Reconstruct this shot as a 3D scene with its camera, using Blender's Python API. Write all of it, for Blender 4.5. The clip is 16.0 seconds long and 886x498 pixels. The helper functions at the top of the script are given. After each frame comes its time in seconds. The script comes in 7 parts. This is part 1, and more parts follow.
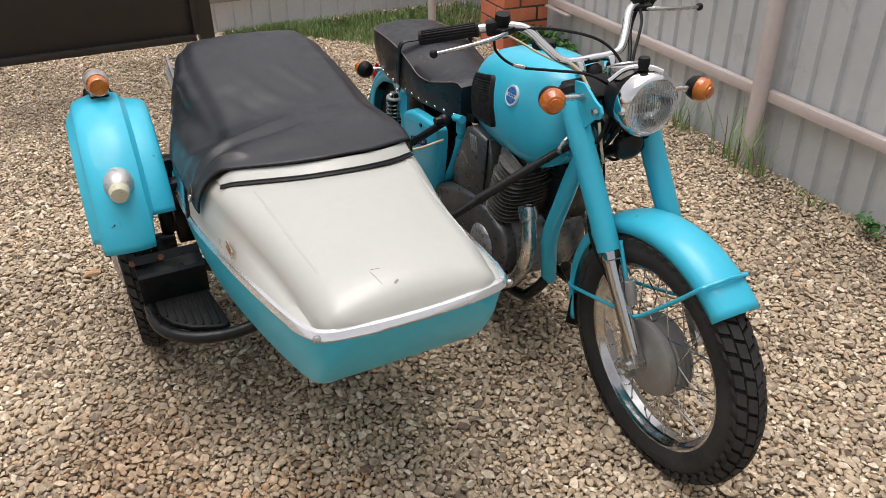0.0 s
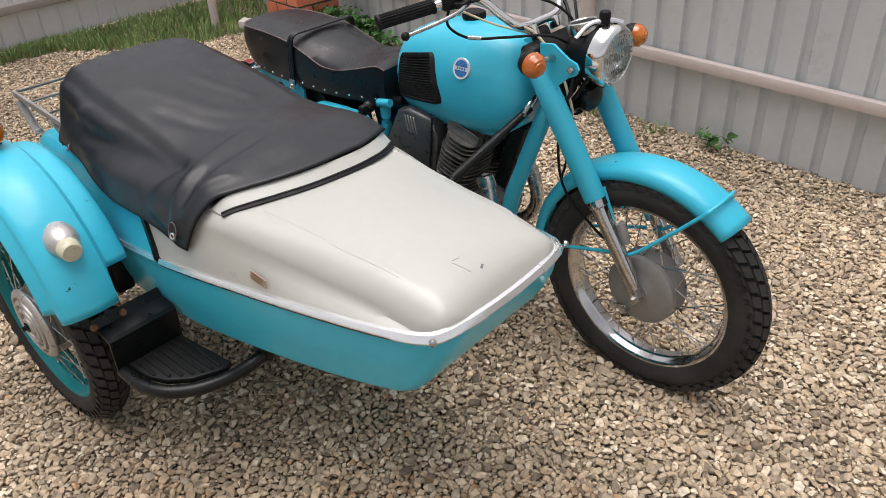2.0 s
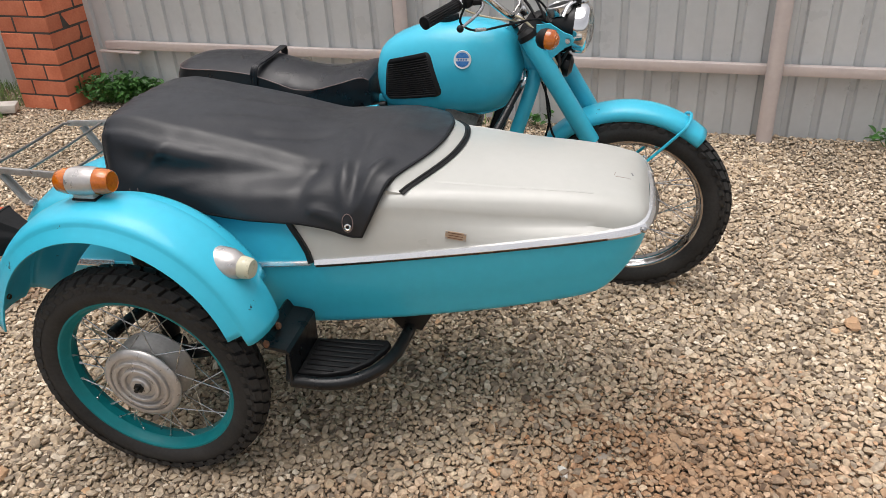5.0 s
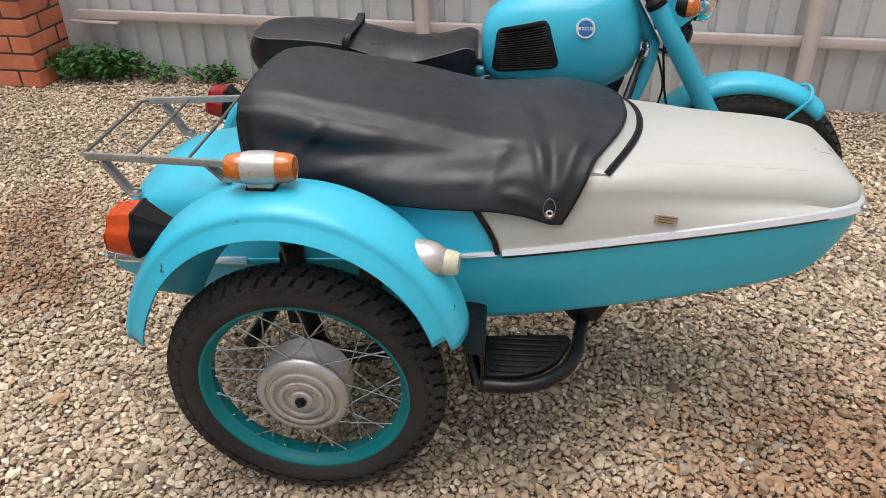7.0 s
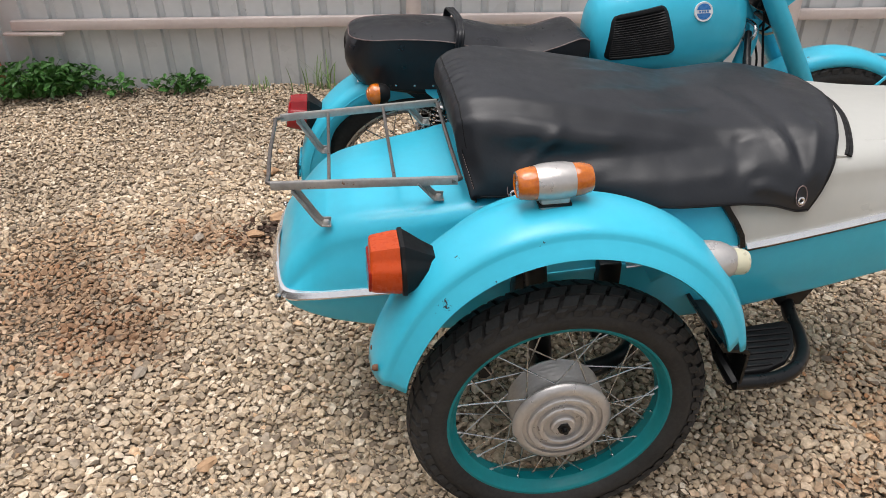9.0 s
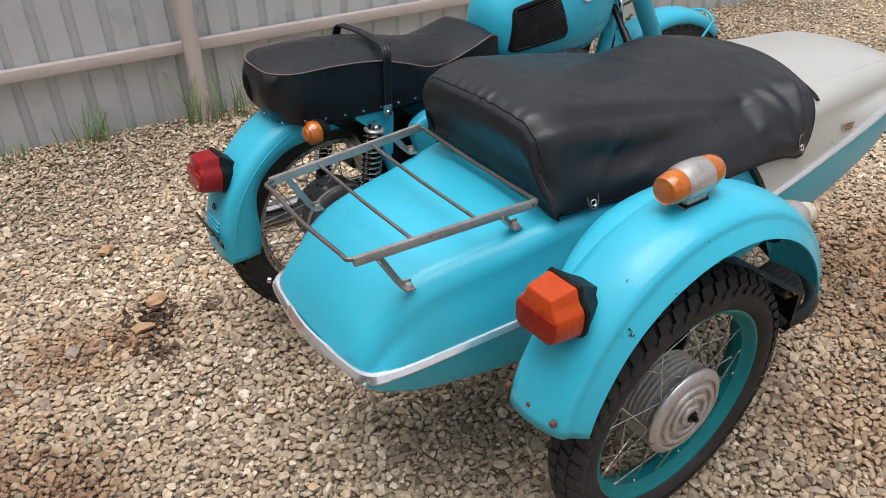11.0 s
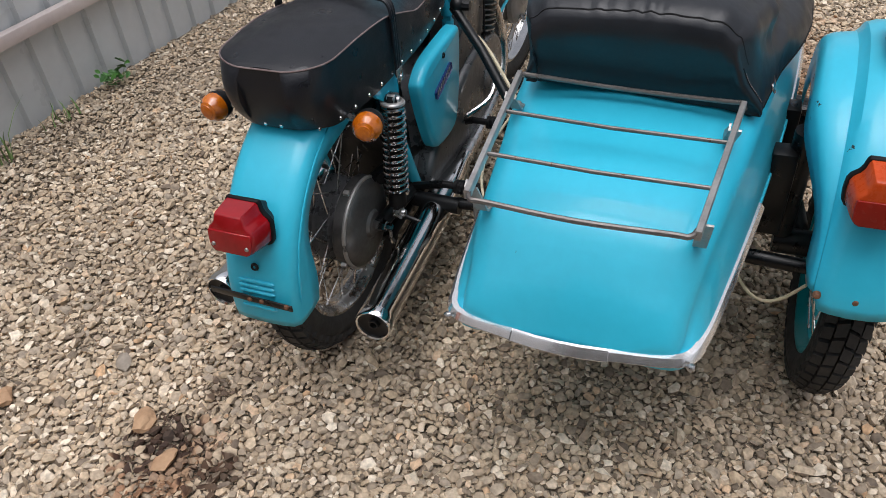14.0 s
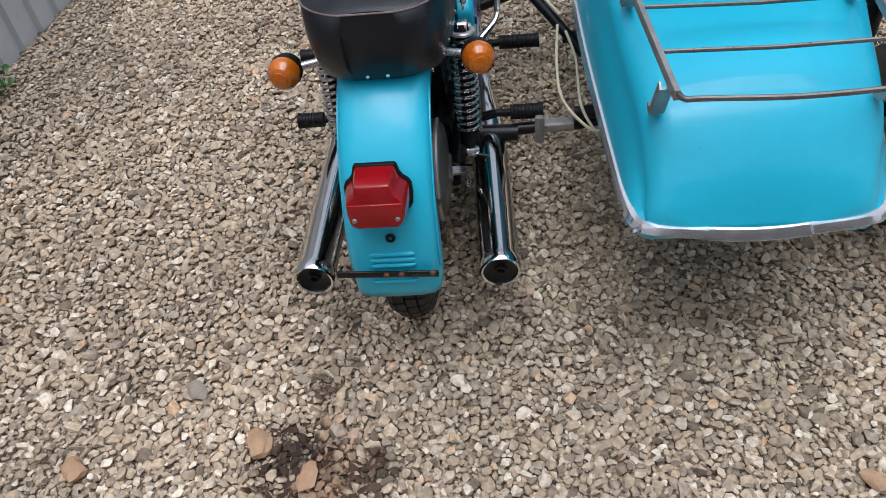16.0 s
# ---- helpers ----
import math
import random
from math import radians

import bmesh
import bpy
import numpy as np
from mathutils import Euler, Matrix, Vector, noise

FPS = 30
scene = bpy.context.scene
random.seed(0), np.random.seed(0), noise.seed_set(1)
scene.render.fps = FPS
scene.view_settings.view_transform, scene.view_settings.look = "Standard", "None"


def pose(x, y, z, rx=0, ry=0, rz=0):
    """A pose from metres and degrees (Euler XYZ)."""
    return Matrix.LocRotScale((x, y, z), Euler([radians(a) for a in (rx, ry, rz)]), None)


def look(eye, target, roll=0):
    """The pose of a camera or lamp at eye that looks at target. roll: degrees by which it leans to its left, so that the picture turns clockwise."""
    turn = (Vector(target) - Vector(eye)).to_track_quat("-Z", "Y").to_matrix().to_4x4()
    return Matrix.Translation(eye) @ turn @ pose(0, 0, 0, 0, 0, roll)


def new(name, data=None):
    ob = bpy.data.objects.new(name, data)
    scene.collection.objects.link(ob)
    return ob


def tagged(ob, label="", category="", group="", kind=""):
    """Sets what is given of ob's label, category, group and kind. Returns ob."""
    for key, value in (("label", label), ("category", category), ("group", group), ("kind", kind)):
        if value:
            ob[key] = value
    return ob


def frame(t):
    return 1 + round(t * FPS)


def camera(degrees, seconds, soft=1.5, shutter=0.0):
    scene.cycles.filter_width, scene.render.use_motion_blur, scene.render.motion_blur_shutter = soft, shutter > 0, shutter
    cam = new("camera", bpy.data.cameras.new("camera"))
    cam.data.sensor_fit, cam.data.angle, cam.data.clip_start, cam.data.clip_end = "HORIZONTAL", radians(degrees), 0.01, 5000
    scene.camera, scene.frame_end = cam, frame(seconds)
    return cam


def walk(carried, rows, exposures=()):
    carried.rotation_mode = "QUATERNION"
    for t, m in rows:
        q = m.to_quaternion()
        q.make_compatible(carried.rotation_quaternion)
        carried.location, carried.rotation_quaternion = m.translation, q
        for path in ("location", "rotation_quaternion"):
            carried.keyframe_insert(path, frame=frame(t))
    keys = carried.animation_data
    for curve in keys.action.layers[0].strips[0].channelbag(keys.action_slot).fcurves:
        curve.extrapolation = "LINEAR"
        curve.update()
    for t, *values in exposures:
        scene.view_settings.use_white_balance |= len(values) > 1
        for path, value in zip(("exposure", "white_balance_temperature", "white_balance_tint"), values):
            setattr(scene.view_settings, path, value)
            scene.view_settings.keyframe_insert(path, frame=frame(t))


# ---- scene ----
cam = camera(59.6, 16.0, soft=0.6)
PATH = [
    (0, (2.353, -1.2, 1.515), (0.814, -0.415, 0.506), -0.8),
    (0.5, (2.185, -1.27, 1.513), (0.687, -0.397, 0.517), -0.8),
    (1, (2.064, -1.391, 1.512), (0.692, -0.356, 0.489), -2.0),
    (1.5, (1.971, -1.557, 1.513), (0.76, -0.383, 0.438), -3.5),
    (2, (1.963, -1.658, 1.523), (0.826, -0.405, 0.456), -2.8),
    (2.5, (1.938, -1.83, 1.519), (0.891, -0.488, 0.469), -2.5),
    (3, (1.852, -1.991, 1.535), (0.873, -0.606, 0.474), -2.7),
    (3.2, (1.776, -2.051, 1.536), (0.84, -0.632, 0.482), -3.2),
    (5.3, (1.007, -2.525, 1.508), (0.657, -0.819, 0.525), -3.9),
    (5.5, (0.907, -2.538, 1.504), (0.585, -0.827, 0.52), -4.2),
    (6, (0.751, -2.545, 1.492), (0.496, -0.842, 0.474), -2.9),
    (6.5, (0.636, -2.492, 1.482), (0.421, -0.791, 0.452), -2.2),
    (7, (0.466, -2.422, 1.471), (0.304, -0.726, 0.424), -1.1),
    (7.5, (0.292, -2.415, 1.468), (0.217, -0.725, 0.4), -1.6),
    (8, (0.03, -2.442, 1.461), (0.118, -0.751, 0.396), -1.9),
    (8.5, (-0.166, -2.428, 1.468), (-0.042, -0.743, 0.399), -0.9),
    (9, (-0.357, -2.279, 1.46), (-0.149, -0.605, 0.386), -0.6),
    (9.2, (-0.425, -2.224, 1.464), (-0.164, -0.558, 0.389), -0.5),
    (11.3, (-1.1, -1.756, 1.465), (-0.026, -0.496, 0.343), -1.3),
    (11.5, (-1.135, -1.703, 1.462), (0.015, -0.534, 0.316), -1.6),
    (12, (-1.272, -1.531, 1.473), (0.001, -0.581, 0.258), -3.9),
    (12.5, (-1.353, -1.404, 1.49), (-0.041, -0.562, 0.238), -3.8),
    (13, (-1.362, -1.209, 1.461), (-0.02, -0.43, 0.199), -2.9),
    (13.5, (-1.378, -1.003, 1.447), (-0.033, -0.274, 0.159), -3.6),
    (14, (-1.449, -0.827, 1.444), (-0.052, -0.213, 0.151), -5.1),
    (14.5, (-1.541, -0.625, 1.443), (-0.119, -0.117, 0.132), -6.4),
    (15, (-1.521, -0.483, 1.42), (-0.118, -0.05, 0.061), -6.4),
    (15.5, (-1.465, -0.336, 1.407), (-0.078, 0.003, 0.006), -7.1),
    (16, (-1.495, -0.211, 1.414), (-0.11, -0.045, -0.019), -7.7),
]
walk(cam, [(t, look(eye, target, roll)) for t, eye, target, roll in PATH],
     exposures=[(0, 0.33, 6700, 13), (3, 0.34, 6700, 13), (7, 0.36, 6650, 13), (9.2, 0.36, 6650, 13), (11.5, 0.20, 6450, 13), (13, 0.12, 6350, 13), (14.5, 0.04, 6200, 13), (16, 0.0, 5850, 12)])

# ---- daylight: a bright overcast sky ----
world = bpy.data.worlds.new("overcast")
scene.world = world
world.use_nodes = True
wn, wl = world.node_tree.nodes, world.node_tree.links
sky = wn.new("ShaderNodeTexSky")
sky.sky_type, sky.sun_disc = "NISHITA", False
sky.sun_elevation, sky.sun_rotation = radians(78), radians(-60)
sky.air_density, sky.dust_density, sky.ozone_density = 1.0, 4.0, 1.0
haze = wn.new("ShaderNodeHueSaturation")
haze.inputs["Saturation"].default_value = 0.22
wl.new(sky.outputs[0], haze.inputs["Color"])
wl.new(haze.outputs[0], wn["Background"].inputs["Color"])
wn["Background"].inputs["Strength"].default_value = 0.150
sun = new("sun", bpy.data.lights.new("sun", "SUN"))
sun.data.energy, sun.data.angle, sun.data.color = 1.55, radians(48), (1.0, 0.985, 0.96)
sun.matrix_world = look((-0.25, -0.9, 5.0), (0.0, 0.0, 0.0))



# ---- tools ----
def link(nt, a, b):
    nt.links.new(a, b)


def surface(name, low, high, rough=0.5, metal=0.0, big=3.0, fine=80.0, bump=0.0, spread=0.12, spec=0.5, coat=0.0,
            chips=0.0, chip_colour=(0.02, 0.018, 0.016), chip_scale=14.0, per_object=0.0, per_island=False, trans=0.0, bump_scale=None):
    """A material whose colour wanders between low and high at two scales, with uneven gloss, fine relief and chips."""
    m = bpy.data.materials.new(name)
    m.use_nodes = True
    nt = m.node_tree
    n = nt.nodes
    b = n["Principled BSDF"]
    co = n.new("ShaderNodeTexCoord").outputs["Object"]

    def noise_at(scale, detail=3.0, rough_=0.55):
        t = n.new("ShaderNodeTexNoise")
        t.inputs["Scale"].default_value, t.inputs["Detail"].default_value, t.inputs["Roughness"].default_value = scale, detail, rough_
        link(nt, co, t.inputs["Vector"])
        return t.outputs["Fac"]

    a, f = noise_at(big), noise_at(fine, 2.0)
    both = n.new("ShaderNodeMath")
    both.operation = "MULTIPLY_ADD"
    both.inputs[1].default_value = 0.45
    link(nt, f, both.inputs[0])
    link(nt, a, both.inputs[2])
    wide = n.new("ShaderNodeMapRange")
    wide.inputs["From Min"].default_value, wide.inputs["From Max"].default_value = 0.45, 1.0
    link(nt, both.outputs[0], wide.inputs["Value"])
    mix = n.new("ShaderNodeMix")
    mix.data_type = "RGBA"
    mix.inputs["A"].default_value, mix.inputs["B"].default_value = (*low, 1), (*high, 1)
    link(nt, wide.outputs[0], mix.inputs["Factor"])
    colour = mix.outputs["Result"]
    if per_object or per_island:
        src = n.new("ShaderNodeNewGeometry").outputs["Random Per Island"] if per_island else n.new("ShaderNodeObjectInfo").outputs["Random"]
        hs = n.new("ShaderNodeHueSaturation")
        vr = n.new("ShaderNodeMapRange")
        vr.inputs["To Min"].default_value, vr.inputs["To Max"].default_value = 1 - per_object, 1 + per_object
        link(nt, src, vr.inputs["Value"])
        link(nt, vr.outputs[0], hs.inputs["Value"])
        link(nt, colour, hs.inputs["Color"])
        colour = hs.outputs[0]
    if chips:
        c = noise_at(chip_scale, 6.0, 0.75)
        lim = n.new("ShaderNodeMath")
        lim.operation = "GREATER_THAN"
        lim.inputs[1].default_value = 1.0 - chips
        link(nt, c, lim.inputs[0])
        cm = n.new("ShaderNodeMix")
        cm.data_type = "RGBA"
        cm.inputs["B"].default_value = (*chip_colour, 1)
        link(nt, colour, cm.inputs["A"])
        link(nt, lim.outputs[0], cm.inputs["Factor"])
        colour = cm.outputs["Result"]
    link(nt, colour, b.inputs["Base Color"])
    rr = n.new("ShaderNodeMapRange")
    rr.inputs["To Min"].default_value, rr.inputs["To Max"].default_value = max(0.02, rough - spread), min(1.0, rough + spread)
    rr.inputs["From Min"].default_value, rr.inputs["From Max"].default_value = 0.3, 0.7
    link(nt, noise_at(big * 4, 4.0), rr.inputs["Value"])
    link(nt, rr.outputs[0], b.inputs["Roughness"])
    b.inputs["Metallic"].default_value = metal
    b.inputs["Specular IOR Level"].default_value = spec
    b.inputs["Coat Weight"].default_value = coat
    b.inputs["Coat Roughness"].default_value = 0.08
    b.inputs["Transmission Weight"].default_value = trans
    if bump:
        bn = n.new("ShaderNodeBump")
        bn.inputs["Strength"].default_value = 0.6
        bn.inputs["Distance"].default_value = bump
        link(nt, noise_at(bump_scale or fine, 4.0), bn.inputs["Height"])
        link(nt, bn.outputs[0], b.inputs["Normal"])
    return m


def part(name, bm, material, parent=None, label="", smooth=38, kind=""):
    """Links a bmesh as one mesh object under a thing or a part; its corners are in world metres."""
    me = bpy.data.meshes.new(name)
    bmesh.ops.recalc_face_normals(bm, faces=bm.faces)
    bm.to_mesh(me)
    bm.free()
    me.materials.append(material)
    if smooth:
        me.shade_smooth()
        me.set_sharp_from_angle(angle=radians(smooth))
    ob = new(name, me)
    if parent:
        ob.parent = parent
        if parent.type == "EMPTY":
            ob.matrix_parent_inverse = Matrix.Translation(-parent.location)
    return tagged(ob, label, kind=kind)


def thing(name, at, label, category, group=""):
    e = new(name)
    e.location = at
    e.empty_display_size = 0.1
    return tagged(e, label, category, group)


def B():
    return bmesh.new()


def V(*a):
    return Vector(a)


def spline(pts, n=8, closed=False):
    """A smooth line through the points."""
    p = [Vector(q) for q in pts]
    k = len(p)
    out = []
    last = k if closed else k - 1
    for i in range(last):
        p0 = p[(i - 1) % k] if closed or i else p[0] * 2 - p[1]
        p1, p2 = p[i], p[(i + 1) % k]
        p3 = p[(i + 2) % k] if closed or i + 2 < k else p2 * 2 - p1
        for j in range(n):
            t = j / n
            out.append(0.5 * (2 * p1 + (p2 - p0) * t + (2 * p0 - 5 * p1 + 4 * p2 - p3) * t * t + (3 * p1 - p0 - 3 * p2 + p3) * t ** 3))
    if not closed:
        out.append(p[-1].copy())
    return out


def loft(bm, rings, closed=True, cap=True):
    """Skins rows of points, each row as long as the others."""
    rows = [[bm.verts.new(q) for q in r] for r in rings]
    m = len(rows[0])
    for a, b in zip(rows, rows[1:]):
        for i in range(m if closed else m - 1):
            j = (i + 1) % m
            try:
                bm.faces.new((a[i], a[j], b[j], b[i]))
            except ValueError:
                pass
    if cap and closed:
        for r in (rows[0], rows[-1]):
            try:
                bm.faces.new(r)
            except ValueError:
                pass
    return bm


def sweep(bm, path, section, closed=False, up=(0, 0, 1), cap=True, size=None):
    """Carries a flat section (side, up) along a line."""
    path = [Vector(p) for p in path]
    k = len(path)
    rings = []
    for i, p in enumerate(path):
        a = path[(i - 1) % k] if closed or i else p
        b = path[(i + 1) % k] if closed or i + 1 < k else p
        d = (b - a).normalized()
        u = Vector(up)
        s = d.cross(u)
        if s.length < 1e-4:
            s = d.cross(Vector((1, 0, 0.01)))
        s.normalize()
        u = s.cross(d)
        g = size[i] if size else 1.0
        rings.append([p + s * x * g + u * y * g for x, y in section])
    if closed:
        rings.append(rings[0])
        rows = [[bm.verts.new(q) for q in r] for r in rings[:-1]]
        m = len(section)
        for i in range(k):
            a, b = rows[i], rows[(i + 1) % k]
            for j in range(m):
                bm.faces.new((a[j], a[(j + 1) % m], b[(j + 1) % m], b[j]))
        return bm
    return loft(bm, rings, True, cap)


def tube(bm, pts, r, seg=10, smooth_n=0, closed=False, up=(0, 0, 1)):
    """A round bar along points; r is one radius or one for each point."""
    if smooth_n:
        if isinstance(r, (list, tuple)):
            rs = []
            for a, b in zip(r, r[1:]):
                rs += [a + (b - a) * j / smooth_n for j in range(smooth_n)]
            r = rs + [r[-1]]
        pts = spline(pts, smooth_n, closed)
    sec = [(math.cos(2 * math.pi * i / seg), math.sin(2 * math.pi * i / seg)) for i in range(seg)]
    size = list(r) if isinstance(r, (list, tuple)) else [r] * len(pts)
    return sweep(bm, pts, sec, closed, up, True, size)


def frame_of(at, axis, up=(0, 0, 1)):
    """A turn whose z runs along axis."""
    z = Vector(axis).normalized()
    x = Vector(up).cross(z)
    if x.length < 1e-4:
        x = Vector((1, 0, 0)).cross(z)
    x.normalize()
    y = z.cross(x)
    return Matrix.Translation(at) @ Matrix((x, y, z)).transposed().to_4x4()


def lathe(bm, profile, m, seg=32, turn=2 * math.pi, closed_profile=False):
    """Turns a profile (radius, along) about the z of m."""
    full = abs(turn - 2 * math.pi) < 1e-6
    k = seg if full else seg + 1
    rings = []
    for i in range(k):
        a = turn * i / seg
        rings.append([m @ Vector((r * math.cos(a), r * math.sin(a), h)) for r, h in profile])
    rows = [[bm.verts.new(q) for q in r] for r in rings]
    n = len(profile)
    for i in range(k if full else k - 1):
        a, b = rows[i], rows[(i + 1) % k]
        for j in range(n if closed_profile else n - 1):
            q = (a[j], a[(j + 1) % n], b[(j + 1) % n], b[j])
            try:
                bm.faces.new(q)
            except ValueError:
                pass
    bmesh.ops.remove_doubles(bm, verts=bm.verts, dist=1e-6)
    return bm


def block(bm, size, m=None, bevel=0.0, seg=2):
    """A box with softened edges."""
    tmp = bmesh.new()
    bmesh.ops.create_cube(tmp, size=1.0, matrix=Matrix.Diagonal((*size, 1)))
    if bevel:
        bmesh.ops.bevel(tmp, geom=tmp.edges[:], offset=bevel, segments=seg, profile=0.5, affect="EDGES")
    return merge(bm, tmp, m)


def merge(bm, other, m=None):
    if m:
        other.transform(m)
    me = bpy.data.meshes.new("tmp")
    other.to_mesh(me)
    other.free()
    bm.from_mesh(me)
    bpy.data.meshes.remove(me)
    return bm


def ball(bm, r, m, squash=(1, 1, 1), u=16, v=10):
    tmp = bmesh.new()
    bmesh.ops.create_uvsphere(tmp, u_segments=u, v_segments=v, radius=r, matrix=Matrix.Diagonal((*squash, 1)))
    return merge(bm, tmp, m)


def slab(bm, outline, thick, m, bevel=0.0):
    """A flat plate from an outline in its own x and y, pushed out along its z by thick."""
    tmp = bmesh.new()
    vs = [tmp.verts.new((x, y, 0)) for x, y in outline]
    f = tmp.faces.new(vs)
    r = bmesh.ops.extrude_face_region(tmp, geom=[f])
    bmesh.ops.translate(tmp, verts=[v for v in r["geom"] if isinstance(v, bmesh.types.BMVert)], vec=(0, 0, thick))
    bmesh.ops.recalc_face_normals(tmp, faces=tmp.faces)
    if bevel:
        top = [e for e in tmp.edges if all(abs(v.co.z - thick) < 1e-6 for v in e.verts)]
        bmesh.ops.bevel(tmp, geom=top, offset=bevel, segments=3, profile=0.5, affect="EDGES")
    return merge(bm, tmp, m)


def interp(table, x):
    """A smooth reading between rows of (x, value...)."""
    if x <= table[0][0]:
        return table[0][1:]
    for i in range(len(table) - 1):
        a, b = table[i], table[i + 1]
        if x <= b[0]:
            t = (x - a[0]) / (b[0] - a[0])
            p = table[i - 1] if i else a
            q = table[i + 2] if i + 2 < len(table) else b
            out = []
            for j in range(1, len(a)):
                h = b[0] - a[0]
                ma = (b[j] - p[j]) / (b[0] - p[0]) * h if b[0] > p[0] else 0
                mb = (q[j] - a[j]) / (q[0] - a[0]) * h if q[0] > a[0] else 0
                d = b[j] - a[j]
                if d == 0:
                    ma = mb = 0
                else:
                    ma, mb = (max(0, min(3, s / d)) * d for s in (ma, mb))
                out.append((2 * t ** 3 - 3 * t * t + 1) * a[j] + (t ** 3 - 2 * t * t + t) * ma + (3 * t * t - 2 * t ** 3) * b[j] + (t ** 3 - t * t) * mb)
            return tuple(out)
    return table[-1][1:]


def smoothstep(a, b, x):
    t = max(0.0, min(1.0, (x - a) / (b - a)))
    return t * t * (3 - 2 * t)

# ---- materials ----
TURQ = surface("turquoise_paint", (0.027, 0.420, 0.585), (0.036, 0.485, 0.665), 0.42, spec=0.3, big=2.0, fine=40, bump=0.0005, bump_scale=30, coat=0.35, spread=0.07, chips=0.285, chip_scale=9)
RIMPAINT = surface("rim_paint", (0.001, 0.155, 0.175), (0.002, 0.205, 0.225), 0.40, spec=0.25, big=8, fine=60, bump=0.0004, chips=0.27, chip_colour=(0.25, 0.09, 0.035), chip_scale=7)
WHITE = surface("cowl_paint", (0.415, 0.42, 0.39), (0.46, 0.46, 0.43), 0.33, big=1.5, fine=40, bump=0.0004, bump_scale=25, coat=0.15, spread=0.06)
VINYL = surface("cover_vinyl", (0.0095, 0.0110, 0.0140), (0.0165, 0.0185, 0.0225), 0.40, big=6, fine=220, bump=0.0030, bump_scale=15, spread=0.08, spec=0.42)
LEATHER = surface("seat_vinyl", (0.0062, 0.0070, 0.0095), (0.0105, 0.0116, 0.0148), 0.36, big=5, fine=300, bump=0.0008, spec=0.42)
RUBBER = surface("tyre_rubber", (0.016, 0.0158, 0.0155), (0.042, 0.041, 0.0395), 0.70, big=9, fine=120, bump=0.0006, spec=0.25)
GRIPRUB = surface("black_rubber", (0.0045, 0.0045, 0.0048), (0.008, 0.008, 0.0085), 0.5, big=9, fine=150, bump=0.0004, spec=0.22)
BLACK = surface("black_paint", (0.0035, 0.004, 0.0045), (0.007, 0.0075, 0.008), 0.34, big=6, fine=60, bump=0.0005, chips=0.27, chip_colour=(0.16, 0.08, 0.05), chip_scale=11, spec=0.32)
CHROME = surface("chrome", (0.72, 0.72, 0.72), (0.80, 0.80, 0.79), 0.10, 1.0, big=6, fine=90, spread=0.06)
TRIM = surface("polished_aluminium", (0.82, 0.82, 0.815), (0.90, 0.90, 0.895), 0.20, 0.88, big=6, fine=90, spread=0.06)
DARKREFLECT = surface("dark_reflection", (0.05, 0.038, 0.03), (0.10, 0.075, 0.06), 0.3, 0.8, big=9, fine=120)
DARKSTEEL = surface("tarnished_rod", (0.13, 0.115, 0.105), (0.24, 0.22, 0.205), 0.42, 0.7, big=16, fine=120, bump=0.0005, chips=0.36, chip_colour=(0.12, 0.055, 0.03), chip_scale=20)
AGEDCHROME = surface("aged_chrome", (0.44, 0.44, 0.44), (0.58, 0.575, 0.57), 0.13, 1.0, big=9, fine=120, spread=0.07)
DULLCHROME = surface("worn_chrome", (0.42, 0.42, 0.42), (0.62, 0.61, 0.60), 0.26, 1.0, big=9, fine=140, spread=0.12)
SILVER = surface("silver_paint", (0.40, 0.385, 0.375), (0.58, 0.56, 0.54), 0.36, 0.6, big=9, fine=110, bump=0.0003)
ALLOY = surface("cast_alloy", (0.30, 0.29, 0.28), (0.48, 0.47, 0.45), 0.5, 0.75, big=9, fine=110, bump=0.0004, spread=0.12)
ENGINE = surface("engine_alloy", (0.135, 0.138, 0.142), (0.28, 0.28, 0.282), 0.32, 0.45, big=9, fine=70, bump=0.0006, spread=0.14)
FINS = surface("sooty_fins", (0.10, 0.096, 0.092), (0.34, 0.33, 0.315), 0.40, 0.7, big=14, fine=120, bump=0.0005)
COREBLACK = surface("near_black_core", (0.006, 0.006, 0.006), (0.014, 0.013, 0.012), 0.6, 0.2, big=14, fine=120, bump=0.0005, spec=0.2)
CRANK = surface("dark_crankcase", (0.070, 0.071, 0.073), (0.155, 0.156, 0.158), 0.34, 0.6, big=9, fine=80, bump=0.0006, spread=0.14)
GREYHUB = surface("grey_hub_paint", (0.20, 0.20, 0.195), (0.28, 0.275, 0.265), 0.45, 0.25, big=7, fine=80, bump=0.0004)
CASE = surface("grey_case_alloy", (0.045, 0.044, 0.044), (0.115, 0.112, 0.108), 0.42, 0.55, big=8, fine=90, bump=0.0005, spread=0.14)
STEEL = surface("rusty_steel", (0.26, 0.25, 0.24), (0.44, 0.43, 0.41), 0.46, 0.6, big=16, fine=120, bump=0.0006, chips=0.36, chip_colour=(0.17, 0.075, 0.035), chip_scale=20)
RUST = surface("rust", (0.09, 0.04, 0.022), (0.22, 0.10, 0.05), 0.8, 0.2, big=30, fine=150, bump=0.001)
ORANGE = surface("amber_lens", (0.33, 0.058, 0.001), (0.66, 0.185, 0.004), 0.12, spec=0.5, big=26, fine=160, coat=0.8, bump=0.0008)
AMBERRED = surface("faded_orange_red_lens", (0.42, 0.046, 0.008), (0.52, 0.068, 0.011), 0.3, spec=0.25, big=20, fine=90, coat=0.05)
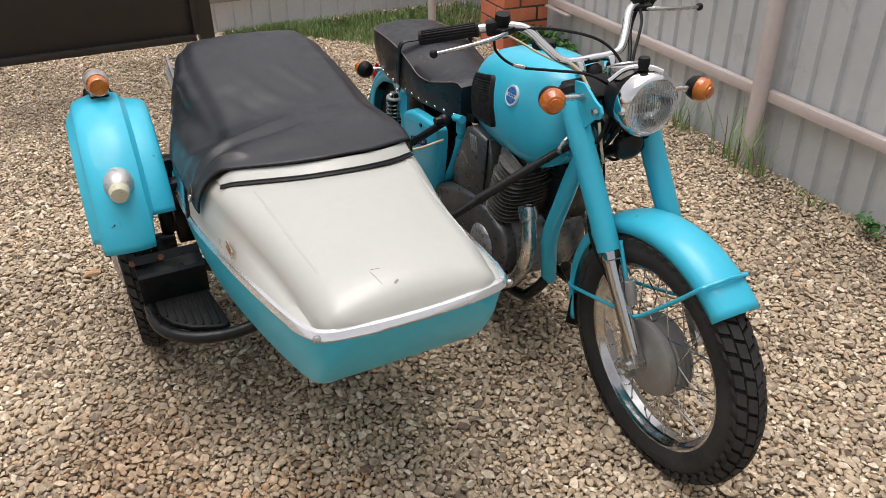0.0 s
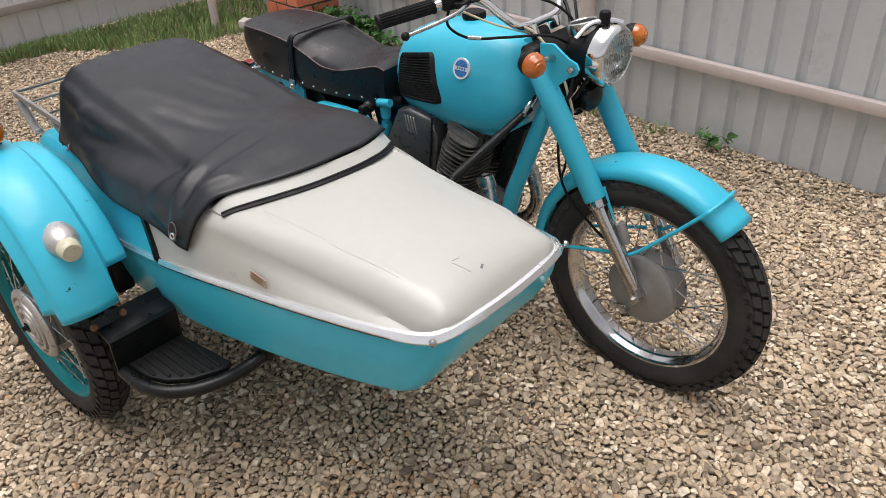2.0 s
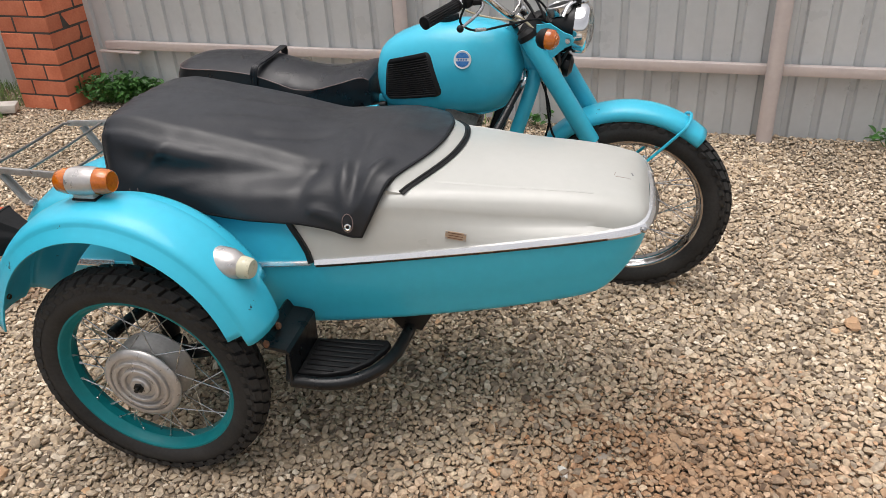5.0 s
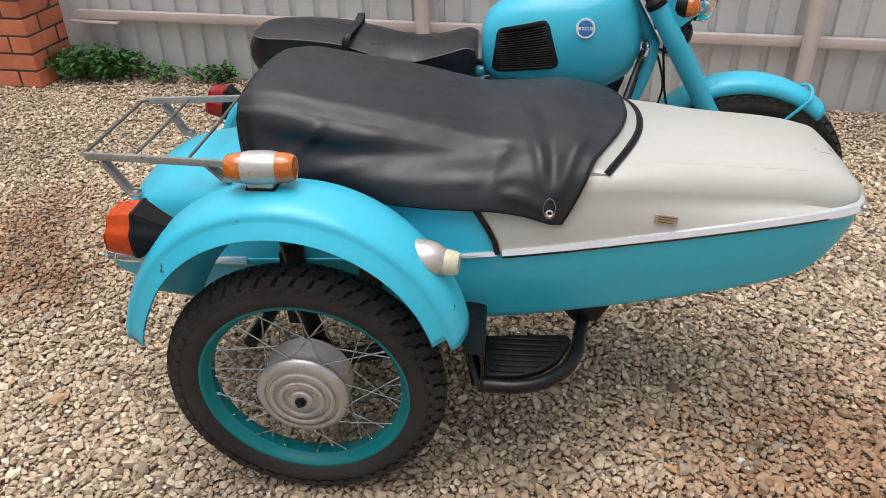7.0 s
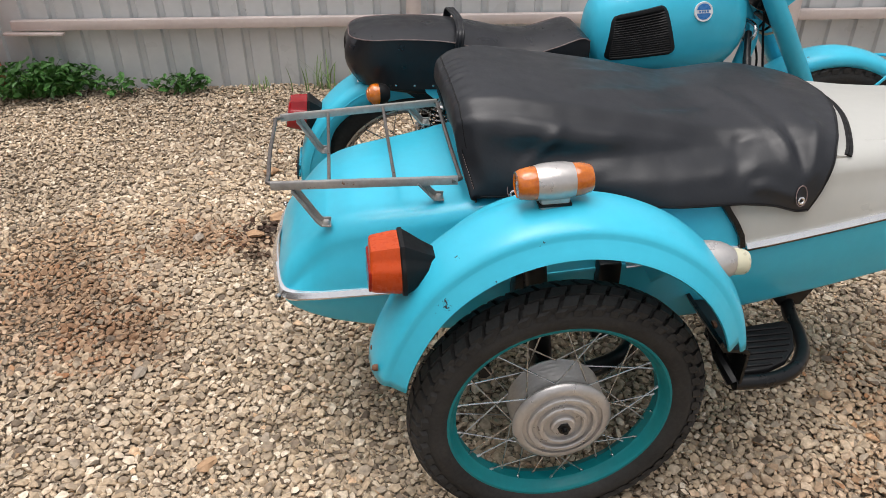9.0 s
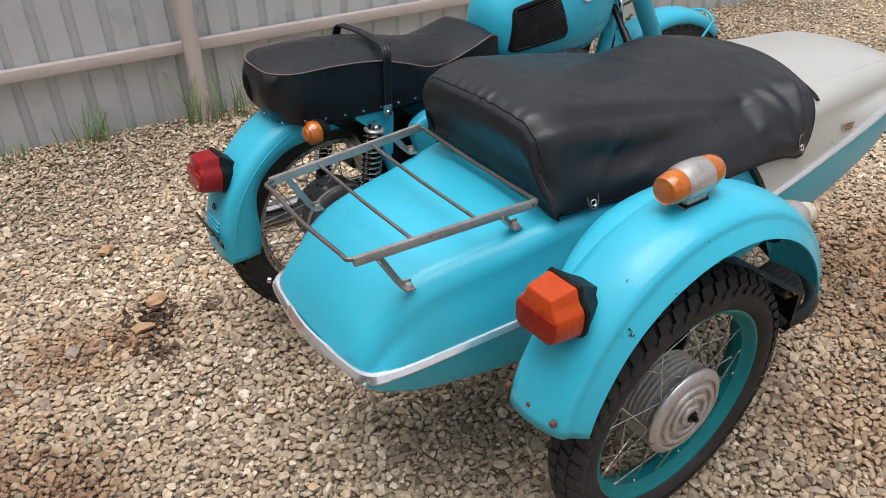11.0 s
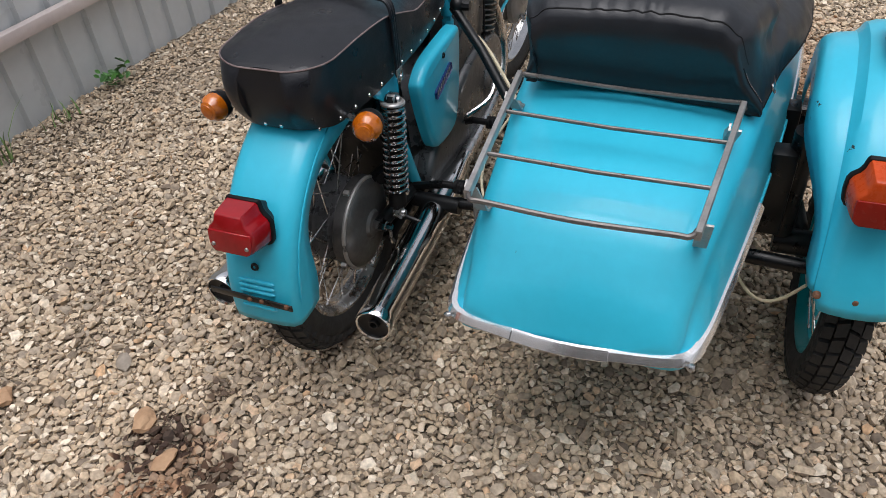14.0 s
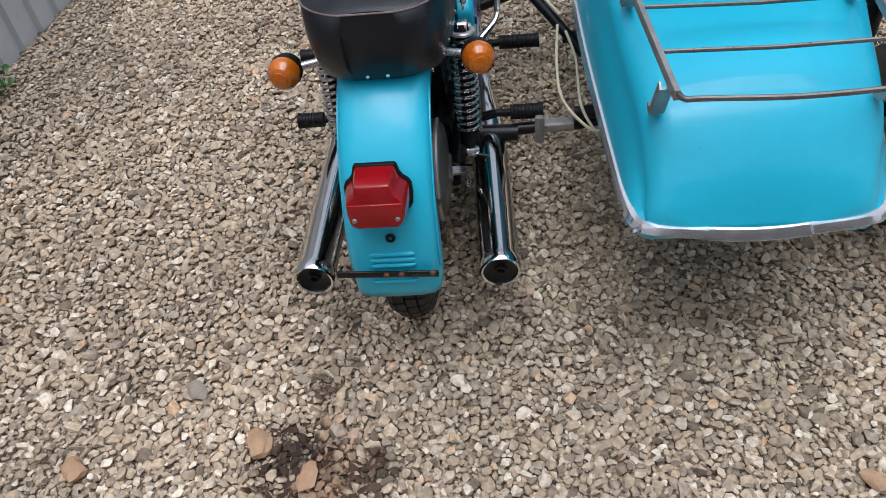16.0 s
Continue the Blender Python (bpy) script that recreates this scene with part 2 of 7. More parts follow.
RED = surface("red_lens", (0.24, 0.003, 0.006), (0.33, 0.006, 0.010), 0.14, spec=0.4, big=20, fine=90, coat=0.35)
DEEPRED = surface("deep_red_reflector", (0.22, 0.010, 0.005), (0.29, 0.016, 0.008), 0.22, spec=0.2, big=20, fine=90, coat=0.03)
GUARDPAINT = surface("chipped_turquoise", (0.027, 0.420, 0.585), (0.036, 0.485, 0.665), 0.42, spec=0.3, big=2.0, fine=40, bump=0.0005, bump_scale=30, coat=0.35, spread=0.07, chips=0.335, chip_scale=16)
CREAM = surface("cream_lens", (0.52, 0.50, 0.36), (0.62, 0.60, 0.45), 0.35, big=20, fine=90, trans=0.1)
BLUE = surface("emblem_blue", (0.016, 0.125, 0.36), (0.026, 0.17, 0.45), 0.3, big=30, fine=90)
NAVY = surface("badge_navy", (0.006, 0.02, 0.10), (0.01, 0.035, 0.15), 0.3, big=30, fine=90)
PALE = surface("emblem_white", (0.65, 0.66, 0.66), (0.75, 0.75, 0.75), 0.3, big=30, fine=90)
BRASS = surface("plate_metal", (0.36, 0.25, 0.17), (0.46, 0.36, 0.27), 0.45, 0.3, big=60, fine=200)
CREAMWIRE = surface("cream_cable", (0.50, 0.42, 0.28), (0.62, 0.54, 0.38), 0.5, big=30, fine=100)
PIPING = surface("seat_piping", (0.11, 0.065, 0.06), (0.24, 0.19, 0.18), 0.6, big=20, fine=100)
FENCE = surface("grey_sheet_paint", (0.475, 0.495, 0.50), (0.56, 0.58, 0.585), 0.36, 0.0, big=1.8, fine=24, bump=0.0008, bump_scale=9)
FENCEPOST = surface("taupe_paint", (0.50, 0.43, 0.41), (0.60, 0.53, 0.50), 0.5, big=3, fine=40, bump=0.0005)
# post paint darkened: the back fence rail's shade is put into the colour
SHADEPOST = surface("shaded_rail", (0.30, 0.27, 0.255), (0.40, 0.365, 0.345), 0.55, big=3, fine=40, bump=0.0005)
PALEFENCE = surface("pale_sheet", (0.76, 0.76, 0.77), (0.84, 0.84, 0.85), 0.45, 0.0, big=2, fine=30)
GATE = surface("dark_brown_sheet", (0.020, 0.016, 0.014), (0.028, 0.023, 0.020), 0.45, big=2, fine=40)
BRICK = surface("red_brick", (0.50, 0.125, 0.060), (0.68, 0.235, 0.130), 0.8, big=7, fine=90, bump=0.002, per_object=0.16)
MORTAR = surface("dark_mortar", (0.05, 0.045, 0.042), (0.10, 0.09, 0.08), 0.9, big=9, fine=120, bump=0.002)
GRASS = surface("grass_blades", (0.11, 0.20, 0.055), (0.25, 0.36, 0.13), 0.6, big=3, fine=40, per_object=0.35, per_island=True)
DRYGRASS = surface("dry_blades", (0.22, 0.17, 0.08), (0.36, 0.29, 0.15), 0.7, big=3, fine=40, per_object=0.3, per_island=True)
LEAF = surface("weed_leaves", (0.030, 0.11, 0.018), (0.065, 0.19, 0.035), 0.5, big=9, fine=60, per_object=0.3, per_island=True)


def stone_material():
    """Crushed river stone: each stone its own tone, with oily dark patches on the ground."""
    m = bpy.data.materials.new("gravel_stone")
    m.use_nodes = True
    nt = m.node_tree
    n = nt.nodes
    b = n["Principled BSDF"]
    rnd = n.new("ShaderNodeNewGeometry").outputs["Random Per Island"]
    ramp = n.new("ShaderNodeValToRGB")
    tones = ((0.0, (0.151, 0.113, 0.081)), (0.14, (0.359, 0.285, 0.203)), (0.28, (0.520, 0.396, 0.264)), (0.42, (0.359, 0.296, 0.225)),
             (0.56, (0.586, 0.463, 0.323)), (0.70, (0.425, 0.326, 0.221)), (0.84, (0.633, 0.524, 0.391)), (0.96, (0.775, 0.675, 0.533)), (1.0, (0.586, 0.372, 0.208)))
    e = ramp.color_ramp.elements
    while len(e) < len(tones):
        e.new(0.5)
    for k, (p, c) in zip(e, tones):
        k.position, k.color = p, (*c, 1)
    link(nt, rnd, ramp.inputs[0])
    co = n.new("ShaderNodeTexCoord").outputs["Object"]

    def noise_at(scale, detail):
        t = n.new("ShaderNodeTexNoise")
        t.inputs["Scale"].default_value, t.inputs["Detail"].default_value = scale, detail
        link(nt, co, t.inputs["Vector"])
        return t.outputs["Fac"]

    grain = n.new("ShaderNodeMapRange")
    grain.inputs["From Min"].default_value, grain.inputs["From Max"].default_value = 0.25, 0.75
    grain.inputs["To Min"].default_value, grain.inputs["To Max"].default_value = 0.62, 1.35
    link(nt, noise_at(90, 5), grain.inputs["Value"])
    patch = n.new("ShaderNodeMapRange")
    patch.inputs["From Min"].default_value, patch.inputs["From Max"].default_value = 0.35, 0.65
    patch.inputs["To Min"].default_value, patch.inputs["To Max"].default_value = 0.82, 1.1
    link(nt, noise_at(1.3, 3), patch.inputs["Value"])
    mul = n.new("ShaderNodeMath")
    mul.operation = "MULTIPLY"
    link(nt, grain.outputs[0], mul.inputs[0])
    link(nt, patch.outputs[0], mul.inputs[1])
    value = mul.outputs[0]
    hs = n.new("ShaderNodeHueSaturation")
    link(nt, ramp.outputs[0], hs.inputs["Color"])
    link(nt, value, hs.inputs["Value"])
    colour = hs.outputs[0]
    # oil drips and rusty mud: spots with ragged rims that soak the stones unevenly
    ragged = noise_at(9, 4)
    for x, y, r, tint in ((-0.696, 0.255, 0.070, (0.12, 0.09, 0.08)), (-0.735, 0.090, 0.050, (0.18, 0.14, 0.115)), (-0.524, 0.215, 0.03, (0.2, 0.16, 0.14)), (-0.74, 0.20, 0.10, (0.68, 0.56, 0.49)), (-1.35, -0.146, 0.24, (0.74, 0.62, 0.54)), (-1.10, -0.32, 0.15, (0.74, 0.62, 0.54)), (-0.95, 0.22, 0.12, (0.66, 0.54, 0.46)), (-1.42, 0.2, 0.2, (0.76, 0.66, 0.58)), (1.47, -0.95, 0.34, (0.74, 0.62, 0.54)), (1.10, -1.12, 0.26, (0.80, 0.70, 0.62)), (0.62, -1.28, 0.20, (0.84, 0.75, 0.68))):
        d = n.new("ShaderNodeVectorMath")
        d.operation = "DISTANCE"
        d.inputs[1].default_value = (x, y, 0)
        link(nt, co, d.inputs[0])
        rag = n.new("ShaderNodeMath")
        rag.operation = "MULTIPLY_ADD"
        rag.inputs[1].default_value = -1.6 * r
        link(nt, ragged, rag.inputs[0])
        link(nt, d.outputs["Value"], rag.inputs[2])
        spot = n.new("ShaderNodeMath")
        spot.operation = "MULTIPLY_ADD"
        spot.inputs[1].default_value = -1.3 * r
        link(nt, rnd, spot.inputs[0])
        link(nt, rag.outputs[0], spot.inputs[2])
        fall = n.new("ShaderNodeMapRange")
        fall.inputs["From Min"].default_value, fall.inputs["From Max"].default_value = -0.55 * r, -0.38 * r
        fall.inputs["To Min"].default_value, fall.inputs["To Max"].default_value = 1.0, 0.0
        link(nt, spot.outputs[0], fall.inputs["Value"])
        mx = n.new("ShaderNodeMix")
        mx.data_type, mx.blend_type = "RGBA", "MULTIPLY"
        mx.inputs["B"].default_value = (*tint, 1)
        link(nt, colour, mx.inputs["A"])
        link(nt, fall.outputs[0], mx.inputs["Factor"])
        colour = mx.outputs["Result"]
    link(nt, colour, b.inputs["Base Color"])
    b.inputs["Roughness"].default_value = 0.78
    bn = n.new("ShaderNodeBump")
    bn.inputs["Strength"].default_value, bn.inputs["Distance"].default_value = 0.5, 0.002
    link(nt, noise_at(160, 3), bn.inputs["Height"])
    link(nt, bn.outputs[0], b.inputs["Normal"])
    return m


STONE = stone_material()


def bed_material():
    """Small stones trodden into sand: cells of stone tones, the gaps' shade painted as sunken dark rims."""
    m = bpy.data.materials.new("gravel_bed")
    m.use_nodes = True
    nt = m.node_tree
    n = nt.nodes
    b = n["Principled BSDF"]
    co = n.new("ShaderNodeTexCoord").outputs["Object"]
    cell, rim = n.new("ShaderNodeTexVoronoi"), n.new("ShaderNodeTexVoronoi")
    rim.feature = "DISTANCE_TO_EDGE"
    for v in (cell, rim):
        v.inputs["Scale"].default_value = 62
        link(nt, co, v.inputs["Vector"])
    ramp = n.new("ShaderNodeValToRGB")
    tones = ((0.0, (0.14, 0.112, 0.085)), (0.3, (0.41, 0.322, 0.22)), (0.5, (0.275, 0.228, 0.172)), (0.75, (0.50, 0.41, 0.29)), (1.0, (0.62, 0.515, 0.385)))
    e = ramp.color_ramp.elements
    while len(e) < len(tones):
        e.new(0.5)
    for k, (p, c) in zip(e, tones):
        k.position, k.color = p, (*c, 1)
    split = n.new("ShaderNodeSeparateColor")
    link(nt, cell.outputs["Color"], split.inputs[0])
    link(nt, split.outputs[0], ramp.inputs[0])
    gap_shade = n.new("ShaderNodeMapRange")
    gap_shade.inputs["From Max"].default_value = 0.16
    gap_shade.inputs["To Min"].default_value = 0.25
    link(nt, rim.outputs["Distance"], gap_shade.inputs["Value"])
    patch = n.new("ShaderNodeTexNoise")
    patch.inputs["Scale"].default_value = 0.9
    link(nt, co, patch.inputs["Vector"])
    both = n.new("ShaderNodeMath")
    both.operation = "MULTIPLY"
    wide = n.new("ShaderNodeMapRange")
    wide.inputs["To Min"].default_value, wide.inputs["To Max"].default_value = 0.7, 1.25
    link(nt, patch.outputs["Fac"], wide.inputs["Value"])
    link(nt, wide.outputs[0], both.inputs[0])
    link(nt, gap_shade.outputs[0], both.inputs[1])
    hs = n.new("ShaderNodeHueSaturation")
    link(nt, ramp.outputs[0], hs.inputs["Color"])
    link(nt, both.outputs[0], hs.inputs["Value"])
    link(nt, hs.outputs[0], b.inputs["Base Color"])
    b.inputs["Roughness"].default_value = 0.9
    bn = n.new("ShaderNodeBump")
    bn.inputs["Strength"].default_value, bn.inputs["Distance"].default_value = 0.8, 0.008
    link(nt, gap_shade.outputs[0], bn.inputs["Height"])
    link(nt, bn.outputs[0], b.inputs["Normal"])
    return m


SOIL = bed_material()


def glass_material(name, tint, rough):
    m = bpy.data.materials.new(name)
    m.use_nodes = True
    b = m.node_tree.nodes["Principled BSDF"]
    b.inputs["Base Color"].default_value = (*tint, 1)
    b.inputs["Roughness"].default_value = rough
    b.inputs["Transmission Weight"].default_value = 1.0
    b.inputs["IOR"].default_value = 1.45
    return m


MIRROR = surface("lamp_reflector", (0.86, 0.86, 0.86), (0.93, 0.93, 0.93), 0.26, 1.0, big=9, fine=90, spread=0.05)
GLASS = glass_material("headlamp_glass", (0.95, 0.97, 0.97), 0.03)

# ---- the yard ----
FENCE_Y0, FENCE_K = 1.65, -0.110          # the long fence stands at y = FENCE_Y0 + FENCE_K * x


def fence_y(x):
    return FENCE_Y0 + FENCE_K * x


def make_ground():
    bm = B()
    bmesh.ops.create_grid(bm, x_segments=40, y_segments=40, size=60)
    bmesh.ops.translate(bm, verts=bm.verts, vec=(0, 0, -0.034))
    g = part("ground", bm, SOIL, None, kind="structure")
    return tagged(g, "sandy bed under loose gravel", "ground")


def ribbed_sheet(bm, x0, x1, z0, z1, pitch=0.1375, depth=0.018, where=None, phase=0.0):
    """Profiled steel sheet: flat pans parted by narrow sunken grooves, as a thin folded plate."""
    xs = []
    x = x0
    while x < x1:
        for f, d in ((0.0, 0), (0.68, 0), (0.74, 1), (0.93, 1)):
            q = x + (f + phase) * pitch
            if q <= x1:
                xs.append((q, d * depth))
        x += pitch
    t = 0.0012
    rows = []
    for q, d in xs:
        rows.append([where(q, d, z0), where(q, d, z1), where(q, d + t, z1), where(q, d + t, z0)])
    loft(bm, rows, True, True)
    return bm


def make_long_fence():
    along = Vector((1, FENCE_K, 0)).normalized()
    out = Vector((FENCE_K, -1, 0)).normalized()

    def at(s, d, z):
        return Vector((0, FENCE_Y0 + 0.05, 0)) + along * s - out * d + Vector((0, 0, z))

    wall = thing("wall_north", (0, FENCE_Y0 + 0.05, 0), "grey profiled steel sheet fence on round posts", "fence")
    wall["kind"] = "structure"
    s = -4.29
    while s < 6.0:
        bm = B()
        ribbed_sheet(bm, s, s + 1.10 + 0.004, -0.03, 1.9, where=lambda q, d, z, k=random.uniform(-0.005, 0.005): at(q, d + k, z))
        part("fence_sheet", bm, FENCE, wall, smooth=20)
        s += 1.10
    for z in (0.327, 1.52):
        a = -2.06
        for b in (0.0, 1.92, 3.84, 6.0):
            bm = B()
            p, q = at(a + 0.02, -0.0285, z), at(b - 0.02, -0.0285, z)
            m = frame_of((p + q) / 2, q - p)
            block(bm, (0.05, 0.040, (q - p).length), frame_of((p + q) / 2, q - p, up=(0, 0, 1)) @ pose(0, 0, 0, 0, 0, 90), 0.004)
            part("rail", bm, FENCEPOST, wall)
            a = b
    for x in (0.0, 1.92, 3.84):
        bm = B()
        lathe(bm, [(0, 1.95), (0.034, 1.945), (0.038, 1.93), (0.038, -0.05)], Matrix.Translation(at(x, -0.066, 0)), 24)
        part("post", bm, FENCEPOST, wall)
    bm = B()
    block(bm, (0.30, 0.04, 0.012), Matrix.Translation(at(-1.93, -0.055, 0.290)) @ pose(0, 0, 0, 0, 1, -6.3), 0.002)
    part("stub_plate", bm, FENCEPOST, wall)
    return wall


def make_brick_pier():
    pier = thing("brick_pier", (-2.34, 1.69, 0), "red brick fence pier with dark mortar joints", "pier")
    pier["kind"] = "structure"
    turn = pose(-2.365, 1.815, 0, 0, 0, -6)
    bm = B()
    block(bm, (0.376, 0.376, 1.99), turn @ pose(0, 0, 0.99), 0.002)
    part("mortar_core", bm, MORTAR, pier)
    bm = B()
    block(bm, (0.25, 0.12, 0.090), None, 0.004, 1)
    base = bpy.data.meshes.new("brick")
    bm.to_mesh(base)
    bm.free()
    base.materials.append(BRICK)
    for c in range(20):
        z = 0.027 + 0.098 * c
        for k in range(4):
            flip = 1 if c % 2 else -1
            m = pose(0, 0, z, 0, 0, 90 * k) @ pose(flip * 0.065, -0.13, 0)
            o = new("brick", base)
            o.parent = pier
            o.matrix_parent_inverse = Matrix.Translation(-pier.location)
            o.matrix_basis = turn @ m @ pose(random.uniform(-.001, .001), random.uniform(-.0015, .0015), 0, random.uniform(-.4, .4), 0, random.uniform(-.5, .5))
    bm = B()
    block(bm, (0.46, 0.46, 0.05), turn @ pose(0, 0, 2.0), 0.01)
    part("cap", bm, MORTAR, pier)
    return pier


def make_back_fence():
    wall = thing("wall_west", (-3.55, 1.3, 0), "pale grey profiled steel fence behind the grass", "fence")
    wall["kind"] = "structure"
    s = -0.3
    while s < 5.0:
        bm = B()
        ribbed_sheet(bm, s, s + 1.104, 0.012, 1.9, where=lambda q, d, z: Vector((-3.60 - d, q, z)))
        part("fence_sheet", bm, PALEFENCE, wall, smooth=20)
        s += 1.10
    bm = B()
    block(bm, (0.045, 5.2, 0.055), pose(-3.574, 2.3, 0.262), 0.004)
    part("rail", bm, SHADEPOST, wall)
    bm = B()
    lathe(bm, [(0, 1.9), (0.028, 1.895), (0.030, 1.88), (0.030, -0.05)], pose(-2.87, 1.40, 0), 16)
    tagged(part("fence_post", bm, FENCEPOST), "thin round brown-grey steel post in grass", "post")
    return wall


def make_gate():
    g = thing("gate", (-2.75, -1.9, 0), "closed dark brown sheet-steel yard gate with square post", "gate")
    bm = B()
    block(bm, (0.09, 0.09, 2.1), pose(-2.76, -0.27, 1.03), 0.006)
    part("gate_post", bm, GATE, g, "dark brown square steel post")
    bm = B()
    block(bm, (0.03, 3.0, 1.85), pose(-2.76, -1.84, 1.125), 0.004)
    part("leaf", bm, GATE, g)
    bm = B()
    block(bm, (0.05, 3.0, 0.04), pose(-2.735, -1.84, 0.222), 0.004)
    part("bottom_rail", bm, GATE, g)
    for y in (-0.33, -3.32):
        bm = B()
        block(bm, (0.05, 0.04, 1.8), pose(-2.735, y, 1.14), 0.004)
        part("stile", bm, GATE, g)


def blades(count, zone, height, width, seed, mat, name, label, lean=0.45):
    """Tapered, bent grass blades scattered over a zone given as a function of two random numbers."""
    rnd = random.Random(seed)
    vs, fs = [], []
    for _ in range(count):
        x, y, k = zone(rnd)
        h, w, a = height * rnd.uniform(0.45, 1.15) * k, width * rnd.uniform(0.6, 1.2), rnd.uniform(0, 6.283)
        b = rnd.uniform(0.1, lean)
        dx, dy = math.cos(a), math.sin(a)
        i = len(vs)
        for t in (0.0, 0.4, 0.75):
            o = b * h * t * t
            ww = w * (1 - 0.55 * t)
            for s in (-1, 1):
                vs.append((x + dx * o - dy * s * ww, y + dy * o + dx * s * ww, -0.015 + h * t * (1 - 0.25 * b * t)))
        vs.append((x + dx * b * h, y + dy * b * h, -0.015 + h * (1 - 0.25 * b)))
        fs += [(i, i + 1, i + 3, i + 2), (i + 2, i + 3, i + 5, i + 4), (i + 4, i + 5, i + 6)]
    me = bpy.data.meshes.new(name)
    me.from_pydata(vs, [], fs)
    me.materials.append(mat)
    return tagged(new(name, me), label, "grass", kind="stuff")


def weed(x, y, size, count, seed, name="weed", label="low green broad-leaved weed at the fence foot"):
    """A clump of stalks with small toothed leaves."""
    rnd = random.Random(seed)
    bm = B()
    for _ in range(count):
        a, r = rnd.uniform(0, 6.283), size * math.sqrt(rnd.random())
        px, py = x + r * math.cos(a) * 1.5, y + r * math.sin(a) * 0.6
        h = size * rnd.uniform(0.15, 0.95)
        s = rnd.uniform(0.016, 0.036)
        m = pose(px, py, h, rnd.uniform(-45, 45), rnd.uniform(-45, 45), rnd.uniform(0, 360))
        pts = [m @ Vector(q) for q in ((0, 0, 0), (0.5 * s, 0.42 * s, 0.1 * s), (1.1 * s, 0.36 * s, 0.1 * s), (1.6 * s, 0, -0.15 * s), (1.1 * s, -0.36 * s, 0.1 * s), (0.5 * s, -0.42 * s, 0.1 * s))]
        v = [bm.verts.new(p) for p in pts]
        bm.faces.new((v[0], v[1], v[2], v[3]))
        bm.faces.new((v[0], v[3], v[4], v[5]))
        if rnd.random() < 0.3:
            tube(bm, [(x + (px - x) * 0.3, y + (py - y) * 0.3, -0.01), (px, py, h)], 0.0012, 4)
    return tagged(part(name, bm, LEAF, smooth=0), label, "weed", "weeds along the fence")


make_ground()
make_long_fence()
make_brick_pier()
make_back_fence()
make_gate()


def lawn_edge(y):
    return -3.42 + 0.80 * smoothstep(0.25, 1.15, y) + 0.03 * math.sin(y * 9) + 0.02 * math.sin(y * 23)


def lawn_zone(r):
    y = r.uniform(0.0, 3.0) if r.random() < 0.5 else r.uniform(0.3, 1.7)
    e = lawn_edge(y)
    a = r.random()
    return -3.57 + (e + 3.57) * a, y, 0.6 + 0.4 * smoothstep(1.0, 0.75, a)


blades(11000, lawn_zone, 0.070, 0.0035, 5, GRASS, "grass", "green uncut grass strip under the pale fence")
blades(3000, lawn_zone, 0.060, 0.003, 6, DRYGRASS, "dry_grass", "straw-coloured dead grass among the green")
weed(-1.84, fence_y(-1.84) - 0.06, 0.13, 330, 1)
weed(-1.55, fence_y(-1.55) - 0.06, 0.07, 70, 2)
weed(-2.02, fence_y(-2.0) - 0.10, 0.17, 420, 3)
weed(-1.20, fence_y(-1.2) - 0.06, 0.085, 110, 4)
weed(-1.32, fence_y(-1.32) - 0.05, 0.07, 30, 5)
weed(2.45, fence_y(2.45) - 0.05, 0.07, 30, 6)
weed(0.75, fence_y(0.75) - 0.04, 0.06, 30, 7)


def tuft(x, y, n, h, seed):
    def z(r):
        return x + r.gauss(0, 0.05), y + r.gauss(0, 0.025), 1.0
    t = blades(n, z, h, 0.004, seed, GRASS, "grass_tuft", "tall thin grass tuft against the grey fence", 0.7)
    t["group"] = "grass tufts along the fence"


tuft(-0.10, fence_y(-0.1) - 0.09, 20, 0.30, 11)
tuft(0.08, fence_y(0.08) - 0.10, 22, 0.27, 12)
tuft(-0.52, fence_y(-0.5) - 0.05, 26, 0.20, 13)
tuft(-0.85, fence_y(-0.85) - 0.05, 16, 0.08, 14)
tuft(0.45, fence_y(0.45) - 0.05, 14, 0.08, 15)

# ---- the sidecar ----
LIP = [(0.672, -0.919, 0.742), (0.690, -0.890, 0.750), (0.725, -0.82, 0.757), (0.753, -0.75, 0.761), (0.768, -0.68, 0.763), (0.771, -0.60, 0.761), (0.757, -0.52, 0.756), (0.722, -0.455, 0.747)]
SC = thing("sidecar", (0.35, -0.68, 0.0), "turquoise sidecar with off-white nose and chrome waist trim beside the motorcycle", "sidecar")


def waist(x):
    return 0.515 + 0.118 * x


RIGHT = [(-0.553, -0.74), (-0.5473, -0.79), (-0.5367, -0.835), (-0.5, -0.86), (-0.4, -0.882), (-0.1, -0.93), (0.2, -0.962), (0.455, -0.972), (0.8, -0.95), (1.0, -0.93), (1.15, -0.908), (1.21, -0.89), (1.235, -0.862), (1.247, -0.8)]
LEFT = [(-0.553, -0.53), (-0.5473, -0.483), (-0.5367, -0.444), (-0.5, -0.427), (-0.4, -0.416), (0.0, -0.392), (0.45, -0.385), (0.8, -0.415), (1.1, -0.455), (1.2, -0.478), (1.235, -0.505), (1.247, -0.56)]
TOP = [(-0.553, 0.46), (-0.5367, 0.497), (-0.5163, 0.535), (-0.47, 0.592), (-0.43, 0.628), (-0.36, 0.654), (-0.2, 0.676), (-0.1, 0.692), (0.3, 0.72), (0.5, 0.745), (0.7, 0.759), (0.9, 0.756), (1.05, 0.748), (1.13, 0.738), (1.18, 0.727), (1.21, 0.714), (1.233, 0.695), (1.247, 0.67)]
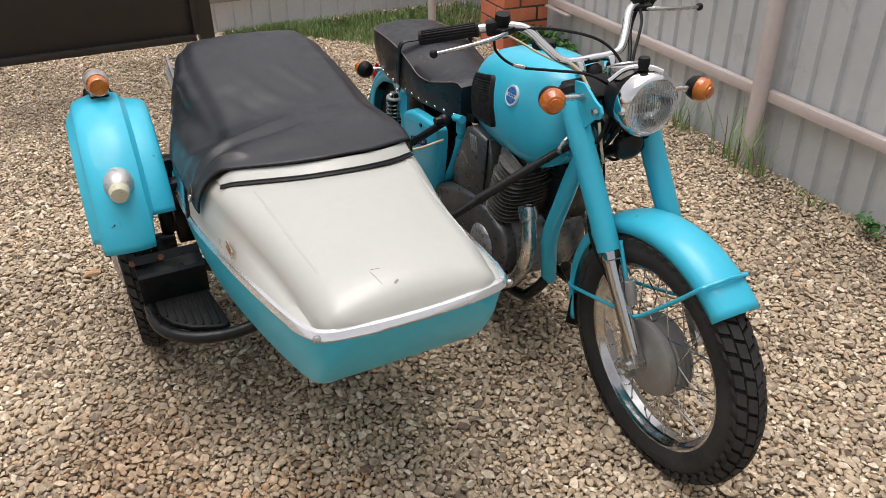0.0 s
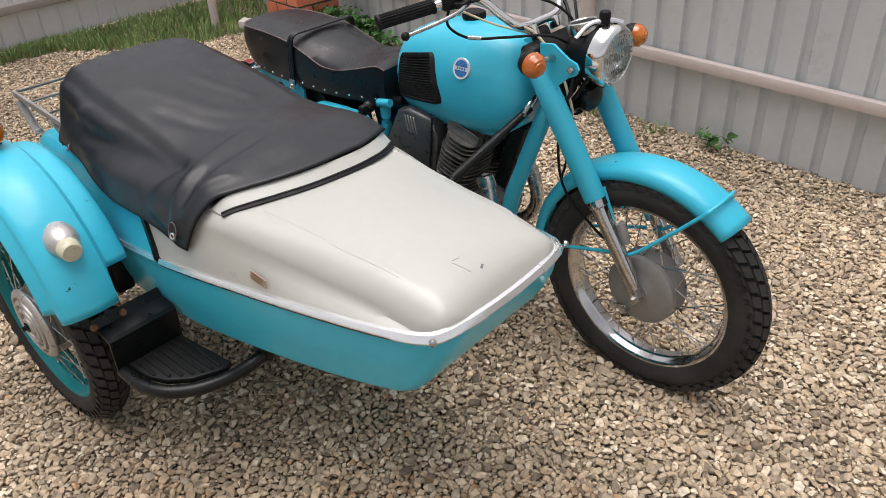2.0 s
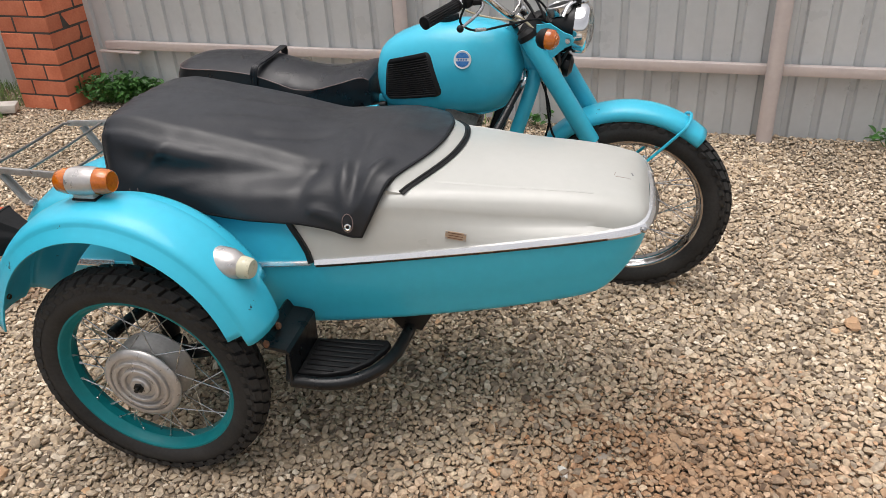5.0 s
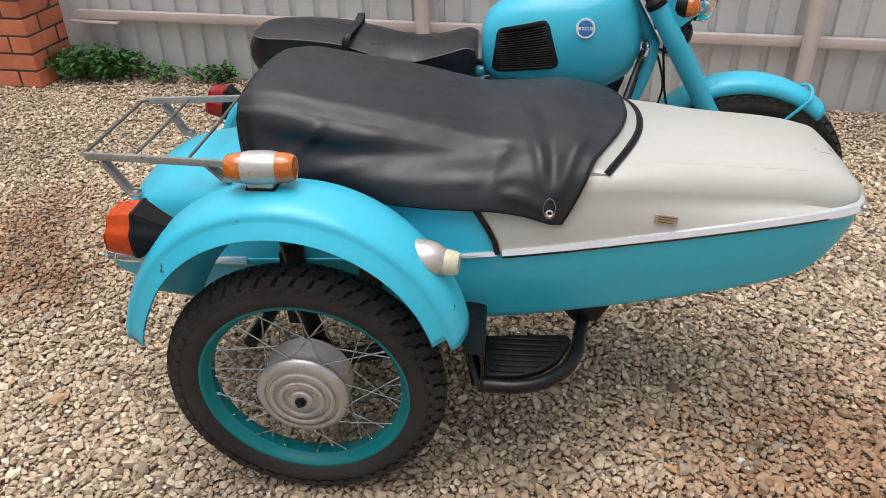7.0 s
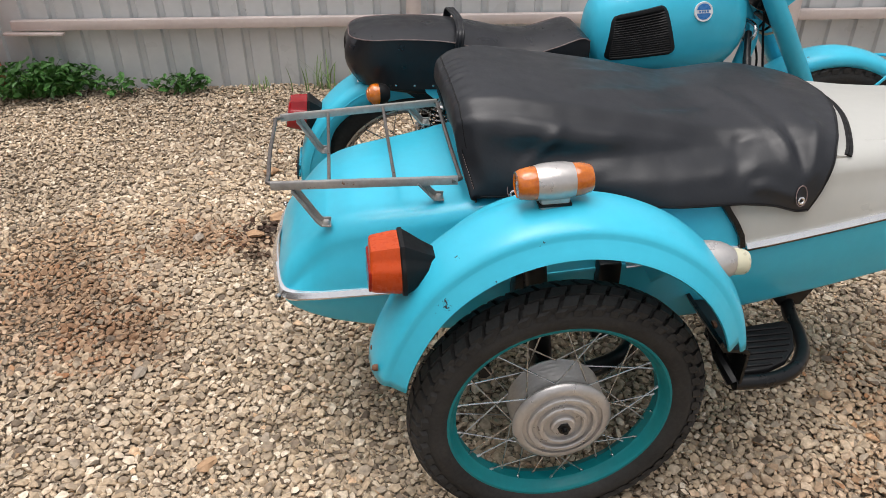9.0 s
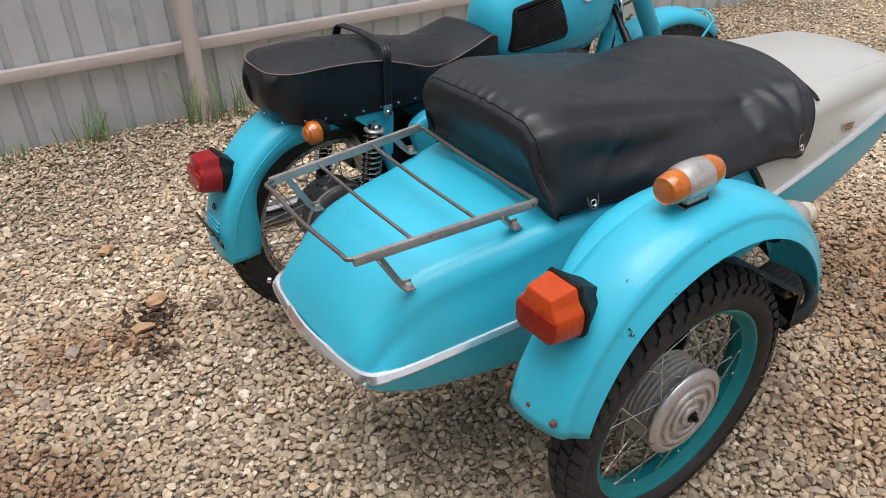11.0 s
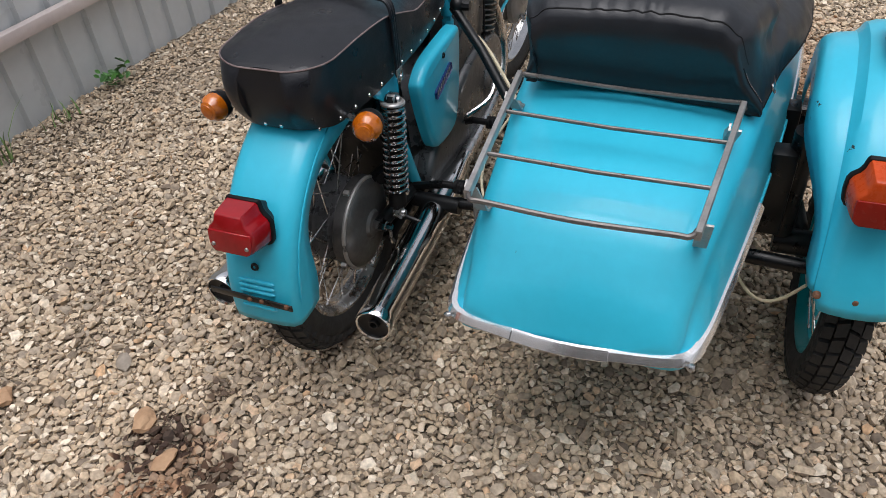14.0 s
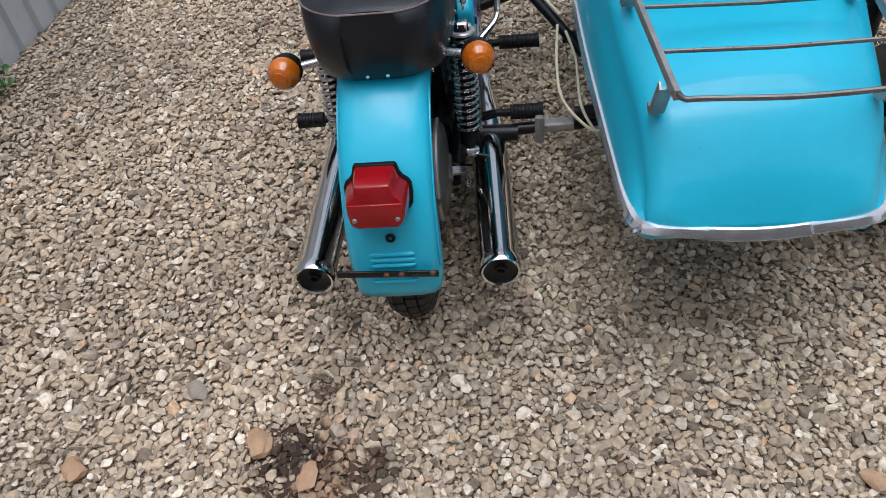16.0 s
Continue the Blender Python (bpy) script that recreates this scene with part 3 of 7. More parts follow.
KEEL = [(-0.553, 0.44), (-0.5408, 0.425), (-0.45, 0.375), (-0.3, 0.35), (0.0, 0.338), (0.36, 0.352), (0.6, 0.376), (0.87, 0.414), (1.05, 0.448), (1.13, 0.47), (1.165, 0.498), (1.2, 0.545), (1.225, 0.59), (1.247, 0.645)]


def upper_ring(x, crown, corner, lean=0.028):
    """Half a hoop of the body above the waist, from the bike's side of the waist to the far side."""
    yr, yl, zt, zw = interp(RIGHT, x)[0], interp(LEFT, x)[0], interp(TOP, x)[0], waist(x)
    h = max(0.002, zt - zw)
    r = min(corner, h * 0.9)
    zs = zt - crown * min(1, h / 0.12)
    lean = lean * min(1, h / 0.12)
    pts = []
    for i in range(5):
        t = i / 4
        pts.append((yr + lean * t ** 1.5, zw + (zs - r - zw) * t))
    for i in range(1, 9):
        a = math.pi / 2 * i / 8
        pts.append((yr + lean + r * (1 - math.cos(a)), zs - r + r * math.sin(a)))
    ya, yb = yr + lean + r, yl - lean - r
    for i in range(1, 14):
        t = i / 14
        pts.append((ya + (yb - ya) * t, zs + crown * min(1, h / 0.12) * (1 - (2 * t - 1) ** 2)))
    for i in range(0, 9):
        a = math.pi / 2 * (1 - i / 8)
        pts.append((yl - lean - r * (1 - math.cos(a)), zs - r + r * math.sin(a)))
    for i in range(1, 5):
        t = 1 - i / 4
        pts.append((yl - lean * t ** 1.5, zw + (zs - r - zw) * t))
    return [Vector((x, y, z)) for y, z in pts]


def lower_ring(x):
    yr, yl, zk, zw = interp(RIGHT, x)[0], interp(LEFT, x)[0], interp(KEEL, x)[0], waist(x)
    h = max(0.003, zw - zk)
    r = min(0.032, h * 0.4)
    tuck = 0.15 * h
    pts = []
    for i in range(5):
        t = i / 4
        pts.append((yr + tuck * t * t, zw - (h - r) * t))
    for i in range(1, 6):
        a = math.pi / 2 * i / 5
        pts.append((yr + tuck + r * (1 - math.cos(a)), zk + r - r * math.sin(a)))
    for i in range(1, 6):
        t = i / 6
        pts.append((yr + tuck + r + (yl - tuck - r - (yr + tuck + r)) * t, zk))
    for i in range(0, 6):
        a = math.pi / 2 * (1 - i / 5)
        pts.append((yl - tuck - r * (1 - math.cos(a)), zk + r - r * math.sin(a)))
    for i in range(1, 5):
        t = 1 - i / 4
        pts.append((yl - tuck * t * t, zw - (h - r) * t))
    return [Vector((x, y, z)) for y, z in pts]


def steps(a, b, n, ends=()):
    xs = [a + (b - a) * i / n for i in range(n + 1)]
    return sorted(set(round(x, 5) for x in list(xs) + list(ends)))


def cowl_hoop(x):
    """The cowl is boxy at the cockpit and rounder towards the nose."""
    k = smoothstep(0.66, 0.95, x)
    return upper_ring(x, 0.012 + 0.006 * k, 0.046 + 0.018 * k, 0.022 + 0.013 * k)


def close_end(bm, x):
    """Fills the open hoop at an end of the body."""
    bm.verts.ensure_lookup_table()
    bm.faces.new([v for v in bm.verts if abs(v.co.x - x) < 1e-5])


def make_sidecar_body():
    near = (-0.551, -0.547, -0.543, -0.537, -0.529, -0.516, -0.503, -0.49, -0.47, -0.45, -0.43, -0.41, -0.39)
    bm = B()
    loft(bm, [upper_ring(x, 0.016, 0.042 + 0.016 * smoothstep(-0.1, -0.3, x)) for x in steps(-0.553, 0.445, 24, near)], False, False)
    close_end(bm, -0.553)
    body = part("body", bm, TURQ, SC, "turquoise steel rear body with sloping luggage deck", smooth=60)
    # the nose cowl, with a crease along each shoulder
    bm = B()
    front = (1.10, 1.13, 1.15, 1.17, 1.185, 1.2, 1.21, 1.22, 1.228, 1.235, 1.241, 1.245)

    def cowl_ring(x):
        ring = cowl_hoop(x)
        for q in ring:
            lean_back = smoothstep(waist(x), waist(x) + 0.16, q.z)
            if x < 0.5:
                q.x -= 0.075 * lean_back * (1 - smoothstep(0.455, 0.7, x))
        return ring

    loft(bm, [cowl_ring(x) for x in steps(0.455, 1.247, 26, front)], False, False)
    cowl = part("nose_cowl", bm, WHITE, SC, "off-white painted nose cowl with scratches", smooth=60)
    for y0, y1 in ((-0.862, -0.836), (-0.478, -0.510)):
        bm = B()
        pts = [(x, y0 + (y1 - y0) * (x - 0.72) / 0.42, cowl_top(x, y0 + (y1 - y0) * (x - 0.72) / 0.42) - 0.0049) for x in steps(0.72, 1.14, 14)]
        tube(bm, pts, [0.0015] + [0.0062] * (len(pts) - 2) + [0.001], 8)
        part("crease", bm, WHITE, cowl)
    bm = B()
    loft(bm, [lower_ring(x) for x in steps(-0.553, 1.247, 40, near + front)], False, False)
    close_end(bm, -0.553)
    close_end(bm, 1.247)
    part("hull", bm, TURQ, SC, smooth=60)
    # dark rubber joint between cowl and body
    bm = B()
    ring = cowl_hoop(0.452)
    path = []
    for q in ring:
        q.x -= 0.075 * smoothstep(waist(0.45), waist(0.45) + 0.16, q.z)
        path.append(q + Vector((-0.004, -0.002 if q.y < -0.68 else 0.002, 0.002)))
    sweep(bm, path, [(-0.007, -0.006), (0.007, -0.006), (0.007, 0.006), (-0.007, 0.006)], up=(1, 0, 0))
    part("joint_strip", bm, BLACK, SC)
    # coaming: the raised pale rim in front of the cockpit, and its black lip strip
    bm = B()
    low = spline(LIP, 5)
    for p in low:
        if -0.90 < p.y < -0.46:
            p.z = max(p.z, cowl_top(p.x, p.y) + 0.003)
    rim = [p + Vector((-0.032, 0, 0.020 * smoothstep(-0.935, -0.88, p.y) * smoothstep(-0.43, -0.455, p.y))) for p in low]
    back = [p + Vector((-0.022, 0, -0.012)) for p in rim]
    under = [p + Vector((-0.022, 0, -0.06)) for p in rim]
    loft(bm, [[a, b, c, d] for a, b, c, d in zip(back, rim, low, under)], True, True)
    part("coaming", bm, WHITE, SC, "raised off-white cockpit rim")
    bm = B()
    strip = [p + Vector((0.003, 0, 0.0005)) for p in low]
    sweep(bm, strip, [(-0.008, -0.002), (0.007, -0.002), (0.008, 0.001), (0.002, 0.003), (0.0, 0.0015), (-0.002, 0.0035), (-0.008, 0.001)], up=(0.25, 0, 1))
    part("lip_strip", bm, GRIPRUB, SC, "black rubber lip strip")
    return body, cowl


def cowl_top(x, y):
    r = cowl_hoop(x)
    best = min(r, key=lambda q: abs(q.y - y) + (10 if q.z < waist(x) + 0.05 else 0))
    a = [q for q in r if q.z > waist(x) + 0.03]
    for p, q in zip(a, a[1:]):
        if p.y <= y <= q.y and q.y > p.y:
            return p.z + (q.z - p.z) * (y - p.y) / (q.y - p.y)
    return best.z


def make_trim():
    def edge(table, xs, dy):
        return [Vector((x, interp(table, x)[0] + dy, waist(x))) for x in xs]
    sec = [(-0.005, -0.0105), (0.0035, -0.0105), (0.0095, -0.0035), (0.0105, -0.0015), (0.0100, 0.0), (0.0035, 0.0095), (-0.005, 0.0105)]
    upper = [(-0.005, -0.0030), (0.0098, -0.0030), (0.0105, -0.0012), (0.0098, 0.0006), (0.0035, 0.0095), (-0.005, 0.0105)]
    slim = [(0.8 * a, 0.72 * b) for a, b in sec]
    flip = [(-a, b) for a, b in sec]
    # far side: long bright strip in two lengths
    for x0, x1, shape in ((-0.50, -0.14, sec), (0.20, 0.447, slim), (0.458, 1.150, upper)):
        bm = B()
        sweep(bm, edge(RIGHT, steps(x0, x1, 24), 0.0), shape)
        part("waist_trim", bm, TRIM, SC, "bright chrome waist trim")
    for x0, x1 in ((-0.50, 0.452), (0.456, 1.175)):
        bm = B()
        sweep(bm, edge(LEFT, steps(x0, x1, 24), 0.0), flip)
        part("waist_trim", bm, TRIM, SC, "bright chrome waist trim")

    # waist trim where the mudguard hides it: turquoise stands in for its shaded reflection
    bm = B()
    sweep(bm, edge(RIGHT, steps(-0.138, 0.198, 14), 0.0), [(-0.004, -0.006), (0.003, -0.005), (0.004, 0.0), (0.003, 0.005), (-0.004, 0.006)])
    part("waist_bead", bm, TURQ, SC)
    # bead under the bright strip of the nose: the trim's dark reflection as colour
    bm = B()
    sweep(bm, edge(RIGHT, steps(0.458, 1.150, 20), 0.0), [(-0.005, -0.0105), (0.0050, -0.0105), (0.0078, -0.0040), (-0.005, -0.0032)])
    part("trim_bead", bm, DARKREFLECT, SC, "dark bead standing in for the trim's reflection")

    def corner(tab_a, tab_b, xs):
        a = edge(tab_a, xs, 0)
        b = edge(tab_b, xs, 0)
        return a, b
    nose_x = steps(1.150, 1.247, 6, (1.2, 1.21, 1.22, 1.23, 1.238, 1.244))
    a, b = corner(RIGHT, LEFT, nose_x)
    mid = [a[-1].lerp(b[-1], t) + Vector((0.006 * (1 - (2 * t - 1) ** 2), 0, 0)) for t in (0.12, 0.3, 0.5, 0.7, 0.88)]
    bm = B()
    big = [(1.2 * p, 1.12 * q) for p, q in sec]
    sweep(bm, a + mid[:1], big)
    cap1 = part("corner_cap", bm, TRIM, SC, "chrome trim corner")
    bm = B()
    sweep(bm, mid, sec)
    part("nose_trim", bm, TRIM, SC, "bright chrome waist trim")
    bm = B()
    sweep(bm, mid[-1:] + b[::-1], big)
    cap2 = part("corner_cap", bm, TRIM, SC, "chrome trim corner")
    tail_x = steps(-0.553, -0.50, 6, (-0.551, -0.547, -0.543, -0.539, -0.533, -0.525))
    a, b = corner(RIGHT, LEFT, tail_x)
    mid = [b[0].lerp(a[0], t) + Vector((-0.01 * (1 - (2 * t - 1) ** 2), 0, 0)) for t in (0.1, 0.3, 0.5, 0.7, 0.9)]
    bm = B()
    sweep(bm, b[::-1] + mid[:1], big)
    cap3 = part("corner_cap", bm, TRIM, SC)
    bm = B()
    sweep(bm, mid, [(-0.005, -0.0105), (0.0085, -0.0095), (0.0110, -0.0070), (0.0105, -0.0050), (-0.0005, 0.0095), (-0.005, 0.0105)])
    part("tail_trim", bm, TRIM, SC, "bright chrome waist trim")
    bm = B()
    sweep(bm, mid[-1:] + a, big)
    cap4 = part("corner_cap", bm, TRIM, SC)
    for at, d, cap in (((1.226, -0.886, 0.660), (1, -0.8, 0.2), cap1), ((1.232, -0.484, 0.662), (1, 0.8, 0.2), cap2), ((-0.543, -0.848, 0.453), (-1, -0.8, 0.2), cap4), ((-0.543, -0.434, 0.453), (-1, 0.8, 0.2), cap3)):
        bm = B()
        lathe(bm, [(0, 0.006), (0.004, 0.005), (0.007, 0.002), (0.0075, -0.004)], frame_of(Vector(at) + Vector(d).normalized() * 0.009, d), 12)
        part("screw", bm, DULLCHROME, cap)


make_sidecar_body()
make_trim()


def make_plate():
    bm = B()
    m = frame_of((0.806, interp(RIGHT, 0.806)[0] + 0.0035, 0.650), (0.03, -1, 0.12)) @ pose(0, 0, 0, 0, 0, -8)
    block(bm, (0.050, 0.020, 0.002), m, 0.0006, 1)
    p = part("maker_plate", bm, BRASS, SC, "small worn brass-coloured rating plate")
    for k in range(3):
        bm = B()
        block(bm, (0.036, 0.0016, 0.0006), m @ pose(0, 0.006 - 0.006 * k, 0.0013))
        part("text_bar", bm, RUST, p)
    for sx in (-1, 1):
        for sy in (-1, 1):
            bm = B()
            lathe(bm, [(0, 0.002), (0.0018, 0.0014), (0.0025, 0)], m @ pose(sx * 0.022, sy * 0.0075, 0.001), 8)
            part("rivet", bm, STEEL, p)
    # old badge scar on the nose
    bm = B()
    m = frame_of((1.203, -0.714, cowl_top(1.203, -0.714) + 0.0006), (0.55, 0, 1))
    block(bm, (0.011, 0.005, 0.0010), m @ pose(0, 0, 0, 0, 0, 30), 0.0003, 1)
    part("badge_scar", bm, ENGINE, SC, "bare scratched spot in the paint")
    for a, b in (((1.163, -0.752), (1.200, -0.742)), ((1.159, -0.748), (1.163, -0.732))):
        bm = B()
        tube(bm, [(x, y, cowl_top(x, y) + 0.0002) for x, y in (a, ((a[0] + b[0]) / 2, (a[1] + b[1]) / 2), b)], 0.00045, 5)
        part("scratch", bm, RUST, SC)


make_plate()


def make_tyre(bm, m, R=0.316, w=0.046, rim_r=0.232):
    """A tyre's carcass about the z of m."""
    prof = []
    for i in range(17):
        a = -math.radians(152) + math.radians(304) * i / 16
        rad, wide = (R + rim_r - 0.012) / 2 + math.cos(a) * (R - rim_r + 0.006) / 2 * 1.0, math.sin(a) * w
        prof.append((rad, wide))
    return lathe(bm, prof, m, 72, closed_profile=True)


def make_tread(bm, m, R=0.318, w=0.047, rim_r=0.232, blocks=50):
    """Rows of rubber blocks standing proud of the carcass."""
    step = 2 * math.pi / blocks
    for i in range(blocks):
        for off, wid, lo, hi, ph in ((0.0115, 0.0195, -0.38, 0.28, 0.0), (-0.0115, 0.0195, -0.38, 0.28, 0.5), (0.0325, 0.0165, -0.38, 0.24, 0.5), (-0.0325, 0.0165, -0.38, 0.24, 0.0), (0.0430, 0.0045, -0.26, 0.14, 0.0), (-0.0430, 0.0045, -0.26, 0.14, 0.5)):
            a0, a1 = (i + ph + lo) * step, (i + ph + hi) * step
            drop = 1 - math.sqrt(max(0, 1 - (off / w) ** 2))
            r_top = R + 0.008 - drop * (R - rim_r) / 2 * 1.05
            tilt = abs(off) / w * 0.9
            pts = []
            for a, sk in ((a0, 0), (a1, 0.12 * step)):
                for s in (-1, 1):
                    y = off + s * wid / 2
                    aa = a + (0.24 * step if s * (1 if off >= 0 else -1) > 0 else 0) + sk
                    d2 = abs(y) - abs(off)
                    for rr in (r_top - 0.014, r_top):
                        q = rr - d2 * tilt
                        pts.append(m @ Vector((q * math.cos(aa), q * math.sin(aa), y)))
            v = [bm.verts.new(p) for p in pts]
            for f in ((1, 3, 7, 5), (0, 1, 5, 4), (2, 6, 7, 3), (0, 2, 3, 1), (4, 5, 7, 6)):
                bm.faces.new([v[k] for k in f])
    return bm


def make_rim(bm, m, rim_r=0.232, w=0.034):
    prof = [(rim_r + 0.008, -w), (rim_r + 0.010, -w + 0.003), (rim_r + 0.006, -w + 0.006), (rim_r - 0.004, -w + 0.008), (rim_r - 0.007, -w * 0.45), (rim_r - 0.013, -0.010), (rim_r - 0.014, 0.010), (rim_r - 0.007, w * 0.45),
            (rim_r - 0.004, w - 0.008), (rim_r + 0.006, w - 0.006), (rim_r + 0.010, w - 0.003), (rim_r + 0.008, w), (rim_r - 0.001, w), (rim_r - 0.008, w - 0.006), (rim_r - 0.012, w * 0.45), (rim_r - 0.018, 0.011), (rim_r - 0.018, -0.011), (rim_r - 0.012, -w * 0.45), (rim_r - 0.008, -w + 0.006), (rim_r - 0.001, -w)]
    return lathe(bm, prof, m, 72, closed_profile=True)


def make_spokes(wheel, m, hub_r, hub_w, mat, rim_r=0.232, count=36):
    for i in range(count):
        side = 1 if i % 2 else -1
        cross = 1 if (i // 2) % 2 else -1
        a = 2 * math.pi * i / count
        b = a + cross * 0.62
        p = m @ Vector((hub_r * math.cos(b), hub_r * math.sin(b), side * hub_w))
        q = m @ Vector(((rim_r - 0.016) * math.cos(a), (rim_r - 0.016) * math.sin(a), side * 0.008))
        bm = B()
        d = (q - p)
        tube(bm, [p, p + d * 0.93, p + d * 0.935, q], [0.0017, 0.0017, 0.0031, 0.0033], 6)
        part("spoke", bm, mat, wheel)


SW = pose(0.026, -1.116, 0.298, 91.5, 0, 0)     # the sidecar wheel's middle; its own z points away from the motorcycle


def make_sidecar_wheel():
    bm = B()
    make_tyre(bm, SW, 0.308, 0.046, 0.235)
    wheel = part("wheel", bm, RUBBER, SC, "sidecar wheel with knobbly black tyre", smooth=30)
    bm = B()
    make_tread(bm, SW, 0.310, 0.047, 0.235)
    part("tread", bm, RUBBER, wheel, smooth=0, kind="stuff")
    bm = B()
    make_rim(bm, SW, 0.235)
    part("rim", bm, RIMPAINT, wheel, "dark turquoise painted steel rim with rust spots")
    bm = B()
    lathe(bm, [(0.0, -0.055), (0.060, -0.055), (0.092, -0.046)] + [(0.093 + (0.008 if i % 2 else 0), -0.04 + 0.0058 * i) for i in range(12)] + [(0.090, 0.030), (0.088, 0.040)], SW, 48)
    part("hub", bm, ALLOY, wheel, "finned grey alloy hub")
    bm = B()
    prof = [(0.0, 0.056), (0.018, 0.056), (0.021, 0.053), (0.022, 0.046), (0.032, 0.045), (0.033, 0.052), (0.035, 0.054), (0.040, 0.054), (0.042, 0.052), (0.043, 0.045), (0.050, 0.044), (0.051, 0.050), (0.053, 0.052), (0.058, 0.052), (0.060, 0.050), (0.061, 0.043), (0.067, 0.042), (0.068, 0.047), (0.070, 0.048), (0.077, 0.046), (0.083, 0.041), (0.0845, 0.036), (0.082, 0.030)]
    lathe(bm, [(r * 1.24, h + 0.006) for r, h in prof], SW, 56)
    part("hub_cap", bm, SILVER, wheel, "ribbed round aluminium hub cap")
    bm = B()
    lathe(bm, [(0.0, 0.078), (0.006, 0.077), (0.007, 0.068), (0.0135, 0.067), (0.0145, 0.056)], SW, 6)
    part("axle_nut", bm, BLACK, wheel, "dark rusty axle nut")
    make_spokes(wheel, SW, 0.092, 0.036, DULLCHROME, 0.235)
    return wheel


make_sidecar_wheel()


def make_mudguard():
    cx, cz = 0.024, 0.413
    a0, a1 = math.radians(10), math.radians(174)

    # across: (y, radius) from the outer lip to the inner flange
    sec = [(-1.2000, 0.310), (-1.2035, 0.3125), (-1.2015, 0.3165), (-1.194, 0.327), (-1.1850, 0.3395), (-1.1835, 0.3430), (-1.1825, 0.3490), (-1.179, 0.355), (-1.170, 0.361), (-1.152, 0.368), (-1.13, 0.3735), (-1.10, 0.376), (-1.07, 0.3735), (-1.052, 0.367), (-1.043, 0.355), (-1.036, 0.348), (-1.02, 0.346), (-1.0, 0.343), (-0.985, 0.336), (-0.978, 0.326), (-0.976, 0.29), (-0.976, 0.245)]
    n = 56
    rings = []
    for i in range(n + 1):
        a = a0 + (a1 - a0) * i / n
        ring = []
        for y, r in sec:
            aa = a
            if y < -1.1845:
                aa = a0 + math.radians(5) + (a1 - a0 - math.radians(5)) * i / n
            if y > -1.045:
                aa = a0 + math.radians(13) + (a1 - a0 - math.radians(13) - math.radians(4)) * i / n
            flare = 1 + 0.03 * smoothstep(math.radians(150), math.radians(178), a)
            yy = y - 0.012 * math.cos(a)
            if y > -1.045:
                yy += (-1.040 - y) * 0.86 * smoothstep(math.radians(105), math.radians(162), a)
            ring.append(Vector((cx + r * flare * math.cos(aa), yy, cz + r * math.sin(aa))))
        rings.append(ring)
    bm = B()
    loft(bm, rings, False, False)
    g = part("mudguard", bm, GUARDPAINT, SC, "rounded turquoise steel mudguard with chipped paint", smooth=32)
    s = g.modifiers.new("sheet", "SOLIDIFY")
    s.thickness, s.offset = 0.003, -1
    # marker lamp at the front
    d = Vector((0.93, -0.10, -0.06)).normalized()
    at = Vector((0.316, -1.118, 0.640))
    bm = B()
    m = frame_of(at, d) @ Matrix.Scale(0.92, 4)
    lathe(bm, [(0.043, -0.06), (0.043, -0.012), (0.0415, 0.004), (0.037, 0.018), (0.0305, 0.030), (0.029, 0.032), (0, 0.032)], m, 28)
    lamp = part("marker_lamp", bm, SILVER, SC, "silver-painted front marker lamp with cream lens")
    bm = B()
    ring = [m @ Vector((0.0445 * math.cos(w), 0.0445 * math.sin(w), -0.016 - 0.036 * math.sin(w))) for w in [2 * math.pi * i / 32 for i in range(32)]]
    tube(bm, ring, 0.0014, 6, closed=True)
    part("gasket", bm, GRIPRUB, lamp)
    bm = B()
    lathe(bm, [(0.0285, 0.030), (0.0290, 0.038), (0.0265, 0.056), (0.0225, 0.063), (0.0, 0.064)], m, 24)
    part("lens", bm, CREAM, lamp, "yellowed cream lens")
    # side indicator on top: silver saddle with two amber ends
    at = Vector((-0.012, -1.098, 0.826))
    ax = frame_of(at, (1, 0.02, 0.02))
    bm = B()
    ring = [(0.0, -0.034), (0.031, -0.034), (0.0335, -0.022), (0.0345, 0.0), (0.0335, 0.022), (0.031, 0.034), (0.0, 0.034)]
    lathe(bm, ring, ax, 24)
    block(bm, (0.055, 0.046, 0.058), Matrix.Translation(at + Vector((0, 0, -0.020))), 0.006)
    ind = part("side_indicator", bm, SILVER, SC, "silver double-ended indicator lamp on the mudguard")
    for s_ in (-1, 1):
        bm = B()
        lathe(bm, [(0.0302, 0.033 * s_), (0.0308, 0.036 * s_), (0.0295, 0.050 * s_), (0.0265, 0.064 * s_), (0.0235, 0.068 * s_), (0.0222, 0.0665 * s_), (0.012, 0.0675 * s_), (0.0, 0.068 * s_)], ax, 24)
        part("lens", bm, ORANGE, ind, "amber lens")
    bm = B()
    block(bm, (0.060, 0.050, 0.006), Matrix.Translation((-0.012, -1.098, 0.790)), 0.002)
    part("gasket", bm, GRIPRUB, ind)
    # fixing screws and black stay along the rear edge
    for y in (-1.165, -1.105, -1.045):
        bm = B()
        aa = math.radians(174 - 4.5)
        p = Vector((cx + 0.381 * math.cos(aa), y + 0.012, cz + 0.383 * math.sin(aa)))
        lathe(bm, [(0, 0.005), (0.0045, 0.004), (0.007, 0.0), (0.007, -0.006)], frame_of(p, (-1, 0, 0.1)), 10)
        part("screw", bm, RUST, SC)
    return g


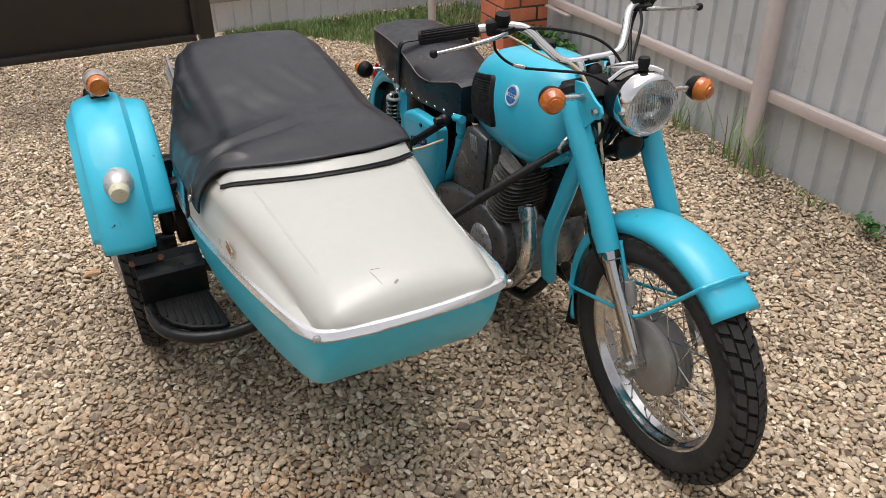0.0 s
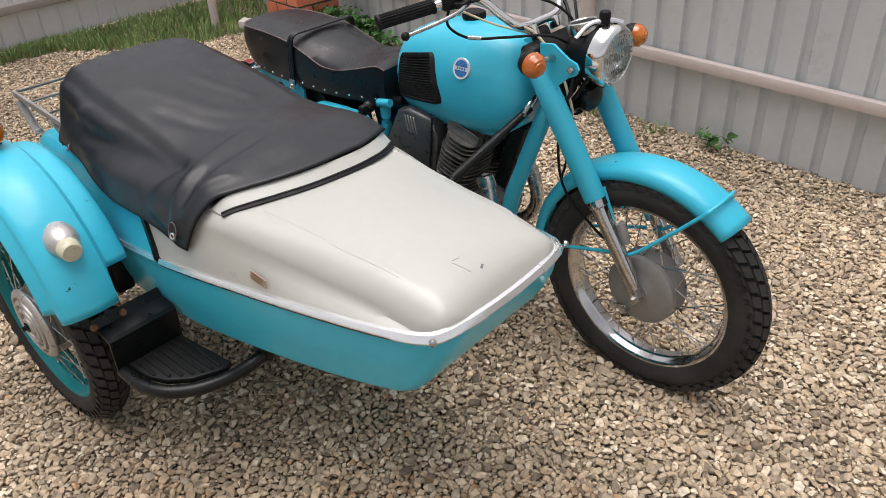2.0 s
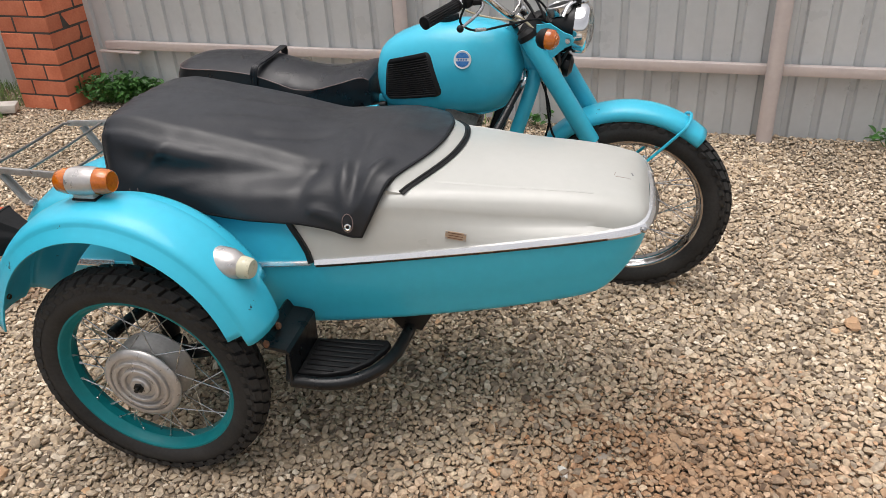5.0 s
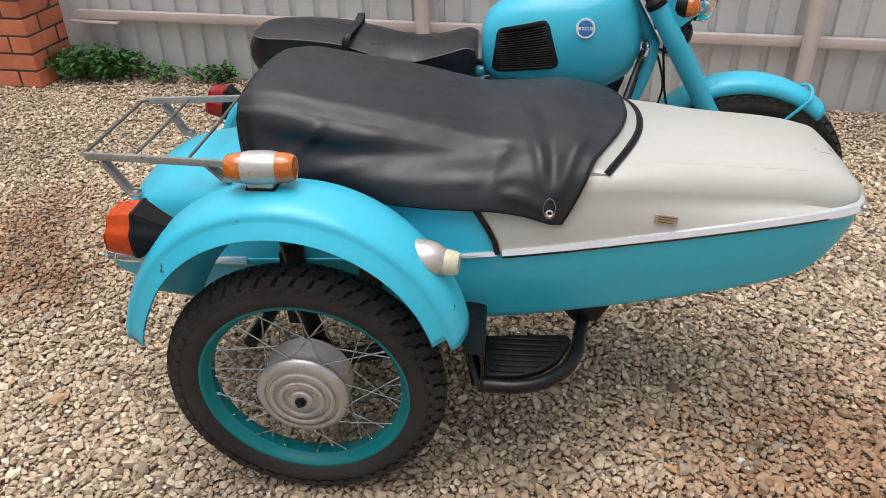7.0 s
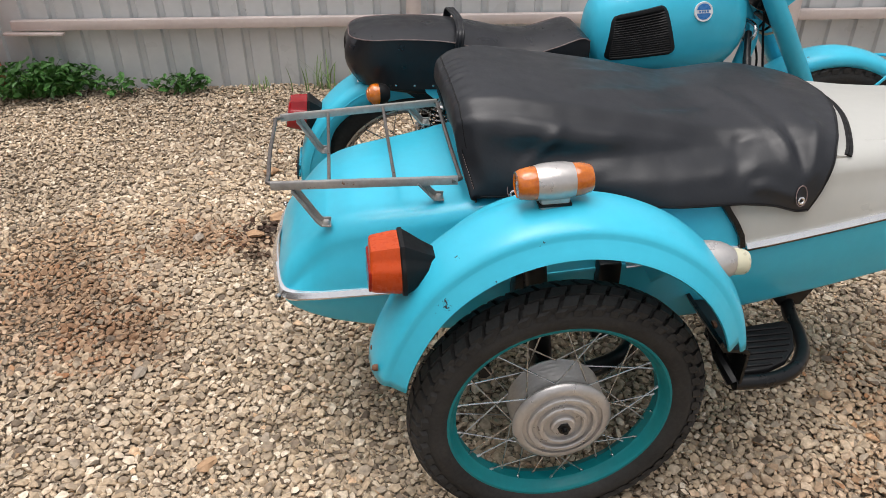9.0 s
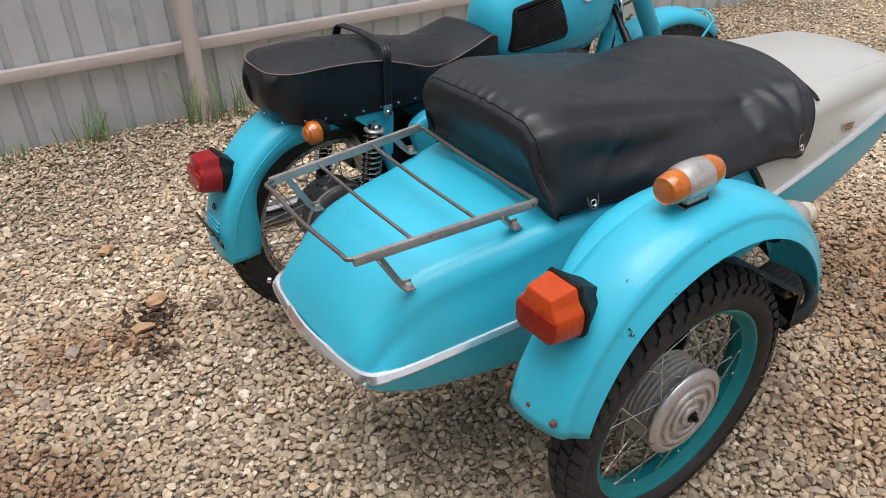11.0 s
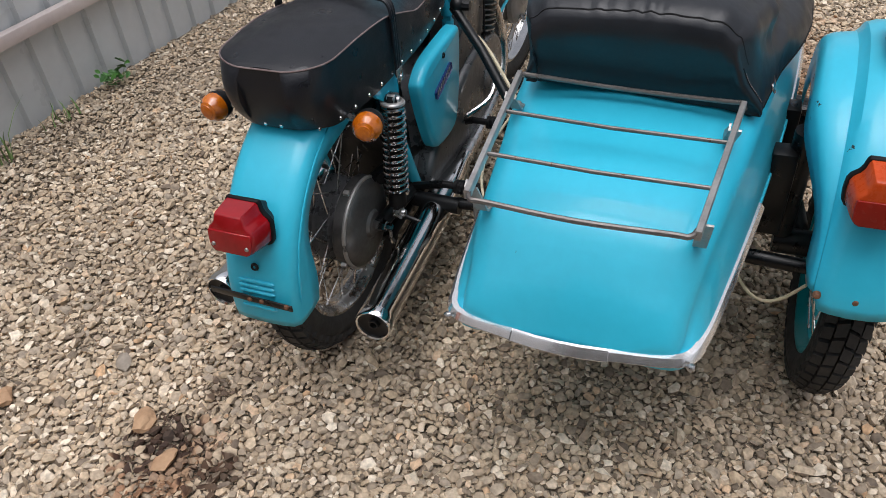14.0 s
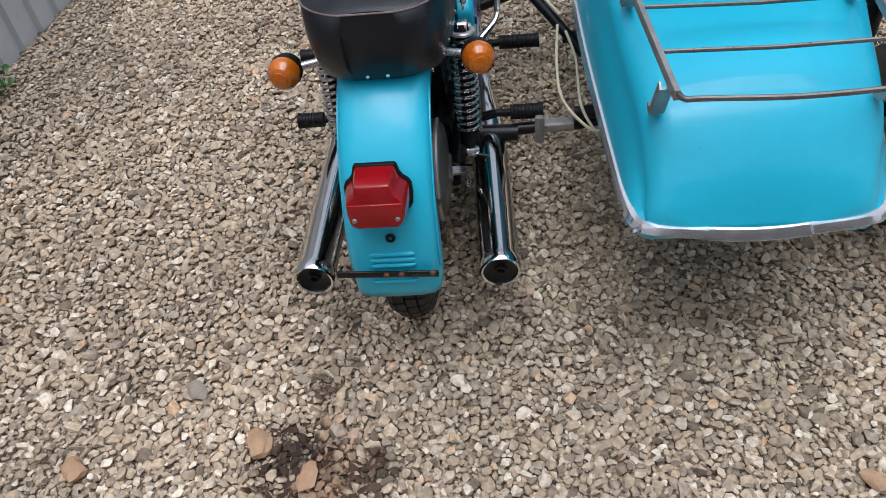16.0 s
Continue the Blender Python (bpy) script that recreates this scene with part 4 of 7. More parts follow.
def make_tail_lamp(parent, at, out, lens_mat, lens_label, low_mat):
    """The hexagonal rear lamp: black rubber base, stepped lens and two screws."""
    m = frame_of(at, out)
    half = [(0.034, -0.041), (0.041, -0.037), (0.0455, -0.029), (0.0475, -0.012), (0.0470, 0.004), (0.0435, 0.011), (0.0365, 0.017), (0.0325, 0.024), (0.0300, 0.035), (0.0275, 0.0385)]
    face = half + [(-x, y) for x, y in half[::-1]]
    bm = B()
    slab(bm, [(1.27 * x, 1.25 * y) for x, y in face], 0.009, m @ pose(0, 0, -0.006), 0.003)
    loft(bm, [[m @ Vector((k * x, k * y - dy, z)) for x, y in face] for k, dy, z in ((1.2, 0.0, -0.006), (1.02, 0.003, -0.022), (0.84, 0.008, -0.040), (0.66, 0.014, -0.062))], True, True)
    lamp = part("tail_lamp", bm, GRIPRUB, parent, "stepped tail lamp in a black rubber base")
    bm = B()
    rings = []
    for k, z, tilt in ((1.17, 0.002, 0.0), (1.16, 0.012, 0.0), (1.06, 0.050, 0.03), (1.03, 0.0555, 0.05), (0.98, 0.0585, 0.06), (0.93, 0.0595, 0.06)):
        rings.append([m @ Vector((x * k, y * k, z - tilt * (y + 0.02))) for x, y in face])
    loft(bm, rings, True, True)
    part("lens", bm, lens_mat, lamp, lens_label, smooth=32)
    bm = B()
    low = [(x, y) for x, y in face if y < 0.006]
    low = low[:len(low) // 2] + [(0.0455, 0.006), (-0.0455, 0.006)] + low[len(low) // 2:]
    slab(bm, [(1.00 * x, 1.00 * y) for x, y in low], 0.006, m @ pose(0, -0.0005, 0.0555) @ pose(0, 0, 0, -3.0, 0, 0), 0.002)
    part("lower_lens", bm, low_mat, lamp)
    for sx in ((-0.037, 0.037) if low_mat is lens_mat else ()):
        bm = B()
        lathe(bm, [(0, 0.004), (0.0035, 0.003), (0.0045, 0)], m @ pose(sx, -0.024, 0.0625), 10)
        part("screw", bm, STEEL, lamp)
    return lamp


make_mudguard()
make_tail_lamp(SC, (-0.288, -1.090, 0.682), (-1.0, -0.02, 0.0), AMBERRED, "faded orange-red lens", DEEPRED)


def make_rack():
    rack = None
    bars = [[(-0.148, -0.859, 0.717), (-0.534, -0.825, 0.715)], [(-0.142, -0.447, 0.725), (-0.530, -0.472, 0.718)]]
    for a, b in bars:
        bm = B()
        p, q = Vector(a), Vector(b)
        sweep(bm, [p, q], [(-0.0048, -0.0090), (0.0048, -0.0090), (0.0052, 0.006), (0.0040, 0.008), (-0.0040, 0.008), (-0.0052, 0.006)])
        o = part("luggage_rack", bm, STEEL, SC, "tarnished steel luggage rack rail") if rack is None else part("side_rail", bm, STEEL, rack)
        rack = rack or o
    for x, ya, yb, end in ((-0.141, -0.856, -0.450, -0.02), (-0.278, -0.846, -0.457, 0), (-0.414, -0.834, -0.466, 0), (-0.541, -0.818, -0.478, 0.02)):
        za, zb = 0.7165, 0.7250 + (x + 0.14) * 0.016
        zm = (za + zb) / 2 - 0.004
        bm = B()
        if end:
            tube(bm, [(x + end, ya - 0.006, za), (x, ya + 0.004, za), (x, ya + 0.03, za - 0.001), (x - 0.004 * (end > 0), (ya + yb) / 2, zm), (x, yb - 0.03, zb - 0.001), (x, yb - 0.004, zb), (x + end, yb + 0.006, zb)], 0.0046, 8, 4)
        else:
            tube(bm, [(x, ya, za), (x, (ya + yb) / 2, zm), (x, yb, zb)], 0.0038, 8)
        part("cross_bar", bm, DARKSTEEL, rack)
    for x, y, yf in ((-0.195, -0.852, -0.846), (-0.436, -0.834, -0.830), (-0.18, -0.449, -0.452), (-0.436, -0.465, -0.466)):
        zf = interp(TOP, x)[0] - 0.010
        bm = B()
        drop = 0.05 if x < -0.3 else 0.03
        path = [(x - drop - 0.006, y, 0.716 - 0.036 * (abs(x) - .12)), (x - drop, y, 0.708 - 0.036 * (abs(x) - .12)), (x - 0.012, yf, zf + 0.014), (x - 0.002, yf, zf + 0.004), (x + 0.018, yf, zf + 0.002)]
        sweep(bm, path, [(-0.011, -0.0018), (0.011, -0.0018), (0.011, 0.0018), (-0.0075, 0.0018), (-0.0075, 0.012), (-0.011, 0.012)], up=(0.6, 0, 1))
        lathe(bm, [(0, 0.007), (0.006, 0.006), (0.009, 0.001), (0.009, -0.004)], pose(x + 0.008, yf, zf + 0.006), 10)
        part("foot", bm, STEEL, rack)


make_rack()


def make_step():
    """Footboard on a bent black tube, with its bracket below the mudguard's front."""
    bm = B()
    out = [(0.425, -1.105), (0.50, -1.100), (0.550, -1.080), (0.592, -1.040), (0.618, -0.985), (0.625, -0.960), (0.615, -0.945), (0.425, -0.960)]
    slab(bm, out, 0.014, pose(0, 0, 0.318), 0.004)
    board = part("footboard", bm, GRIPRUB, SC, "black ribbed rubber footboard")
    for k in range(7):
        y = -1.088 + 0.0195 * k
        xe = (0.515, 0.548, 0.570, 0.585, 0.597, 0.606, 0.610)[k]
        bm = B()
        block(bm, (xe - 0.437, 0.008, 0.006), pose((xe + 0.437) / 2, y, 0.3335), 0.002, 1)
        part("tread_rib", bm, GRIPRUB, board)
    bm = B()
    tube(bm, [(0.415, -1.118, 0.316), (0.50, -1.117, 0.314), (0.565, -1.093, 0.313), (0.612, -1.045, 0.313), (0.638, -0.985, 0.314), (0.648, -0.93, 0.318), (0.658, -0.88, 0.332), (0.672, -0.80, 0.358)], 0.0165, 12, 6)
    part("step_tube", bm, BLACK, SC, "bent black steel step tube")
    bm = B()
    slab(bm, [(-0.07, 0.0), (0.07, 0.0), (0.035, -0.06), (-0.02, -0.06)], 0.006, frame_of((0.655, -0.880, 0.388), (0, -1, 0), (0, 0, 1)), 0.001)
    part("gusset", bm, BLACK, SC)
    bm = B()
    fold = [(0.360, 0.446), (0.372, 0.424), (0.395, 0.422), (0.420, 0.418), (0.427, 0.410), (0.424, 0.322), (0.418, 0.320), (0.420, 0.404), (0.414, 0.410), (0.392, 0.414), (0.366, 0.418), (0.353, 0.442)]
    loft(bm, [[Vector((x, y, z)) for x, z in fold] for y in (-1.132, -1.06, -0.99, -0.955)], True, True)
    part("step_bracket", bm, BLACK, SC, "folded black steel bracket with rusty bolts")
    bm = B()
    tube(bm, [(0.415, -1.118, 0.316), (0.398, -1.07, 0.35), (0.40, -1.00, 0.40)], 0.015, 8)
    part("step_brace", bm, BLACK, SC)
    for y in (-1.135, -1.06):
        bm = B()
        lathe(bm, [(0, 0.008), (0.008, 0.007), (0.010, 0)], frame_of((0.372, y, 0.434), (1, 0, 0.3)), 6)
        part("bolt", bm, RUST, SC)


make_step()


def make_chassis():
    """Black tube frame under the body, with the swinging arm to the wheel."""
    for pts in ([(0.78, -0.58, 0.385), (0.6, -0.56, 0.355), (0.1, -0.55, 0.325), (-0.40, -0.55, 0.345)], [(0.70, -0.78, 0.375), (0.6, -0.80, 0.355), (0.1, -0.81, 0.325), (-0.36, -0.77, 0.345)]):
        bm = B()
        tube(bm, pts, 0.018, 10, 6)
        part("frame_tube", bm, BLACK, SC)
    for x, z in ((0.66, 0.36), (0.3, 0.325), (-0.02, 0.32)):
        bm = B()
        tube(bm, [(x, -0.86, z), (x, -0.38, z)], 0.016, 10)
        part("cross_tube", bm, BLACK, SC)
    bm = B()
    tube(bm, [(0.28, -0.90, 0.31), (0.20, -1.00, 0.315), (0.065, -1.035, 0.302), (0.026, -1.04, 0.298)], 0.02, 10, 5)
    tube(bm, [(0.026, -0.98, 0.298), (0.026, -1.07, 0.298)], 0.03, 14)
    part("swing_arm", bm, BLACK, SC, "black trailing arm")
    bm = B()
    tube(bm, [(0.02, -0.99, 0.33), (-0.01, -0.99, 0.60)], 0.025, 12)
    part("damper", bm, BLACK, SC)
    for x in (-0.02, 0.16):
        bm = B()
        block(bm, (0.05, 0.05, 0.20), pose(x, -0.958, 0.46), 0.006)
        part("guard_bracket", bm, BLACK, SC)
    bm = B()
    tube(bm, [(-0.06, -0.80, 0.340), (-0.10, -0.89, 0.345), (-0.115, -1.00, 0.350), (-0.118, -1.05, 0.352)], 0.0165, 10, 4)
    part("rear_stay", bm, BLACK, SC)
    bm = B()
    tube(bm, [(-0.10, -0.885, 0.362), (-0.135, -0.905, 0.335), (-0.165, -0.935, 0.305), (-0.180, -0.970, 0.295), (-0.185, -1.005, 0.315), (-0.185, -1.04, 0.36)], 0.0036, 6, 6)
    part("wire", bm, CREAMWIRE, SC, "cream lamp cable")


make_chassis()


def crease(p, line, width, lift):
    """A rounded ridge (or furrow) of cloth along a line, fading at both ends."""
    best, along = 9.0, 0.0
    n = len(line) - 1
    for i in range(n):
        a, b = line[i], line[i + 1]
        d = b - a
        t = max(0.0, min(1.0, (p - a).dot(d) / d.length_squared))
        r = (p - a - d * t).length
        if r < best:
            best, along = r, (i + t) / n
    if best > 3 * width:
        return 0.0
    return lift * math.exp(-(best / width) ** 2) * smoothstep(0.0, 0.22, along) * smoothstep(1.0, 0.80, along)


def make_cover():
    """The vinyl cockpit cover, draped from the seat back to the coaming, with folds and a stitched hem."""
    NU, NV = 104, 84
    TOPZ = [(-0.165, 0.864), (-0.12, 0.880), (-0.05, 0.884), (0.05, 0.870), (0.15, 0.853), (0.3, 0.826), (0.42, 0.808), (0.52, 0.810), (0.60, 0.812), (0.68, 0.798), (0.74, 0.789), (0.80, 0.785)]
    YR_T = [(-0.165, -0.836), (-0.05, -0.852), (0.05, -0.868), (0.2, -0.868), (0.4, -0.865), (0.52, -0.875), (0.65, -0.885), (0.75, -0.87)]
    YL_T = [(-0.165, -0.470), (0.0, -0.435), (0.3, -0.43), (0.6, -0.435), (0.75, -0.455)]
    ZR_B = [(-0.165, 0.690), (-0.10, 0.688), (-0.03, 0.690), (0.1, 0.680), (0.3, 0.674), (0.42, 0.674), (0.50, 0.664), (0.56, 0.645), (0.60, 0.646), (0.64, 0.655)]
    HEM = [(-0.165, -0.884), (-0.11, -0.891), (-0.04, -0.903), (0.05, -0.918), (0.2, -0.955), (0.45, -0.99)]
    HEM_L = [(-0.165, -0.456), (-0.10, -0.450), (0.05, -0.432), (0.2, -0.405), (0.4, -0.38)]
    # the front edge follows the coaming and runs down to a point over the far shoulder
    FRONT = [(-1.0, 0.581, -0.966, 0.643), (-0.86, 0.604, -0.962, 0.688), (-0.74, 0.628, -0.944, 0.736), (-0.64, 0.644, -0.914, 0.766), (-0.52, 0.664, -0.880, 0.775), (-0.25, 0.714, -0.775, 0.785), (0.0, 0.736, -0.68, 0.789), (0.3, 0.736, -0.575, 0.786), (0.62, 0.690, -0.45, 0.772), (0.8, 0.655, -0.425, 0.745), (1.0, 0.62, -0.405, 0.705)]
    FURROWS = [([V(-0.15, -0.90, 0.800), V(0.0, -0.90, 0.778), V(0.15, -0.90, 0.760), V(0.28, -0.90, 0.756), V(0.40, -0.90, 0.772), V(0.50, -0.87, 0.80)], 0.034, -0.013),
               ([V(0.0, -0.92, 0.742), V(0.14, -0.93, 0.724), V(0.28, -0.93, 0.720), V(0.44, -0.93, 0.736), V(0.52, -0.93, 0.76)], 0.022, 0.005),
               ([V(0.47, -0.62, 0.815), V(0.50, -0.76, 0.815), V(0.520, -0.85, 0.805), V(0.535, -0.91, 0.765), V(0.548, -0.95, 0.70), V(0.556, -0.96, 0.66)], 0.013, 0.010),
               ([V(0.53, -0.64, 0.815), V(0.55, -0.76, 0.815), V(0.557, -0.85, 0.805), V(0.563, -0.91, 0.765), V(0.563, -0.95, 0.70)], 0.018, -0.010),
               ([V(0.64, -0.83, 0.795), V(0.612, -0.885, 0.785), V(0.588, -0.925, 0.745), V(0.572, -0.955, 0.69)], 0.014, 0.011),
               ([V(0.44, -0.955, 0.70), V(0.48, -0.955, 0.705), V(0.54, -0.96, 0.68), V(0.57, -0.96, 0.66)], 0.012, 0.008),
               ([V(0.40, -0.93, 0.69), V(0.43, -0.92, 0.73), V(0.45, -0.89, 0.775), V(0.47, -0.85, 0.80)], 0.018, -0.009),
               ([V(-0.06, -0.92, 0.705), V(-0.03, -0.91, 0.745), V(0.02, -0.89, 0.785), V(0.08, -0.86, 0.835)], 0.013, 0.008),
               ([V(-0.05, -0.92, 0.705), V(0.04, -0.92, 0.73), V(0.14, -0.91, 0.745), V(0.24, -0.90, 0.748)], 0.011, 0.006),
               ([V(-0.15, -0.86, 0.845), V(-0.04, -0.875, 0.822), V(0.10, -0.885, 0.802), V(0.24, -0.88, 0.795)], 0.020, 0.008),
               ([V(0.05, -0.80, 0.865), V(0.18, -0.74, 0.845), V(0.32, -0.69, 0.82), V(0.44, -0.60, 0.808)], 0.022, 0.004),
               ([V(0.12, -0.64, 0.858), V(0.24, -0.60, 0.838), V(0.36, -0.55, 0.815)], 0.016, 0.004),
               ([V(0.22, -0.80, 0.838), V(0.34, -0.76, 0.815), V(0.46, -0.70, 0.808)], 0.020, -0.006)]
    rows = []
    for i in range(NU + 1):
        s = i / NU
        row = []
        for j in range(NV + 1):
            v = j / NV
            c = 2 * v - 1
            fx, fy, fz = interp(FRONT, c)
            x0 = -0.148 + 0.025 * abs(c) ** 3 + 0.012 * smoothstep(0.7, 1, abs(c))

            def skin(s):
                x = x0 + (fx - x0) * s
                zt = interp(TOPZ, x)[0]
                yr, yl = interp(YR_T, x)[0], interp(YL_T, x)[0]
                zb = interp(ZR_B, x)[0]
                mid, hw = (yr + yl) / 2, (yl - yr) / 2
                if abs(c) < 0.62:
                    k = abs(c) / 0.62
                    return Vector((x, mid + hw * c / 0.62, zt - 0.018 * k ** 2.2 - 0.022 * smoothstep(0.78, 1.0, k)))
                t = (abs(c) - 0.62) / 0.38
                edge = zt - 0.04
                lim = zb if c < 0 else zb + 0.025
                yo = max(interp(RIGHT, x)[0] - 0.002, interp(HEM, x)[0]) if c < 0 else min(interp(LEFT, x)[0] - 0.004, interp(HEM_L, x)[0])
                y0 = yr if c < 0 else yl
                return Vector((x, y0 + (yo - y0) * (1 - (1 - t) ** 1.5), edge + (lim - edge) * t))

            p = skin(s)
            p += (Vector((fx, fy, fz)) - skin(1.0)) * smoothstep(0.55, 1.0, s)
            side = smoothstep(0.45, 0.75, abs(c))
            out = Vector((0, (-1 if c < 0 else 1) * side, 1.0 - 0.75 * side)).normalized()
            rest = smoothstep(1.0, 0.93, s) * (1 - 0.7 * smoothstep(0.93, 1.0, abs(c)))
            lift = sum(crease(p, *f) for f in FURROWS) if c < 0.4 else 0.0
            if c > 0.4:
                lift += 0.005 * math.sin(16 * p.z + 5 * p.x) * side
            lift += 0.004 * noise.noise(Vector((p.x * 5, p.y * 9, p.z * 9))) + 0.0013 * noise.noise(p * 19)
            # puckers along the rear seam
            lift += 0.0042 * (0.4 + noise.noise(Vector((p.y * 14, 3.0, 0)))) * math.sin(p.y * 190 + 5 * noise.noise(Vector((p.y * 11, 0, 0)))) * math.exp(-((s - 0.022) / 0.020) ** 2) * (1 - side)
            sag = -0.010 * math.exp(-((p.x - 0.40) / 0.12) ** 2) * (1 - side)
            p += out * lift * rest + Vector((0, 0, sag * rest))
            # the cloth rolls over the seat back and round its corners
            roll = max(0.0, 1 - s / 0.055) ** 2
            p.z -= 0.011 * roll * (1 - side)
            p.y += (0.020 if c < 0 else -0.014) * roll * side * (1 - smoothstep(0.82, 1.0, abs(c)))
            row.append(p)
        rows.append(row)
    # the back wall
    back = []
    for k in (1.0, 0.97, 0.93, 0.88, 0.82, 0.74, 0.64, 0.52, 0.38, 0.25, 0.14, 0.05):
        row = []
        for j, q in enumerate(rows[0]):
            base = Vector((-0.115 - 0.002 * abs(q.y + 0.65), q.y, 0.686 + 0.010 * math.sin(9 * q.y)))
            p = base.lerp(q, k)
            p.x += -0.013 * math.sin(math.pi * k ** 2.2) + 0.010 * math.sin(math.pi * k) * (1 - k) + 0.006 * noise.noise(p * 12) * (1 - k)
            row.append(p)
        back.append(row)
    rows = back[::-1] + rows[1:]
    bm = B()
    loft(bm, rows, False, False)
    cover = part("sidecar_cover", bm, VINYL, None, "black vinyl tonneau cover stretched over the sidecar cockpit", smooth=70)
    tagged(cover, category="cover")
    sol = cover.modifiers.new("cloth", "SOLIDIFY")
    sol.thickness, sol.offset = 0.0022, 1
    # seam along the top rear edge and down the far corner
    seam = [q + Vector((-0.0005, 0, 0.0018)) for q in rows[12][10:70]]
    bm = B()
    tube(bm, seam, 0.0019, 6)
    part("seam", bm, GRIPRUB, cover, "stitched seam")
    bm = B()
    tube(bm, [rows[11][j] + Vector((-0.0026, -0.0012, 0)) for j in range(10, 1, -1)], 0.0014, 6)
    part("seam", bm, GRIPRUB, cover)
    for j in range(9, 2, -1):
        for t in (0.1, 0.6):
            bm = B()
            p, q = rows[11][j].lerp(rows[11][j - 1], t), rows[11][j].lerp(rows[11][j - 1], t + 0.3)
            tube(bm, [p + Vector((-0.0040, -0.003, 0)), q + Vector((-0.0040, -0.003, 0))], 0.0008, 5)
            part("stitch", bm, PIPING, cover)
    bm = B()
    hem = [r[0] + Vector((0, -0.001, 0.004)) for r in rows[12:]]
    tube(bm, hem, 0.0026, 6)
    part("hem", bm, GRIPRUB, cover)
    bm = B()
    tube(bm, [q + Vector((0.001, 0, 0)) for q in rows[-1]], 0.0026, 6)
    part("hem", bm, GRIPRUB, cover)
    for at, d in (((0.556, -0.957, 0.672), (0.1, -1, 0.25)), ((-0.042, -0.90, 0.703), (-0.15, -1, 0.35))):
        at = min((q for r in rows for q in r[:14]), key=lambda q: (q.x - at[0]) ** 2 + (q.z - at[2]) ** 2) + Vector((0, -0.003, 0))
        m = frame_of(at, d)
        bm = B()
        lathe(bm, [(0.004, 0.0025), (0.006, 0.004), (0.0085, 0.003), (0.009, 0)], m, 16)
        part("eyelet", bm, CHROME, cover, "steel eyelet and stitched tab")
        bm = B()
        pts = [(0.013 * math.cos(a), 0.010 + 0.022 * math.sin(a)) for a in [i * math.pi / 8 for i in range(16)]]
        tube(bm, [m @ Vector((x, y, 0.002)) for x, y in pts], 0.0011, 5, closed=True)
        part("stitching", bm, PIPING, cover)


make_cover()

# ---- the motorcycle ----
MC = thing("motorcycle", (0.4, 0.0, 0.0), "turquoise vintage twin-cylinder motorcycle with chrome bars and black dual seat", "motorcycle")
STEER = Matrix.Translation((0.90, 0, 0.85)) @ Matrix.Rotation(radians(-4), 4, Vector((-0.517, 0, 0.856))) @ Matrix.Translation((-0.90, 0, -0.85))


def front(name, bm, mat, parent=None, label="", smooth=38):
    """A part that turns with the handlebar."""
    bm.transform(STEER)
    return part(name, bm, mat, parent or MC, label, smooth)


# -- wheels --
FW = pose(1.220, -0.014, 0.298, 90, 0, 0)
RW = pose(-0.178, 0, 0.306, 90, 0, 0)


def make_front_wheel():
    m = STEER @ FW
    bm = B()
    make_tyre(bm, m, 0.325, 0.048, 0.240)
    w = part("front_wheel", bm, RUBBER, MC, "spoked front wheel with knobbly black tyre", smooth=30)
    bm = B()
    make_tread(bm, m, 0.327, 0.049, 0.240)
    part("tread", bm, RUBBER, w, smooth=0, kind="stuff")
    bm = B()
    make_rim(bm, m, 0.240)
    part("rim", bm, AGEDCHROME, w, "chrome steel rim")
    bm = B()
    lathe(bm, [(0.0, 0.060), (0.03, 0.060), (0.036, 0.055), (0.070, 0.052), (0.094, 0.048), (0.0995, 0.043), (0.100, 0.028), (0.098, 0.024)], m, 48)
    part("brake_plate", bm, GREYHUB, w, "smooth grey brake plate")
    bm = B()
    lathe(bm, [(0.092, 0.024)] + [(0.092 + (0.011 if i % 2 else 0), 0.022 - 0.0062 * i) for i in range(9)] + [(0.085, -0.032), (0.06, -0.045), (0.0, -0.05)], m, 48)
    part("hub", bm, GREYHUB, w, "finned grey drum hub")
    bm = B()
    lathe(bm, [(0, 0.013), (0.010, 0.013), (0.011, 0.0), (0.009, -0.014)], m @ pose(-0.028, -0.066, 0.062), 6)
    block(bm, (0.055, 0.014, 0.008), m @ pose(-0.052, -0.066, 0.060, 0, 0, 10), 0.002)
    part("brake_lever", bm, DULLCHROME, w)
    make_spokes(w, m, 0.088, 0.020, DULLCHROME, 0.240)


def make_rear_wheel():
    m = RW
    bm = B()
    make_tyre(bm, m)
    w = part("rear_wheel", bm, RUBBER, MC, "spoked rear wheel with knobbly black tyre", smooth=30)
    bm = B()
    make_tread(bm, m)
    part("tread", bm, RUBBER, w, smooth=0, kind="stuff")
    bm = B()
    make_rim(bm, m)
    part("rim", bm, DULLCHROME, w, "dull chrome steel rim")
    bm = B()
    lathe(bm, [(0.0, 0.05), (0.08, 0.05), (0.092, 0.03)] + [(0.090 + (0.014 if i % 2 else 0), 0.030 - 0.0064 * i) for i in range(10)] + [(0.085, -0.032), (0.06, -0.045), (0.0, -0.05)], m, 48)
    part("hub", bm, ENGINE, w, "finned dark alloy hub")
    make_spokes(w, m, 0.088, 0.022, DULLCHROME)


make_front_wheel()
make_rear_wheel()


